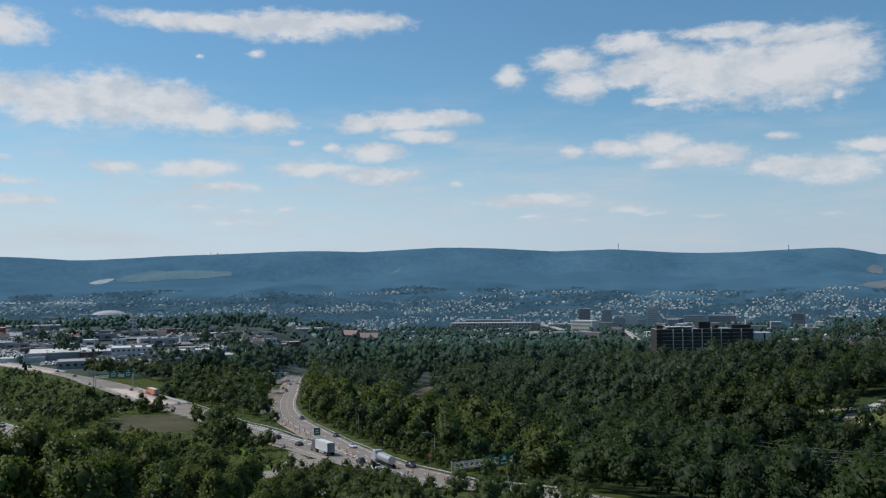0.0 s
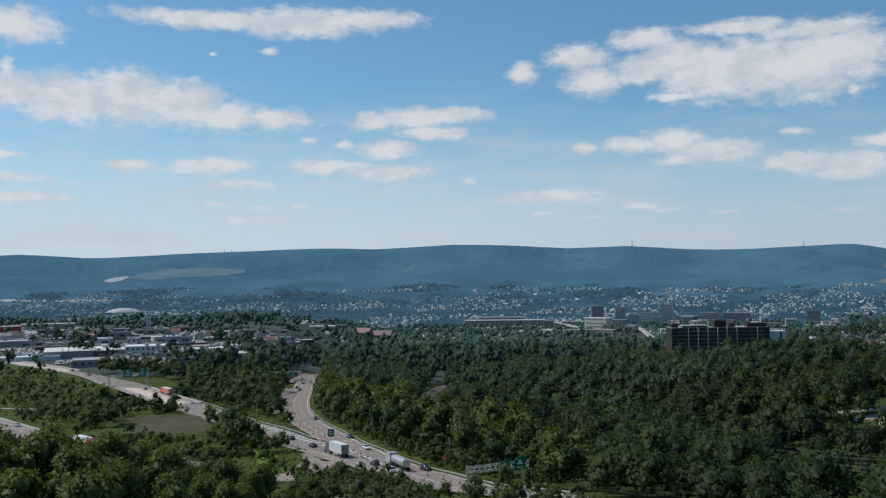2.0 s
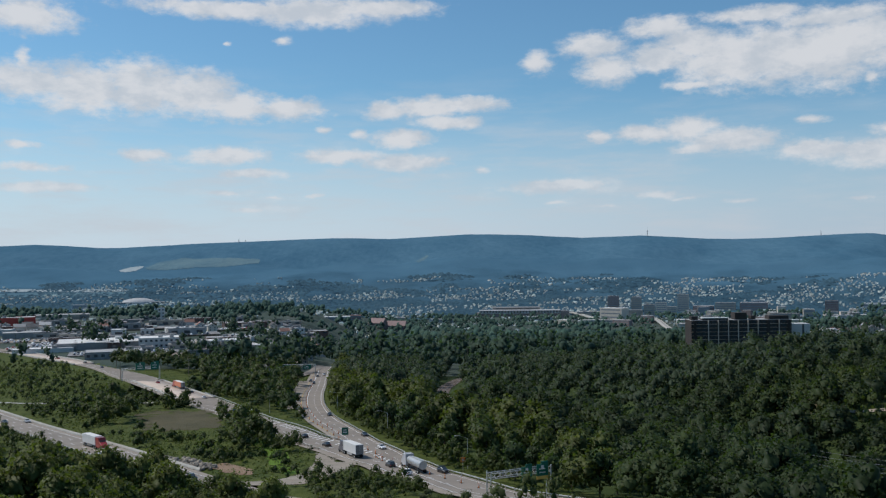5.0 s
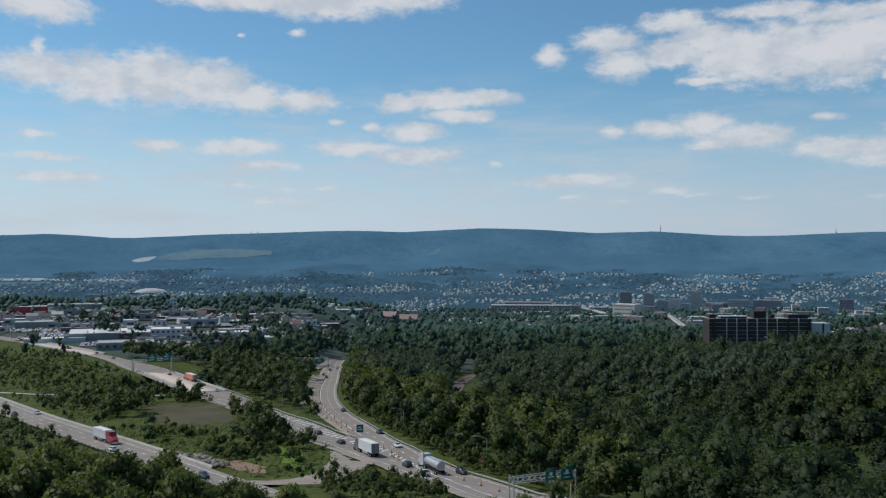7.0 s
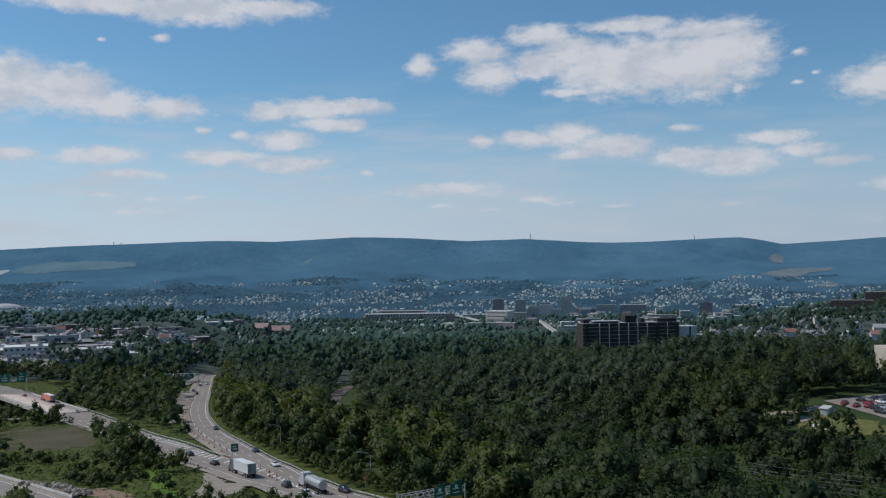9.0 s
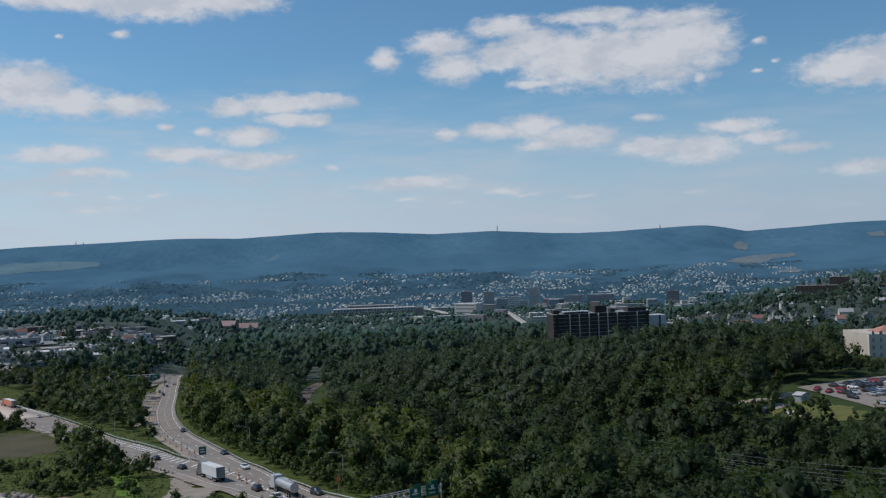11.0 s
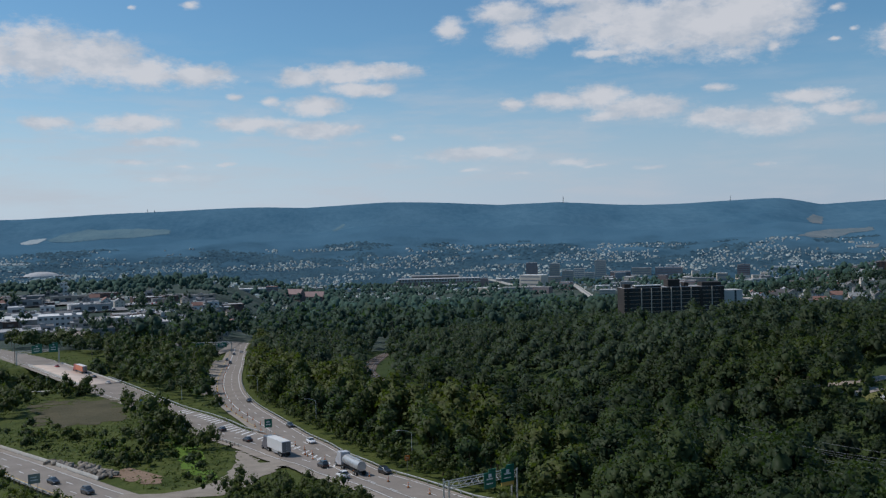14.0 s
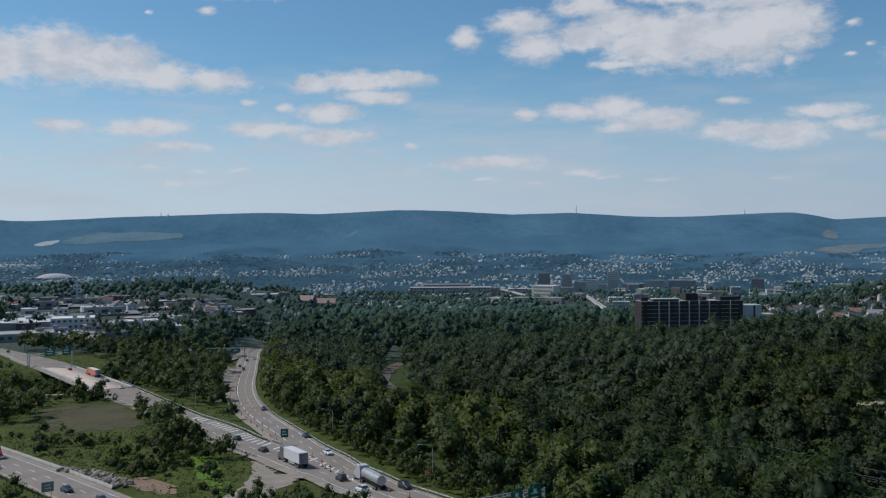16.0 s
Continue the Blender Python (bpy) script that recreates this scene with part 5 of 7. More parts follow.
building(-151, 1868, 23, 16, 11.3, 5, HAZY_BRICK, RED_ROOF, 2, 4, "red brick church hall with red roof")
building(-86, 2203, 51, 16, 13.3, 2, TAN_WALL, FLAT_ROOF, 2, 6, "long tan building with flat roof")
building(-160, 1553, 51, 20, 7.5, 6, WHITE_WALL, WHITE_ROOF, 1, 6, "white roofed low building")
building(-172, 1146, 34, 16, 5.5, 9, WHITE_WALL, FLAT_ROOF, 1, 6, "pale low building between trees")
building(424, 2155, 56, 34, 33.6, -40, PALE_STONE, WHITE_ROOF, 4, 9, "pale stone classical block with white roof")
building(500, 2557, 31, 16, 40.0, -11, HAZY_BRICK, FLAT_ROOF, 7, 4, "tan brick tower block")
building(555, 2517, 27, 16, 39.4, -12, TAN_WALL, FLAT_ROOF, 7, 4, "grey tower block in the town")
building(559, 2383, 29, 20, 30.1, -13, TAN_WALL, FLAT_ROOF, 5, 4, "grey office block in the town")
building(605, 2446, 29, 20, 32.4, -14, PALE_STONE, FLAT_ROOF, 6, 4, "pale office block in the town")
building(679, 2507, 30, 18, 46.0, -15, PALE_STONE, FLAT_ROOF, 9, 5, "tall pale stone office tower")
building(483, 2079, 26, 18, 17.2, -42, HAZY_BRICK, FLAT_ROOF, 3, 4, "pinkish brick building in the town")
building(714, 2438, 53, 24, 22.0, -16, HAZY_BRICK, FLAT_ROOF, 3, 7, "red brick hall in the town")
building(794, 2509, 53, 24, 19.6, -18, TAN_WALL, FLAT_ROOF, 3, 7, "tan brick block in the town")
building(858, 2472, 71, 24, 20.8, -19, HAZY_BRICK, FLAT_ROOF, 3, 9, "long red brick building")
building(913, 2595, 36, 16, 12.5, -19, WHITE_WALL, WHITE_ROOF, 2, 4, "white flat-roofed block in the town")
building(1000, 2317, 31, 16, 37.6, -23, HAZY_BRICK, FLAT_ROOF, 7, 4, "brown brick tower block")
building(413, 2441, 62, 20, 14.7, -10, TAN_WALL, WHITE_ROOF, 2, 8, "tan low building with white roof")
building(365, 1987, 83, 20, 11.9, -10, PALE_STONE, CONCRETE, 2, 12, "pale concrete multi-storey parking")
building(494, 2288, 51, 20, 20.6, -12, TAN_WALL, FLAT_ROOF, 4, 7, "grey office building in the town")
building(611, 2362, 24, 16, 25.6, -15, TAN_WALL, FLAT_ROOF, 5, 3, "tan office building in the town")
building(807, 2119, 64, 20, 15.3, -21, TAN_WALL, FLAT_ROOF, 3, 8, "grey building beyond the trees")
building(459, 1660, 30, 24, 24.8, -16, TAN_WALL, FLAT_ROOF, 5, 5, "tan apartment block by the trees")
building(260, 2320, 77, 20, 9.8, -6, WHITE_WALL, WHITE_ROOF, 1, 9, "white roofed depot in the town")
building(32, 2249, 68, 20, 8.1, -1, WHITE_WALL, FLAT_ROOF, 1, 6, "low white building in the town")
building(849, 1895, 28, 16, 22.8, -24, WHITE_WALL, FLAT_ROOF, 3, 4, "white apartment house in the town")
building(1156, 2412, 65, 20, 13.1, -26, WHITE_WALL, WHITE_ROOF, 1, 8, "white roofed hall in the town")
building(1219, 2295, 55, 20, 15.2, -28, TAN_WALL, WHITE_ROOF, 1, 8, "grey hall with white roof")
building(664, 1148, 13, 16, 13, -30, TAN_WALL, FLAT_ROOF, 4, 3, "pale brick wing of the hillside hospital")
building(700, 1158, 54, 22, 17, -31, BROWN_BRICK, FLAT_ROOF, 7, 10, "large dark brown brick hospital block")
building(738, 1168, 24, 24, 21, -31, BROWN_BRICK, FLAT_ROOF, 8, 6, "taller dark brown brick hospital wing")

city = random.Random(52)
for k in range(64):
    bearing, reach = math.radians(city.uniform(8, 25)), city.uniform(1980, 2580)
    x, y = reach * math.sin(bearing), reach * math.cos(bearing)
    if far_from(VIADUCT, np.array([x]), np.array([y]))[0] < 40 or math.hypot(x - 424, y - 2155) < 60:
        continue
    what = city.choice(((PALE_STONE, FLAT_ROOF, "pale stone office building in the city centre"), (TAN_WALL, WHITE_ROOF, "tan shop block with a white roof"), (HAZY_BRICK, FLAT_ROOF, "hazy brick block in the city centre"), (GREY_WALL, FLAT_ROOF, "grey office block in the city centre"), (WHITE_WALL, WHITE_ROOF, "white low block in the city centre")))
    building(x, y, city.uniform(16, 44), city.uniform(14, 26), city.choice((7, 9, 11, 13, 16, 21)), city.choice((-14, -40, -12)) + city.uniform(-4, 4), what[0], what[1], city.choice((0, 2, 3)), 4, what[2])


def dark_block():
    """The long dark brick apartment slab above the trees, with its white stair block."""
    x0, x1, y, base, top = 185.0, 256.0, 650.0, float(height(220, 650)) - 1, 17.0
    t = thing("apartment_block", "long dark brown brick apartment block with pale vertical ribs", "apartment block", (x0 + x1) / 2, y, base, 0)
    w, h = x1 - x0, top - base
    bm = bmesh.new()
    box(bm, -w / 2, w / 2, 0, 16, 0, h)
    part("wall", bm, DARK_BRICK, t)
    bm = bmesh.new()
    box(bm, -w / 2 + 0.4, w / 2 - 0.4, 0.4, 15.6, h, h + 0.3)
    part("roof", bm, FLAT_ROOF, t)
    floors = 11
    fh = h / floors
    for i in range(floors):
        block("ledge", t, TAN_WALL, -w / 2, w / 2, -0.3, 0, i * fh, i * fh + 0.22)
        for j in range(20):
            cx = -w / 2 + (j + 0.5) * w / 20
            block("window", t, WINDOW, cx - 1.05, cx + 1.05, -0.07, 0.04, i * fh + 0.9, i * fh + 2.0)
    for cx in (-23.5, -16.5, -9.4, -2.4, 4.5, 11.6, 26.5):
        block("rib", t, PALE_STONE, cx - 0.2, cx + 0.2, -0.9, 0, 0, h + 0.2)
    for cx in (-33, 19, 33.5):
        block("rib", t, DARK_BRICK, cx - 0.9, cx + 0.9, -0.8, 0, 0, h)
    block("canopy", t, WHITE_ROOF, -27.5, -8.5, 1, 7, h + 1.4, h + 1.9)
    block("penthouse", t, DARK_BRICK, -27, -9, 1.5, 9, h + 0.3, h + 1.4)
    block("lift_house", t, DARK_BRICK, -4, 4.5, 2, 11, h + 0.3, h + 5.2)
    block("roof_plant", t, DARK_BRICK, 8, 11, 3, 9, h + 0.3, h + 2.8)
    block("penthouse", t, DARK_BRICK, 20, 34, 1.5, 10, h + 0.3, h + 2.8)
    block("roof_plant", t, DARK_BRICK, -34.5, -30, 3, 9, h + 0.3, h + 2.8)
    bm = bmesh.new()
    box(bm, w / 2 + 0.2, w / 2 + 14, 2, 15, 0, h - 3.2)
    part("stair_block", bm, WHITE_WALL, t, "windowless white stair block")
    block("slot_window", t, WINDOW, w / 2 + 8.2, w / 2 + 9.6, 1.93, 2.1, 1, h - 3.4)
    block("wing", t, TAN_WALL, w / 2 + 14.1, w / 2 + 26, 6, 18, 0, h - 10)


dark_block()
depot = random.Random(17)
for k in range(80):
    x = depot.uniform(-520, -150)
    y = 655 + 600 * depot.random() + max(0, -x - 300) * 0.5
    w, d, h = depot.uniform(9, 40), depot.uniform(10, 26), depot.choice((4, 4.5, 5, 6, 8))
    if far_from(SLIP_M, np.array([x]), np.array([y]))[0] < 34 or math.degrees(math.atan2(x, y)) < -29 or (x > -210 and y < 720):
        continue
    what = depot.choice(((GREY_WALL, FLAT_ROOF, "grey flat-roofed workshop among car yards"), (WHITE_WALL, WHITE_ROOF, "white shed with a bright flat roof"), (TAN_WALL, FLAT_ROOF, "tan shop with a flat tar roof"), (GREY_WALL, DARK_ROOF, "low grey store with dark roof"), (RED_BRICK, FLAT_ROOF, "brick workshop with a flat roof")))
    building(x, y, w, d, h, 18 + depot.uniform(-5, 5), what[0], what[1], 1, min(3, int(w / 8)), what[2])


def hospital():
    """Pale pink building with a tiled pyramid roof."""
    t = thing("hospital", "pale pink stuccoed building with a salmon tiled roof", "building", 296, 446, float(height(275, 444)) - 3, -8)
    h = 17.5 - t.location.z
    bm = bmesh.new()
    box(bm, -12, 24, -12, 14, 0, h - 2)
    part("wall", bm, TAN_WALL, t)
    bm = bmesh.new()
    prism(bm, [(-12, 0), (24, 0), (24, h - 2.2), (-12, h - 2.2)], -14, -12.05)
    part("front_wall", bm, PALE_STONE, t, "sunlit pale pink front")
    bm = bmesh.new()
    base = [bm.verts.new(p) for p in ((-5, -11, h - 2), (7, -11, h - 2), (7, 3, h - 2), (-5, 3, h - 2))]
    tip = bm.verts.new((1, -4, h + 1.3))
    for a, b in zip(base, base[1:] + base[:1]):
        bm.faces.new((a, b, tip))
    part("roof", bm, TILE_ROOF, t, "salmon tiled pyramid roof")
    for i in range(4):
        for j in range(9):
            block("window", t, HAZED_WINDOW, -10.5 + j * 3.8, -9.3 + j * 3.8, -14.06, -13.9, 2 + i * 3.6, 3.8 + i * 3.6)


hospital()


def colonnade_hall():
    """The long two-tier hall with white columns across the valley."""
    t = thing("station_hall", "long brown hall with two tiers of white columns", "hall", 231, 2472, -87, -5)
    block("wall", t, HAZY_BRICK, -110, 110, 0, 60, 0, 12)
    block("roof", t, FLAT_ROOF, -105, 112, 0, 40, 18.4, 19.4)
    block("roof", t, FLAT_ROOF, -70, 60, 44, 90, 24, 25)
    block("upper_wall", t, GREY_WALL, -104, 111, 6, 40, 12, 18.4)
    block("upper_wall", t, GREY_WALL, -68, 58, 48, 90, 12, 24)
    for k in range(28):
        x = -104 + k * 8
        block("column", t, WHITE_WALL, x, x + 3.2, -0.5, 3, 12, 18.4)
    block("terrace", t, WHITE_ROOF, -105, 112, -1.2, 4, 11.4, 12.2)


colonnade_hall()
dome = thing("arena", "low white domed arena roof", "arena", -890, 2850, float(height(-890, 2850)) - 6, 18)
_bm = bmesh.new()
bmesh.ops.create_uvsphere(_bm, u_segments=24, v_segments=10, radius=1, matrix=Matrix.Diagonal((52, 40, 17, 1)))
part("dome_roof", _bm, FLAT_ROOF, dome)
block("base_wall", dome, GREY_WALL, -75, 75, -30, 30, -6, 5)


# ---- houses ----
def house(wall, roof, wide, deep, eaves, ridge, label):
    t = thing("house", label, "house", group="houses of the town")
    bm = bmesh.new()
    prism(bm, [(-wide / 2, -3), (wide / 2, -3), (wide / 2, eaves), (0, ridge), (-wide / 2, eaves)], -deep / 2, deep / 2)
    part("wall", bm, wall, t)
    bm = bmesh.new()
    k = (ridge - eaves) / (wide / 2)
    for s in (-1, 1):
        outline = [(0, ridge + 0.02), (s * (wide / 2 + 0.5), eaves - 0.5 * k + 0.02), (s * (wide / 2 + 0.5), eaves - 0.5 * k + 0.25), (0, ridge + 0.28)]
        prism(bm, outline if s > 0 else outline[::-1], -deep / 2 - 0.4, deep / 2 + 0.4)
    part("roof", bm, roof, t)
    for cx in (-wide * 0.25, wide * 0.25):
        for cz in (1.6, 4.4):
            if cz < eaves:
                block("window", t, WINDOW, cx - 0.55, cx + 0.55, -deep / 2 - 0.06, -deep / 2 + 0.04, cz - 0.7, cz + 0.7)
    block("window", t, WINDOW, -0.5, 0.5, -deep / 2 - 0.06, -deep / 2 + 0.04, eaves + 0.3, eaves + 1.4)
    block("chimney", t, RED_BRICK, wide * 0.2, wide * 0.2 + 0.8, 0.5, 1.4, eaves, ridge + 1.0)
    return t


HOUSES = [house(WHITE_WALL, DARK_ROOF, 8, 11, 5.8, 8.8, "white clapboard house with a grey shingle roof"), house(TAN_WALL, DARK_ROOF, 9, 12, 5.8, 9, "tan house with a dark gable roof"),
          house(GREY_WALL, DARK_ROOF, 8, 12, 5.6, 8.6, "grey house with a shingle gable roof"), house(WHITE_WALL, RED_ROOF, 9, 11, 5.4, 8.6, "white house with a red roof"), house(PALE_STONE, FLAT_ROOF, 10, 13, 6, 9, "cream house with a light grey roof")]
for x, y, turn, wide, deep, eaves, ridge in ((-106, 1862, 60, 18, 34, 12, 21), (-72, 1868, 75, 20, 46, 13, 22)):
    church = house(HAZY_BRICK, HAZY_TILE, wide, deep, eaves, ridge, "brick church hall with a salmon tiled roof")
    church.matrix_world = pose(x, y, float(land(x, y)), 0, 0, turn)
    tagged(church, category="church", group="church halls")
home = random.Random(3)
spots = [(95, 868, 0), (116, 900, 2), (128, 905, 0), (205, 950, 3), (423, 850, 0), (438, 812, 3), (690, 1121, 0), (562, 998, 4), (80, 880, 2), (140, 925, 1)]
for gx in range(-1000, 1300, 26):
    for gy in range(640, 1750, 34):
        x, y = gx + home.uniform(-7, 7), gy + home.uniform(-7, 7)
        bearing = math.degrees(math.atan2(x, y))
        if not -27 < bearing < 37 or home.random() > 0.8:
            continue
        if -100 < x < 150 and y < 1150 or (x < -130 and x > -480 and y < 1050) or (x > 0 and y < 720 and x < 60 + y * 0.52):
            continue
        if noise.fractal((x / 160, y / 160, 9.0), 1, 2, 2) < (0.1 if -70 < x < 290 else -0.22):
            continue
        spots.append((x, y, home.randrange(5)))
home.shuffle(spots)
spots = sorted(spots, key=lambda s: s[1] - (260 if s[0] > 330 else 0))[:300]
for x, y, k in spots:
    copy_thing(HOUSES[k], pose(x, y, float(height(x, y)) + 0.2, 0, 0, home.choice((0, 90)) + (18 if x < 0 else -22) + home.uniform(-6, 6)))
for k, t in enumerate(HOUSES):
    t.location = (330 + 24 * k, 905 - 20 * k, float(height(330 + 24 * k, 905 - 20 * k)))


def far_houses():
    """Small pitched houses and sheds across the valley, too many to count."""
    rng = np.random.default_rng(21)
    walls, roofs, wq, rq = [], [], [], []
    x, y = scatter(-1750, 2400, 1050, 3300, 15.5, rng)
    r, bearing = np.hypot(x, y), np.degrees(np.arctan2(x, y))
    thick = np.array([noise.fractal((a / 240, b / 170, 4.0), 0.8, 2, 4) for a, b in zip(x, y)])
    slope_town = np.where((bearing > 8) & (r > 2700), 0.05, 0) + np.where((r > 1150) & (r < 2000), -0.12, 0)
    ok = (bearing > -28) & (bearing < 37) & (r < 3330) & (r > 1150) & (thick + slope_town > np.interp(r, [1100, 1900, 2600, 3100, 3330], [0.06, 0.06, 0.02, 0.0, 0.35])) & (rng.random(x.shape) < np.where(r < 2300, 0.3, 0.62)) & (far_from(VIADUCT, x, y) > 20)
    for px, py in zip(x[ok], y[ok]):
        a = math.radians(20 if px < 100 else -24) + rng.normal() * 0.1 + (math.pi / 2 if rng.random() < 0.5 else 0)
        c, s = math.cos(a), math.sin(a)
        w, d, h = rng.uniform(1.5, 2.4), rng.uniform(1.9, 3.2), rng.uniform(1.6, 3.0)
        if rng.random() < 0.1:
            w, d, h = w * 1.7, d * 2.2, h
        p = np.array([(-w, -d, -4), (w, -d, -4), (w, d, -4), (-w, d, -4), (-w, -d, h), (w, -d, h), (w, d, h), (-w, d, h)])
        q = np.array([(-w - 0.3, -d - 0.3, h - 0.1), (0, -d - 0.3, h + 1.9), (0, d + 0.3, h + 1.9), (-w - 0.3, d + 0.3, h - 0.1), (w + 0.3, -d - 0.3, h - 0.1), (w + 0.3, d + 0.3, h - 0.1)])
        z = float(land(px, py)) + 0.3
        for pts, store in ((p, walls), (q, roofs)):
            store.append(np.stack([pts[:, 0] * c - pts[:, 1] * s + px, pts[:, 0] * s + pts[:, 1] * c + py, pts[:, 2] + z], 1))
    n = len(walls)
    wf = np.concatenate([np.array([(0, 1, 5, 4), (1, 2, 6, 5), (2, 3, 7, 6), (3, 0, 4, 7), (4, 5, 6, 7)]) + 8 * k for k in range(n)])
    rf = np.concatenate([np.array([(0, 1, 2, 3), (1, 4, 5, 2)]) + 6 * k for k in range(n)])
    verts = np.concatenate(walls + roofs)
    me = mesh_object("far_houses", verts, np.concatenate([wf, rf + 8 * n]), [HAZED_WALLS, HAZED_ROOFS], np.concatenate([np.zeros(len(wf)), np.ones(len(rf))]))
    tagged(new("far_houses", me), "pale small houses spread over the far side of the valley", "houses", kind="stuff")
    return np.stack([x[ok], y[ok]], 1)


FAR_HOUSES = far_houses()


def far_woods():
    """Clumps of trees on the valley's far side and along the foot of the ridge."""
    rng = np.random.default_rng(31)
    x, y = scatter(-2000, 2300, 2000, 3400, 14, rng)
    r, bearing = np.hypot(x, y), np.degrees(np.arctan2(x, y))
    thick = np.array([noise.fractal((a / 260, b / 190, 14.0), 1, 2, 5) for a, b in zip(x, y)])
    ok = (bearing > -29) & (bearing < 34) & (r > 2280) & (r < 3420) & (thick > np.interp(r, [2280, 2700, 3100, 3260, 3420], [0.0, -0.16, -0.25, 0.05, 0.5]))
    taken = {(int(a // 11), int(b // 11) - k) for a, b in FAR_HOUSES for k in (0, 1)}
    ok &= far_from(VIADUCT, x, y) > 24
    places = [(a, b, rng.uniform(1.0, 1.8)) for a, b in zip(x[ok], y[ok]) if (int(a // 11), int(b // 11)) not in taken]
    forest("far_woods", places, LEAF_HAZE_BLUE, 1, 0, 2.6, "hazy blue-green woods below the ridge", 6, 0.7, 3.0)


far_woods()


def yard_cars():
    """Cars standing in the far yards, too many to count."""
    rng = np.random.default_rng(77)
    shape = np.array([(-2.2, -0.9, 0.2), (2.2, -0.9, 0.2), (2.2, 0.9, 0.2), (-2.2, 0.9, 0.2), (-2.2, -0.9, 0.85), (2.2, -0.9, 0.8), (2.2, 0.9, 0.8), (-2.2, 0.9, 0.85),
                      (-1.5, -0.75, 1.45), (0.7, -0.75, 1.45), (0.7, 0.75, 1.45), (-1.5, 0.75, 1.45)])
    faces = np.array([(0, 1, 5, 4), (1, 2, 6, 5), (2, 3, 7, 6), (3, 0, 4, 7), (4, 5, 9, 8), (5, 6, 10, 9), (6, 7, 11, 10), (7, 4, 8, 11), (8, 9, 10, 11)])
    verts, quads, index = [], [], []
    for x0, y0, w, d in ((-262, 800, 80, 34), (-330, 900, 100, 40), (-400, 940, 100, 34), (-300, 985, 130, 36), (-170, 985, 80, 30), (-470, 1080, 110, 40), (-355, 850, 54, 34), (-200, 1080, 90, 30)):
        for row in np.arange(-d / 2, d / 2, 6.5):
            for col in np.arange(-w / 2, w / 2, 2.9):
                if rng.random() < 0.42:
                    c, s = math.cos(0.32), math.sin(0.32)
                    px, py = x0 + col * c - row * s, y0 + col * s + row * c
                    p = np.stack([shape[:, 0] * -s - shape[:, 1] * c + px, shape[:, 0] * c - shape[:, 1] * s + py, shape[:, 2] + float(height(px, py)) + (0.7 if y0 < 950 else 1.5)], 1)
                    quads.append(faces + 12 * len(verts)), verts.append(p)
                    index += [int(rng.choice(4, p=(0.38, 0.34, 0.2, 0.08)))] * 9
    me = mesh_object("yard_cars", np.concatenate(verts), np.concatenate(quads), [car_paint((0.75, 0.75, 0.74)), car_paint((0.03, 0.03, 0.035)), car_paint((0.32, 0.33, 0.35)), car_paint((0.3, 0.03, 0.03))], index)
    tagged(new("yard_cars", me), "white, dark and silver cars standing in the yards", "cars", kind="stuff")


yard_cars()


# ---- guard rails and barriers ----
def along(line):
    """Positions and headings at each metre of a line."""
    s = np.concatenate([[0], np.cumsum(np.hypot(*np.diff(line, axis=0).T))])
    return s, line


def place_on(line, s_at, by=0.0):
    """The place at a distance along a line, shifted to its right, and the heading in degrees from +y."""
    s = np.concatenate([[0], np.cumsum(np.hypot(*np.diff(line, axis=0).T))])
    x, y = np.interp(s_at, s, line[:, 0]), np.interp(s_at, s, line[:, 1])
    x2, y2 = np.interp(s_at + 1, s, line[:, 0]), np.interp(s_at + 1, s, line[:, 1])
    if s_at + 1 > s[-1]:
        x2, y2 = 2 * x - np.interp(s_at - 1, s, line[:, 0]), 2 * y - np.interp(s_at - 1, s, line[:, 1])
    dx, dy = x2 - x, y2 - y
    n = math.hypot(dx, dy)
    return x + dy / n * by, y - dx / n * by, math.degrees(math.atan2(-dx, dy))


def nearest_s(line, x, y):
    s = np.concatenate([[0], np.cumsum(np.hypot(*np.diff(line, axis=0).T))])
    return float(s[np.argmin(np.hypot(line[:, 0] - x, line[:, 1] - y))])


def run_of(line, outline, material, name, parent, lift=0.0, label=""):
    """A profile (across, up) drawn along a line."""
    verts, quads, k = [], [], len(outline)
    d = np.gradient(line, axis=0)
    d /= np.hypot(d[:, 0], d[:, 1])[:, None]
    for (x, y), (dx, dy) in zip(line, d):
        z = float(height(x, y)) + lift
        verts += [(x + dy * a, y - dx * a, z + up) for a, up in outline]
    for i in range(len(line) - 1):
        quads += [(i * k + j, i * k + (j + 1) % k, (i + 1) * k + (j + 1) % k, (i + 1) * k + j) for j in range(k)]
    ob = new(name, mesh_object(name, verts, quads, [material]))
    ob.parent = parent
    return tagged(ob, label)


def guard_rail(line, every, label, wood=False):
    t = thing("guard_rail", label, "guard rail")
    run_of(line, [(-0.06, 0.48), (0.06, 0.48), (0.02, 0.62), (0.06, 0.8), (-0.06, 0.8), (-0.02, 0.62)], STEEL, "beam", t, label="galvanised steel beam")
    s, _ = along(line)
    for u in np.arange(1, s[-1], every):
        x, y, a = place_on(line, u, 0.14)
        z = float(height(x, y))
        block("post", t, WOOD if wood else STEEL, x - 0.09, x + 0.09, y - 0.09, y + 0.09, z - 0.7, z + 0.82)


def part_line(line, x0, y0, x1, y1):
    a, b = (int(np.argmin(np.hypot(line[:, 0] - x, line[:, 1] - y))) for x, y in ((x0, y0), (x1, y1)))
    return line[min(a, b):max(a, b) + 1]


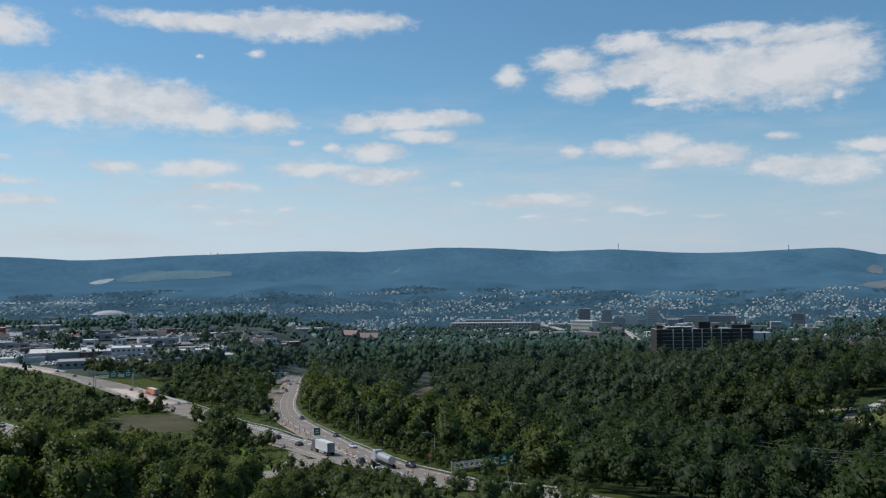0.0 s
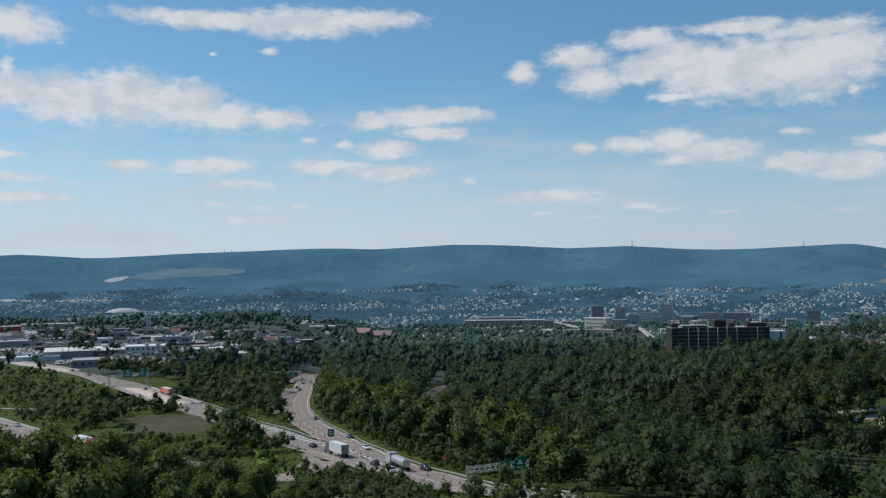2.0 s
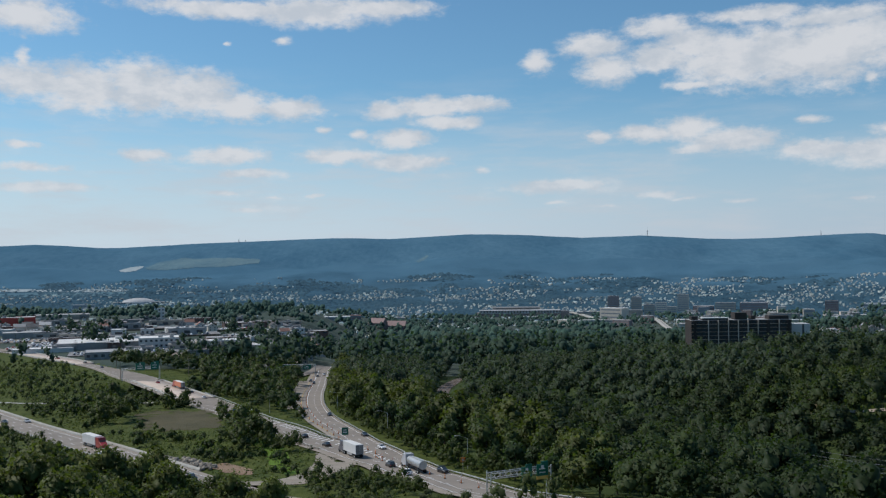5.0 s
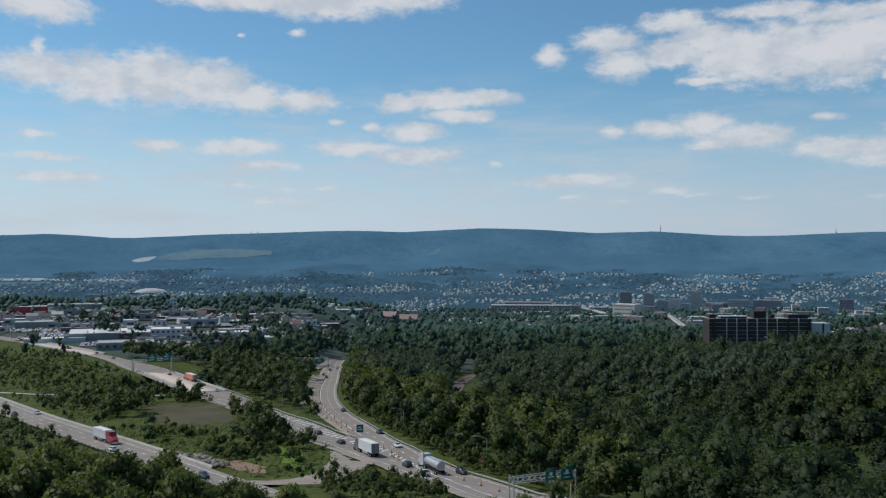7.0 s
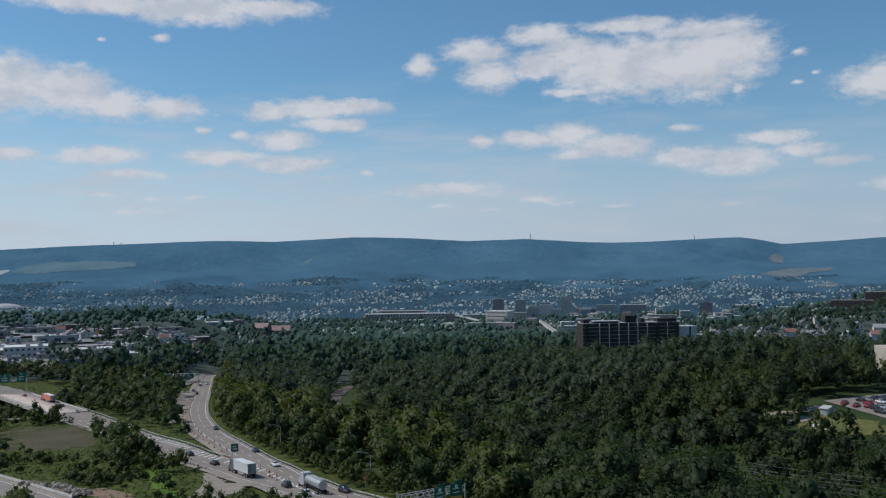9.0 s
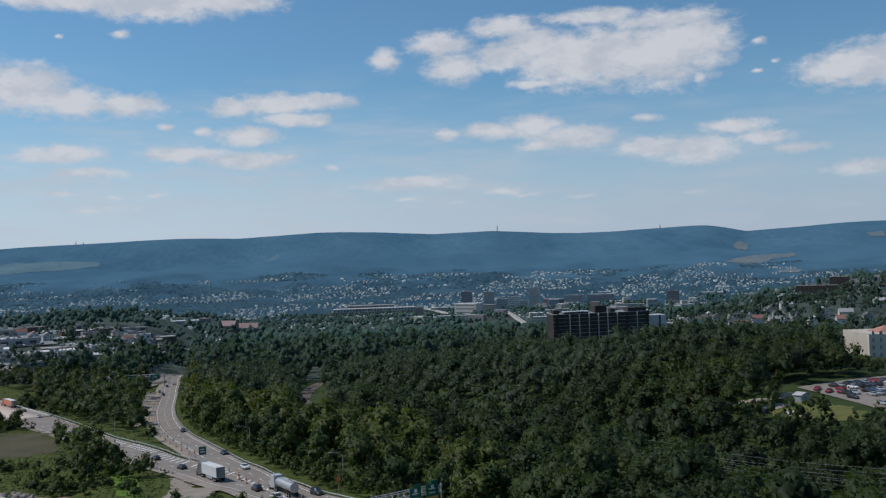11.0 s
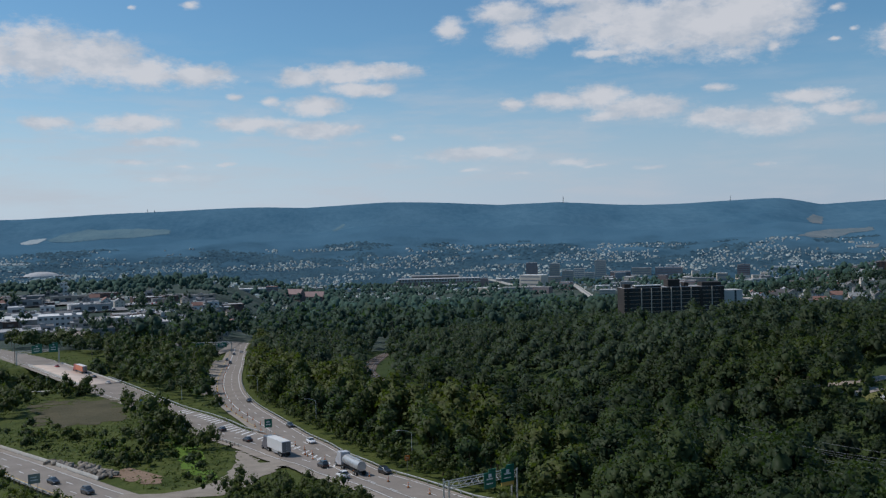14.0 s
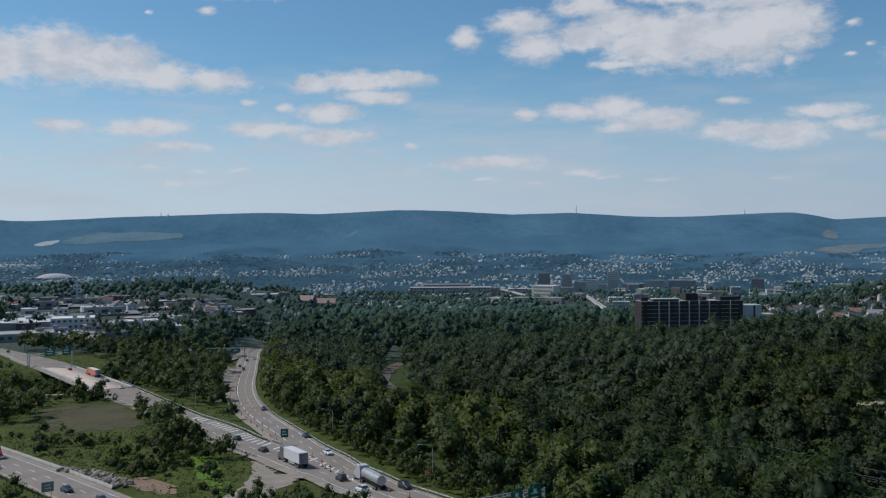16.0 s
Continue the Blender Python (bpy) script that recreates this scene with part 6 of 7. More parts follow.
guard_rail(part_line(sideways(EXPRESS_R, -0.5), -70, 683, 36, 182), 5, "weathered steel guard rail along the expressway")
guard_rail(part_line(sideways(SLIP_R, -0.5), -128, 524, -30, 320), 5, "weathered steel guard rail along the slip road")
guard_rail(part_line(sideways(SLIP_L, 0.7), -62, 366, -33, 297), 3, "rusty guard rail on timber posts", True)
guard_rail(part_line(sideways(MOTOR_L, 0.5), -160, 358, -70, 244), 4, "steel guard rail below the trees", True)
barrier = thing("concrete_barrier", "pale concrete barrier along the motorway", "barrier")
run_of(part_line(sideways(MOTOR_R, -0.4), -330, 590, -64, 259), [(-0.3, 0), (0.3, 0), (0.3, 0.1), (0.1, 0.4), (0.08, 0.85), (-0.08, 0.85), (-0.1, 0.4), (-0.3, 0.1)], CONCRETE, "barrier_run", barrier)


# viaduct in the city centre
viaduct = thing("viaduct", "pale concrete viaduct curving past the city centre", "bridge", kind="structure")
run_of(VIADUCT, [(-5.0, 4.5), (5.0, 4.5), (5.0, 6.2), (-5.0, 6.2)], CONCRETE, "deck", viaduct, label="pale concrete deck")
run_of(sideways(VIADUCT, 5.1), [(-0.3, 4.2), (0.3, 4.2), (0.3, 7.6), (-0.3, 7.6)], CONCRETE, "parapet", viaduct, label="pale parapet")
run_of(sideways(VIADUCT, -5.1), [(-0.3, 4.2), (0.3, 4.2), (0.3, 7.6), (-0.3, 7.6)], CONCRETE, "parapet", viaduct, label="pale parapet")
for x, y in VIADUCT[::3]:
    block("pier", viaduct, CONCRETE, x - 1.2, x + 1.2, y - 1.2, y + 1.2, float(height(x, y)) - 6, float(height(x, y)) + 4.5)


# ---- traffic cones ----
def make_cone():
    t = thing("traffic_cone", "orange traffic channelizer with white bands on the closed lane", "traffic cone", group="cones on the expressway")
    bm = bmesh.new()
    box(bm, -0.3, 0.3, -0.3, 0.3, 0, 0.1, 0.02)
    part("base", bm, RUBBER, t, "black rubber base")
    bm = bmesh.new()
    rod(bm, (0, 0, 0.1), (0, 0, 1.15), 0.2, 0.1, 10)
    part("body", bm, ORANGE_SIGN, t)
    for z in (0.5, 0.85):
        bm = bmesh.new()
        rod(bm, (0, 0, z), (0, 0, z + 0.15), 0.17 - (z - 0.5) * 0.1, 0.155 - (z - 0.5) * 0.1, 10)
        part("band", bm, WHITE_LINE, t, "white reflective band")
    return t


CONE = make_cone()
END = nearest_s(EXPRESS_R, -24 + 11, 313)
first = True
rnd = random.Random(8)
for u, by in [(END - 330 + 13 * k, 8.3) for k in range(24)] + [(END - 150 + 11 * k, 11.2 - 0.02 * k) for k in range(13)] + [(END - 4 + 9 * k, 9.2 - 0.4 * k) for k in range(12)] + [(END + 30 + 4 * k, 9.6 - 0.1 * k) for k in range(3)]:
    x, y, a = place_on(EXPRESS_R, u + rnd.uniform(-1, 1), by + rnd.uniform(-0.25, 0.25))
    m = pose(x, y, float(height(x, y)) + 0.03, 0, 0, a)
    if first:
        CONE.matrix_world, first = m, False
    else:
        copy_thing(CONE, m)


# ---- signs, lamps and poles ----
def post_box(t, name, mat, x, y, s, z0, z1, label=""):
    return block(name, t, mat, x - s, x + s, y - s, y + s, z0, z1, label)


def sign_gantry(a, b, z, panels, label, single=False):
    """A lattice gantry across the road between two feet, with green panels."""
    (ax, ay), (bx, by) = a, b
    wide = math.hypot(bx - ax, by - ay)
    t = thing("sign_gantry", label, "road sign", (ax + bx) / 2, (ay + by) / 2, z, math.degrees(math.atan2(by - ay, bx - ax)))
    for x in (-wide / 2, wide / 2):
        for y in (-0.9, 0.9):
            bm = bmesh.new()
            rod(bm, (x, y, -0.6), (x, y, 8.2), 0.18, 0.16)
            part("post", bm, STEEL, t)
    bm = bmesh.new()
    n = int(wide / 1.4)
    for y in (-0.7, 0.7):
        for zz in (6.6, 7.8):
            rod(bm, (-wide / 2, y, zz), (wide / 2, y, zz), 0.09, sides=6)
        for k in range(n):
            x0, x1 = -wide / 2 + k * wide / n, -wide / 2 + (k + 1) * wide / n
            rod(bm, (x0, y, 6.6 if k % 2 else 7.8), (x1, y, 7.8 if k % 2 else 6.6), 0.05, sides=5)
    for k in range(n + 1):
        x0 = -wide / 2 + k * wide / n
        rod(bm, (x0, -0.7, 6.6), (x0, 0.7, 7.8), 0.04, sides=5)
    part("truss", bm, STEEL, t, "galvanised lattice truss")
    for x0, x1, z0, z1, extra in panels:
        p = block("panel", t, SIGN_GREEN, x0, x1, -1.05, -0.9, z0, z1, "green direction panel")
        h = z1 - z0
        for q in range(2):
            bar = block("lettering_bar", t, WHITE_LINE, x0 + (x1 - x0) * 0.2, x1 - (x1 - x0) * 0.25, -1.07, -1.045, z0 + h * (0.25 + 0.3 * q), z0 + h * (0.33 + 0.3 * q), "unreadable white lettering")
        block("shield", t, WHITE_LINE, (x0 + x1) / 2 - 0.35, (x0 + x1) / 2 + 0.35, -1.07, -1.045, z1 - 0.95, z1 - 0.25, "white route shield")
        block("exit_tab", t, SIGN_GREEN, x0 + (x1 - x0) * 0.4, x1, -1.05, -0.9, z1 + 0.02, z1 + 0.6, "small green exit tab")
        if extra:
            block("exit_panel", t, YELLOW_LINE, x0, x1, -1.05, -0.9, z0 - 0.75, z0 - 0.02, "yellow exit panel")


sign_gantry((14.5, 198), (28.5, 205), float(height(22, 202)) - 1.7, [(0.0, 2.7, 5.4, 8.4, False), (4.0, 7.0, 6.0, 8.6, True)], "green motorway signs on a galvanised lattice gantry")
sign_gantry((-193, 584), (-173, 596), float(height(-183, 590)) + 0.4, [(6.0, 11.0, 6.0, 10.8, False), (-3.6, 2.2, 6.0, 10.6, False)], "green direction signs on a gantry before the bridge")
sign_gantry((-112, 668), (-82, 668), float(height(-100, 668)), [(6, 12, 4.6, 7.2, False), (-12, -3, 4.4, 7.0, False)], "grey-backed sign gantry over the far lanes")


def panel_sign(x, y, wide, high, foot, mat, turn, label, posts=2, ground=None):
    t = thing("road_sign", label, "road sign", x, y, float(height(x, y)), turn)
    for k in range(posts):
        px = (k - (posts - 1) / 2) * wide * 0.6
        post_box(t, "post", STEEL, px, 0.06, 0.06, -0.5, foot + high * 0.9)
    block("panel", t, mat, -wide / 2, wide / 2, -0.06, 0, foot, foot + high)
    block("lettering_bar", t, WHITE_LINE, -wide * 0.3, wide * 0.3, -0.08, -0.055, foot + high * 0.3, foot + high * 0.42, "unreadable white lettering")
    block("lettering_bar", t, WHITE_LINE, -wide * 0.3, wide * 0.2, -0.08, -0.055, foot + high * 0.6, foot + high * 0.72, "unreadable white lettering")


panel_sign(-28.2, 318, 2.3, 2.6, 2.4, SIGN_GREEN, 10, "green exit sign on two posts in the gore")
panel_sign(-78, 378, 3.4, 2.0, 4.0, surface("sign_blue", (0.05, 0.14, 0.25), (0.07, 0.18, 0.3), 0.5, 1, 6, 0.02), 20, "blue-grey service sign among the trees")
panel_sign(-74.5, 246, 2.6, 2.2, 2.4, surface("sign_back", (0.2, 0.22, 0.2), (0.28, 0.3, 0.27), 0.6, 1, 6, 0.02), 30, "back of a road sign by the motorway")
panel_sign(10.5, 251, 1.3, 1.3, 2.6, ORANGE_SIGN, 15, "orange roadworks sign by the guard rail", 1)
panel_sign(-21, 352, 1.3, 1.3, 1.4, ORANGE_SIGN, 15, "orange roadworks sign at the bend", 1)


def street_lamp(x, y, high, turn, arm, label="grey steel street lamp with a curved arm"):
    t = thing("street_lamp", label, "street lamp", x, y, float(height(x, y)), turn, group="street lamps")
    bm = bmesh.new()
    rod(bm, (0, 0, -0.6), (0, 0, high - 1), 0.14, 0.09)
    part("pole", bm, STEEL, t)
    bm = bmesh.new()
    last = Vector((0, 0, high - 1.05))
    for k in range(1, 6):
        f = k / 5
        q = Vector((-arm * f, 0, high - 1 + math.sin(f * 1.57)))
        rod(bm, last, q, 0.06, 0.05, 6)
        last = q
    part("arm", bm, STEEL, t)
    bm = bmesh.new()
    box(bm, -arm - 0.8, -arm, -0.2, 0.2, high - 0.1, high + 0.1, 0.05)
    part("lamp_head", bm, GREY_WALL, t, "grey lamp head")


for x, y, turn in ((12, 256, 20), (-14, 330, 25), (-41, 418, 20), (-59, 560, 5)):
    street_lamp(x, y, 9.5, turn, 3.2)
street_lamp(-72, 420, 9, 200, 3)


def utility_pole(x, y, high, label="dark timber utility pole with cross arms"):
    t = thing("utility_pole", label, "utility pole", x, y, float(height(x, y)), 10, group="utility poles")
    bm = bmesh.new()
    rod(bm, (0, 0, -1), (0, 0, high), 0.2, 0.13)
    part("pole", bm, WOOD, t)
    for z in (high - 0.6, high - 2):
        block("cross_arm", t, WOOD, -1.5, 1.5, -0.08, 0.08, z - 0.08, z + 0.08)
        for px in (-1.3, -0.5, 0.5, 1.3):
            bm = bmesh.new()
            rod(bm, (px, 0, z + 0.08), (px, 0, z + 0.32), 0.06, 0.04, 6)
            part("insulator", bm, GREY_WALL, t)


for x, y, h in ((-196, 590, 12), (-160, 618, 13), (-232, 690, 12), (-300, 790, 12), (-372, 838, 15), (-390, 846, 22), (14, 720, 16), (30, 735, 18), (-250, 760, 11), (-205, 790, 11), (-330, 900, 11)):
    utility_pole(x, y, h)


def cable(points, r=0.035):
    """One sagging wire."""
    verts = []
    for a, b in zip(points[:-1], points[1:]):
        for f in np.linspace(0, 1, 14, endpoint=False):
            p = Vector(a).lerp(Vector(b), f)
            p.z -= 4.2 * f * (1 - f) * (Vector(b) - Vector(a)).length / 70
            verts.append(p)
    verts.append(Vector(points[-1]))
    bm = bmesh.new()
    for a, b in zip(verts[:-1], verts[1:]):
        rod(bm, a, b, r, sides=4)
    me = bpy.data.meshes.new("power_line")
    bm.to_mesh(me)
    bm.free()
    me.materials.append(CABLE)
    return tagged(new("power_line", me), "thin pale power line above the trees", "power line", "power lines over the woods")


for k in range(7):
    o = (k - 3) * 2.2
    cable([(60 + o * 0.5, 430, -8 + (k % 3) * 1.4), (64 + o * 0.7, 330, 2 + (k % 3) * 1.4), (84 + o, 235, 10 + (k % 3) * 1.4), (98 + o, 140, 22 + (k % 3) * 1.4)], 0.028)


# transmission masts on the ridge
def ridge_mast(bearing, high):
    a = math.radians(bearing)
    x, y = 4290 * math.sin(a), 4290 * math.cos(a)
    t = thing("radio_mast", "thin steel radio mast on the ridge", "mast", x, y, float(height(x, y)) - 4, 0, group="masts on the ridge")
    bm = bmesh.new()
    for dx, dy in ((-2.5, -1.5), (2.5, -1.5), (0, 2.5)):
        rod(bm, (dx, dy, 0), (dx * 0.2, dy * 0.2, high), 0.55, 0.4, 5)
    for k in range(6):
        s0, s1 = 1 - 0.8 * k / 6, 1 - 0.8 * (k + 1) / 6
        rod(bm, (-2.5 * s0, -1.5 * s0, high * k / 6), (2.5 * s1, -1.5 * s1, high * (k + 1) / 6), 0.3, sides=4)
    part("lattice", bm, GREY_WALL, t)
    bm = bmesh.new()
    rod(bm, (0, 0, high), (0, 0, high * 1.3), 0.3, 0.15, 5)
    part("antenna", bm, GREY_WALL, t)


for bearing, high in ((13.1, 30), (22.8, 22), (-11.6, 16), (-11.2, 12), (36.2, 20)):
    ridge_mast(bearing, high)


# ---- rocks at the motorway ----
def boulder(rng, size):
    bm = bmesh.new()
    bmesh.ops.create_icosphere(bm, subdivisions=2, radius=1)
    for v in bm.verts:
        v.co = Vector((v.co.x * size * 1.25, v.co.y * size, v.co.z * size * 0.8)) * (1 + 0.35 * noise.noise(v.co * 1.3 + Vector((rng.random() * 50, 0, 0))))
    me = bpy.data.meshes.new("boulder")
    bm.to_mesh(me)
    bm.free()
    me.materials.append(ROCK)
    return me


stone = random.Random(12)
BOULDERS = [boulder(stone, s) for s in (0.5, 0.65, 0.8, 1.0)]
for k in range(95):
    f = stone.random()
    x, y = -84 + 22 * f + stone.uniform(-2.0, 2.0), 289 - 26 * f + stone.uniform(-2.2, 2.2)
    ob = new("boulder", BOULDERS[k % 4])
    ob.matrix_world = pose(x, y, float(ground_z(np.array(x), np.array(y))) + stone.uniform(0.1, 1.4 - abs(f - 0.6)), stone.uniform(-20, 20), stone.uniform(-20, 20), stone.uniform(0, 360))
    tagged(ob, "grey angular boulder in the heap beside the motorway", "boulder", "boulder heap")


# ---- vehicles ----
def wheel(parent, x, y, r, w):
    bm = bmesh.new()
    rod(bm, (x - w / 2, y, r), (x + w / 2, y, r), r, sides=14)
    t = part("wheel", bm, RUBBER, parent, "black tyre")
    if r < 0.4:
        return
    bm = bmesh.new()
    s = 1 if x > 0 else -1
    rod(bm, (x + s * (w / 2 - 0.02), y, r), (x + s * (w / 2 + 0.02), y, r), r * 0.55, sides=10)
    part("rim", bm, STEEL, t, "grey metal rim")


def loft(bm, sections):
    """A rounded body through cross sections (y, half width, low, high)."""
    rings = []
    for y, w, z0, z1 in sections:
        c = min(0.16, (z1 - z0) * 0.3)
        rings.append([bm.verts.new(p) for p in ((-w, y, z0), (w, y, z0), (w, y, z1 - c), (w - c, y, z1), (-w + c, y, z1), (-w, y, z1 - c))])
    for a, b in zip(rings[:-1], rings[1:]):
        for i in range(6):
            bm.faces.new((a[i], a[(i + 1) % 6], b[(i + 1) % 6], b[i]))
    bm.faces.new(rings[0][::-1]), bm.faces.new(rings[-1])
    bmesh.ops.recalc_face_normals(bm, faces=bm.faces)
    return bm


def car(colour, label, tall=False):
    t = thing("car", label, "car", group="cars")
    top, k = (1.75, 1.15) if tall else (1.45, 1.0)
    bm = loft(bmesh.new(), [(-2.3, 0.75, 0.35, 0.75 * k), (-2.1, 0.88, 0.28, 0.95 * k), (-0.8, 0.92, 0.25, 1.0 * k), (0.9, 0.92, 0.25, 0.98 * k), (1.9, 0.88, 0.28, 0.82 * k), (2.3, 0.74, 0.35, 0.65 * k)])
    part("body", bm, car_paint(colour), t)
    bm = loft(bmesh.new(), [(-2.0 if tall else -1.75, 0.7, 0.9 * k, 1.0 * k), (-1.5 if tall else -1.0, 0.72, 0.9 * k, top - 0.06), (0.2, 0.72, 0.9 * k, top - 0.06), (1.05, 0.7, 0.9 * k, 1.0 * k)])
    part("cabin_glass", bm, WINDOW, t, "dark tinted glass cabin")
    bm = loft(bmesh.new(), [(-1.6 if tall else -1.05, 0.62, top - 0.1, top - 0.03), (-0.5, 0.66, top - 0.08, top), (0.25, 0.62, top - 0.1, top - 0.03)])
    part("roof", bm, car_paint(colour), t)
    for x in (-0.82, 0.82):
        for y in (-1.4, 1.4):
            wheel(t, x, y, 0.33, 0.24)
        block("headlight", t, WHITE_WALL, x * 0.75 - 0.15, x * 0.75 + 0.15, 2.2, 2.32, 0.5, 0.65)
        block("tail_light", t, RED_WALL, x * 0.75 - 0.15, x * 0.75 + 0.15, -2.32, -2.2, 0.6, 0.75)
    return t


def lorry(cab_colour, box_colour, length, label, tanker=False):
    """A tractor with its trailer, facing +y."""
    t = thing("lorry", label, "lorry")
    y0 = -length / 2
    cab = part("cab", loft(bmesh.new(), [(length / 2 - 7.0, 1.2, 0.9, 3.9), (length / 2 - 4.4, 1.22, 0.6, 3.95), (length / 2 - 3.6, 1.2, 0.6, 2.7), (length / 2 - 2.2, 1.1, 0.6, 2.0), (length / 2 - 1.6, 0.95, 0.6, 1.7)]), car_paint(cab_colour), t)
    block("windscreen", t, WINDOW, -1.0, 1.0, length / 2 - 4.0, length / 2 - 3.5, 2.2, 3.0)
    block("bumper", t, CHROME, -1.15, 1.15, length / 2 - 1.75, length / 2 - 1.5, 0.4, 0.8)
    for x in (-1.1, 1.1):
        bm = bmesh.new()
        rod(bm, (x, length / 2 - 6.9, 1), (x, length / 2 - 6.9, 4.2), 0.09)
        part("exhaust", bm, CHROME, t)
    if tanker:
        bm = bmesh.new()
        rod(bm, (0, y0, 2.3), (0, length / 2 - 7.6, 2.3), 1.15, sides=20)
        part("tank", bm, ALUMINIUM, t, "dull silver steel tank")
        block("walkway", t, STEEL, -0.4, 0.4, y0 + 1, length / 2 - 8.6, 3.44, 3.56)
    else:
        bm = bmesh.new()
        box(bm, -1.28, 1.28, y0, length / 2 - 7.4, 1.2, 4.05, 0.06)
        body = part("trailer_body", bm, car_paint(box_colour), t)
        block("trailer_roof", t, WHITE_ROOF, -1.24, 1.24, y0 + 0.04, length / 2 - 7.44, 4.05, 4.1)
        for x in (-1.2, 0.02):
            block("rear_door", t, GREY_WALL, x, x + 1.18, y0 - 0.04, y0 + 0.02, 1.3, 3.95)
        block("side_skirt", t, GREY_WALL, -1.2, -1.12, y0 + 4, length / 2 - 11, 0.5, 1.2)
        block("side_skirt", t, GREY_WALL, 1.12, 1.2, y0 + 4, length / 2 - 11, 0.5, 1.2)
    block("chassis", t, RUBBER, -0.5, 0.5, y0 + 0.4, length / 2 - 2, 0.75, 1.1)
    for y in (y0 + 1.2, y0 + 2.5, length / 2 - 8.4, length / 2 - 7.1, length / 2 - 2.8):
        for x in (-1.05, 1.05):
            wheel(t, x, y, 0.5, 0.45)
    return t


def park(ob, line, x, y, by=None, back=False):
    s = nearest_s(line, x, y)
    px, py, a = place_on(line, s, by) if by is not None else (x, y, place_on(line, s)[2])
    z = float(height(px, py))
    dx, dy = -math.sin(radians(a)), math.cos(radians(a))
    tilt = math.degrees(math.atan2(float(height(px + dx * 4, py + dy * 4)) - float(height(px - dx * 4, py - dy * 4)), 8))
    return pose(px, py, z + 0.06, tilt * (-1 if back else 1), 0, a + (180 if back else 0))


ORANGE, WHITE, RED, BLACK, SILVER, BLUE = (0.62, 0.12, 0.02), (0.75, 0.75, 0.75), (0.35, 0.02, 0.02), (0.02, 0.02, 0.022), (0.4, 0.41, 0.42), (0.06, 0.09, 0.16)
truck = lorry(RED, ORANGE, 21, "red tractor pulling an orange box trailer")
truck.matrix_world = park(truck, SLIP_M, -149, 551, None, True)
truck = lorry((0.1, 0.1, 0.12), WHITE, 20, "dark tractor pulling a white box trailer")
truck.matrix_world = park(truck, SLIP_M, -24, 288, None, True)
truck = lorry(RED, WHITE, 20, "red tractor pulling a white box trailer")
truck.matrix_world = park(truck, MOTOR_M, -112, 312, None)
truck = lorry((0.5, 0.5, 0.52), SILVER, 19, "tanker lorry with a polished steel tank", True)
truck.matrix_world = park(truck, EXPRESS_R, -3.5, 257, None, True)
CARS = [car(BLACK, "black saloon car on the road"), car(WHITE, "white saloon car on the road"), car(SILVER, "silver saloon car with dark windows"), car(RED, "dark red saloon car, parked"), car(BLUE, "dark blue saloon car, parked"), car(WHITE, "white van-like tall car", True), car(BLACK, "black sport utility car on the road", True)]
used = [False] * len(CARS)


def put_car(k, m):
    if not used[k]:
        used[k], CARS[k].matrix_world = True, m
    else:
        copy_thing(CARS[k], m)


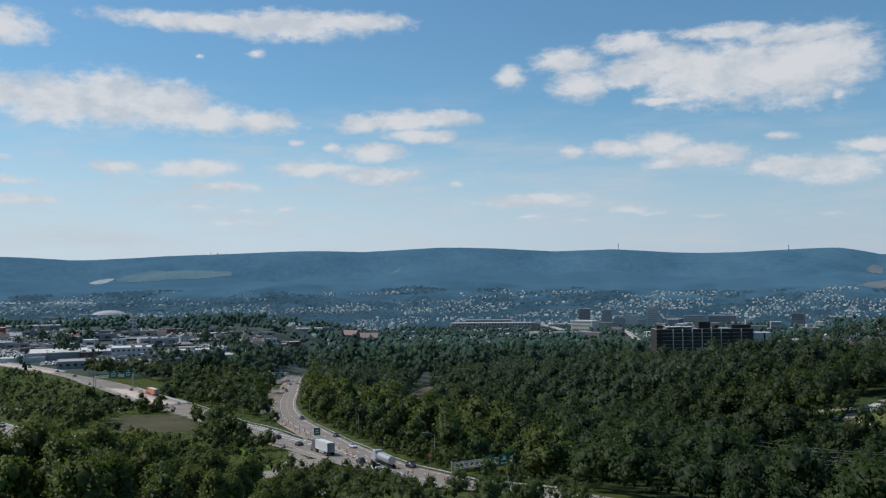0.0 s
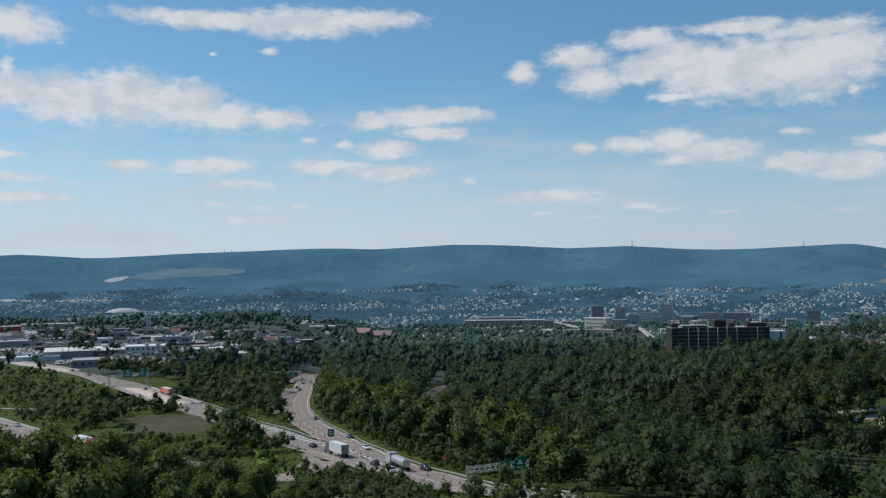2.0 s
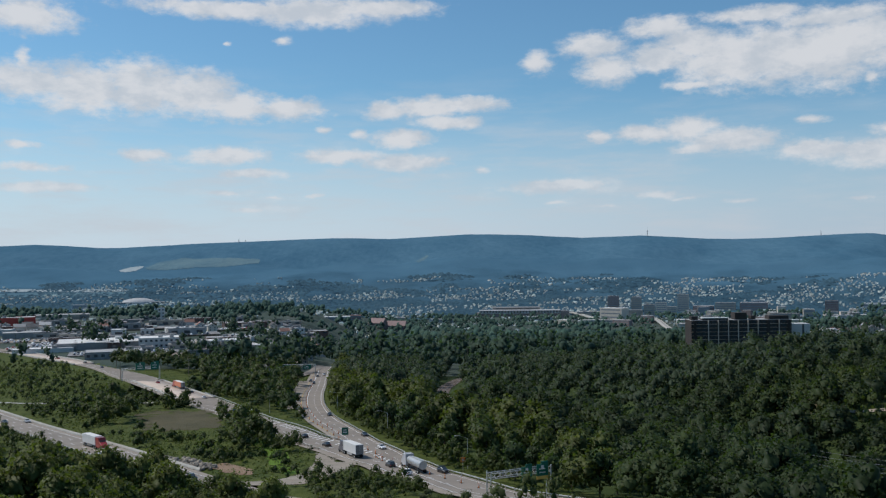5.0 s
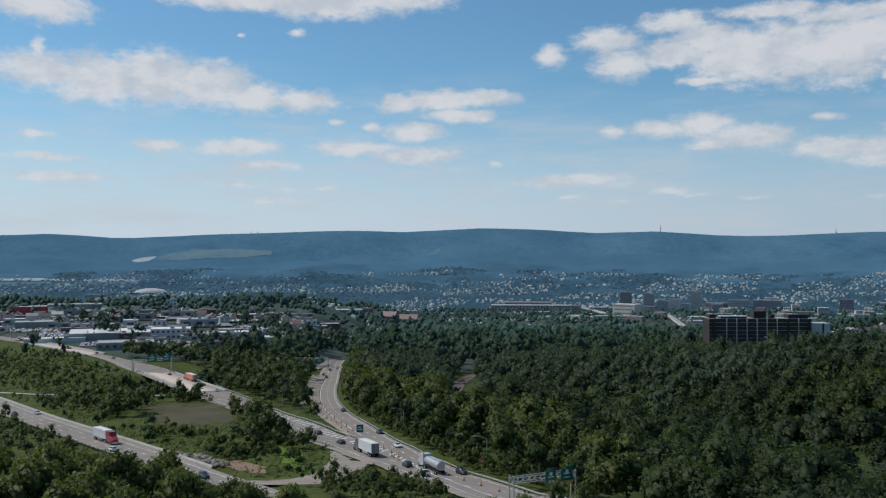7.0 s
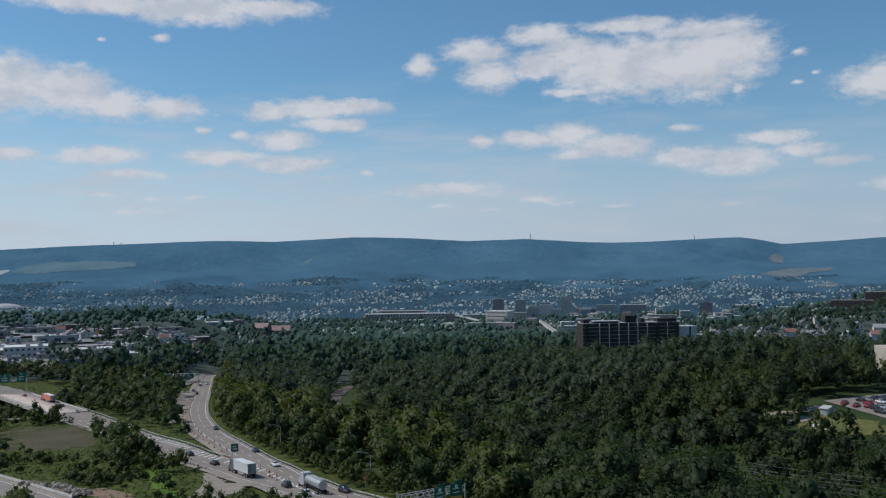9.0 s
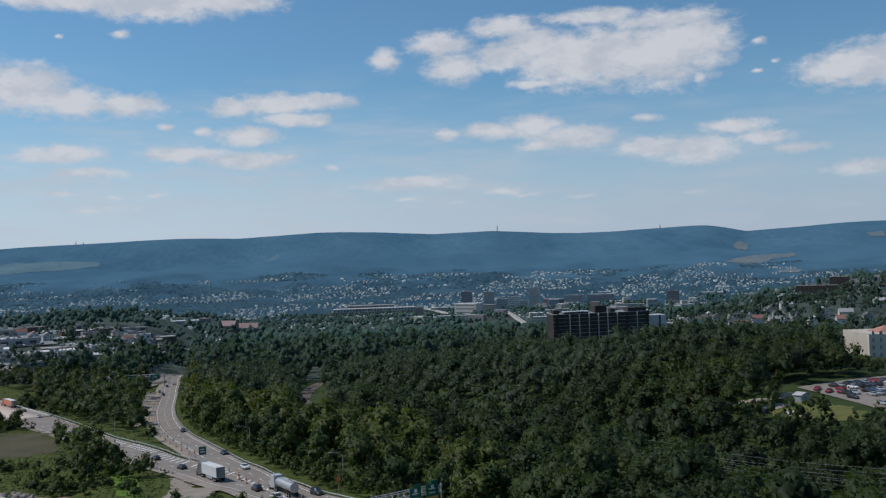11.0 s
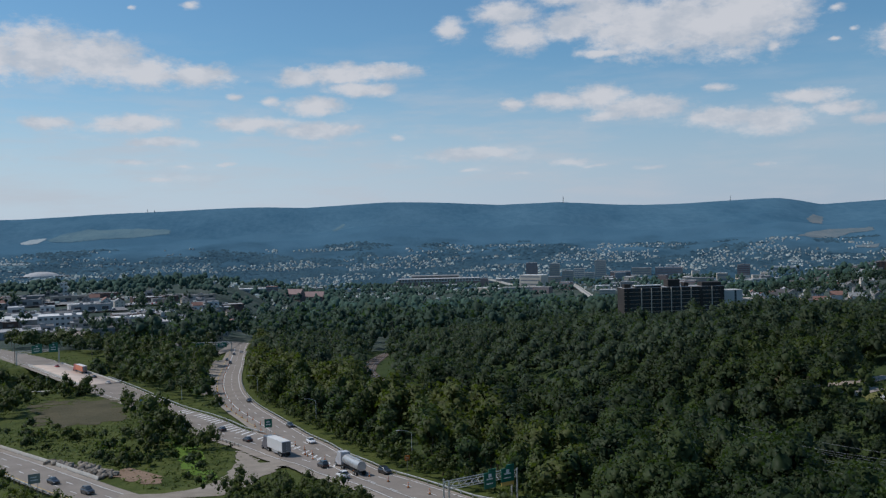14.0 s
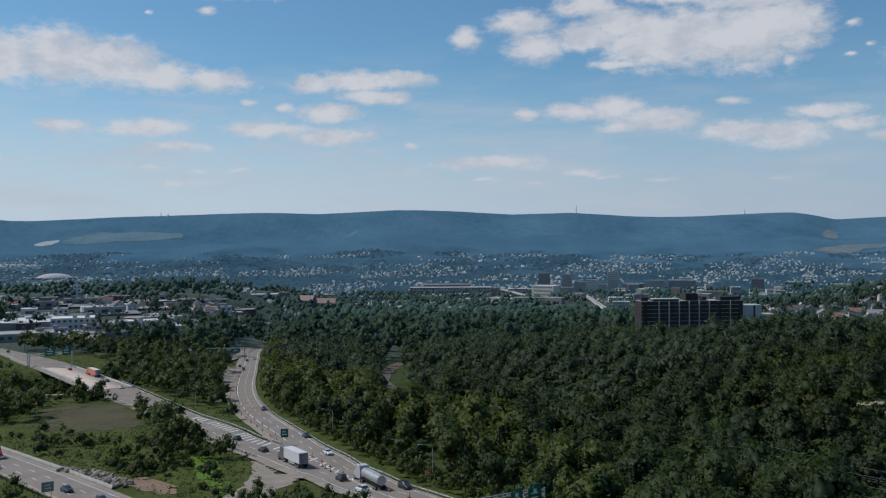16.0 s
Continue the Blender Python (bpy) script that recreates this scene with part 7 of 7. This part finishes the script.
for k, line, x, y, back in ((0, SLIP_M, -44, 331, True), (0, SLIP_M, -33.5, 308, True), (6, SLIP_M, -10, 262, True), (5, SLIP_M, -5, 247, True), (3, SLIP_M, -168, 575, True), (0, SLIP_M, -134, 523, True), (1, SLIP_M, -120, 495, True), (4, EXPRESS_M, -1.5, 263, False), (6, EXPRESS_M, 5, 250, False),
                             (1, EXPRESS_M, -14.5, 300, False), (0, EXPRESS_M, -22.5, 333, False), (0, EXPRESS_M, -43, 404, False), (0, EXPRESS_M, -79, 618, False), (6, EXPRESS_M, -74, 595, False), (0, EXPRESS_M, -80, 664, False), (2, EXPRESS_M, -77, 680, False),
                             (0, MOTOR_M, -74, 258, False), (6, MOTOR_M, -62, 243, False), (0, MOTOR_M, -176, 385, False), (2, MOTOR_M, -168, 388, False), (1, MOTOR_M, -103, 292, True), (0, SLIP_M, -265, 716, True), (3, SLIP_M, -300, 752, True), (4, SLIP_M, -238, 676, True)):
    put_car(k, park(None, line, x, y, None, back))
yard = random.Random(4)
for row, (y0, x0) in enumerate(((314, 194), (320, 196), (329, 199), (335, 200), (301, 197))):
    for k in range(13):
        if yard.random() < 0.2:
            continue
        a, b = x0 + k * 2.75, y0 + k * 0.35
        put_car(yard.choice((0, 0, 1, 2, 2, 6, 5, 4, 1, 2, 3)), pose(a, b, float(height(a, b)) + 0.32, 0, 0, 8 + yard.choice((0, 180)) + yard.uniform(-3, 3)))
for x, y in ((193, 327), (196, 324.5), (199, 322), (192, 333)):
    put_car(yard.choice((0, 3, 6)), pose(x, y, float(height(x, y)) + 0.32, 0, 0, 130))
for row in range(4):
    for k in range(9):
        if yard.random() < 0.35:
            continue
        a, b = -352 + k * 6 + row * 4, 905 + row * 17 - k * 1.5
        put_car(yard.choice((0, 1, 2, 2, 3, 4, 1)), pose(a, b, float(height(a, b)) + 0.15, 0, 0, 20 + yard.choice((0, 180))))
shed = thing("shed", "small pale blue-grey shed beside the car park", "shed", 178, 320, float(height(178, 320)) + 0.2, 30)
_bm = bmesh.new()
prism(_bm, [(-3.0, -0.4), (3.0, -0.4), (3.0, 2.1), (0, 2.8), (-3.0, 2.1)], -1.5, 1.5)
part("wall", _bm, SHED_PAINT, shed)
_bm = bmesh.new()
prism(_bm, [(-3.3, 2.05), (0, 2.82), (3.3, 2.05), (3.3, 2.25), (0, 3.05), (-3.3, 2.25)], -1.8, 1.8)
part("roof", _bm, FLAT_ROOF, shed)
block("door", shed, GREY_WALL, -0.5, 0.5, -1.56, -1.48, 0, 1.95)
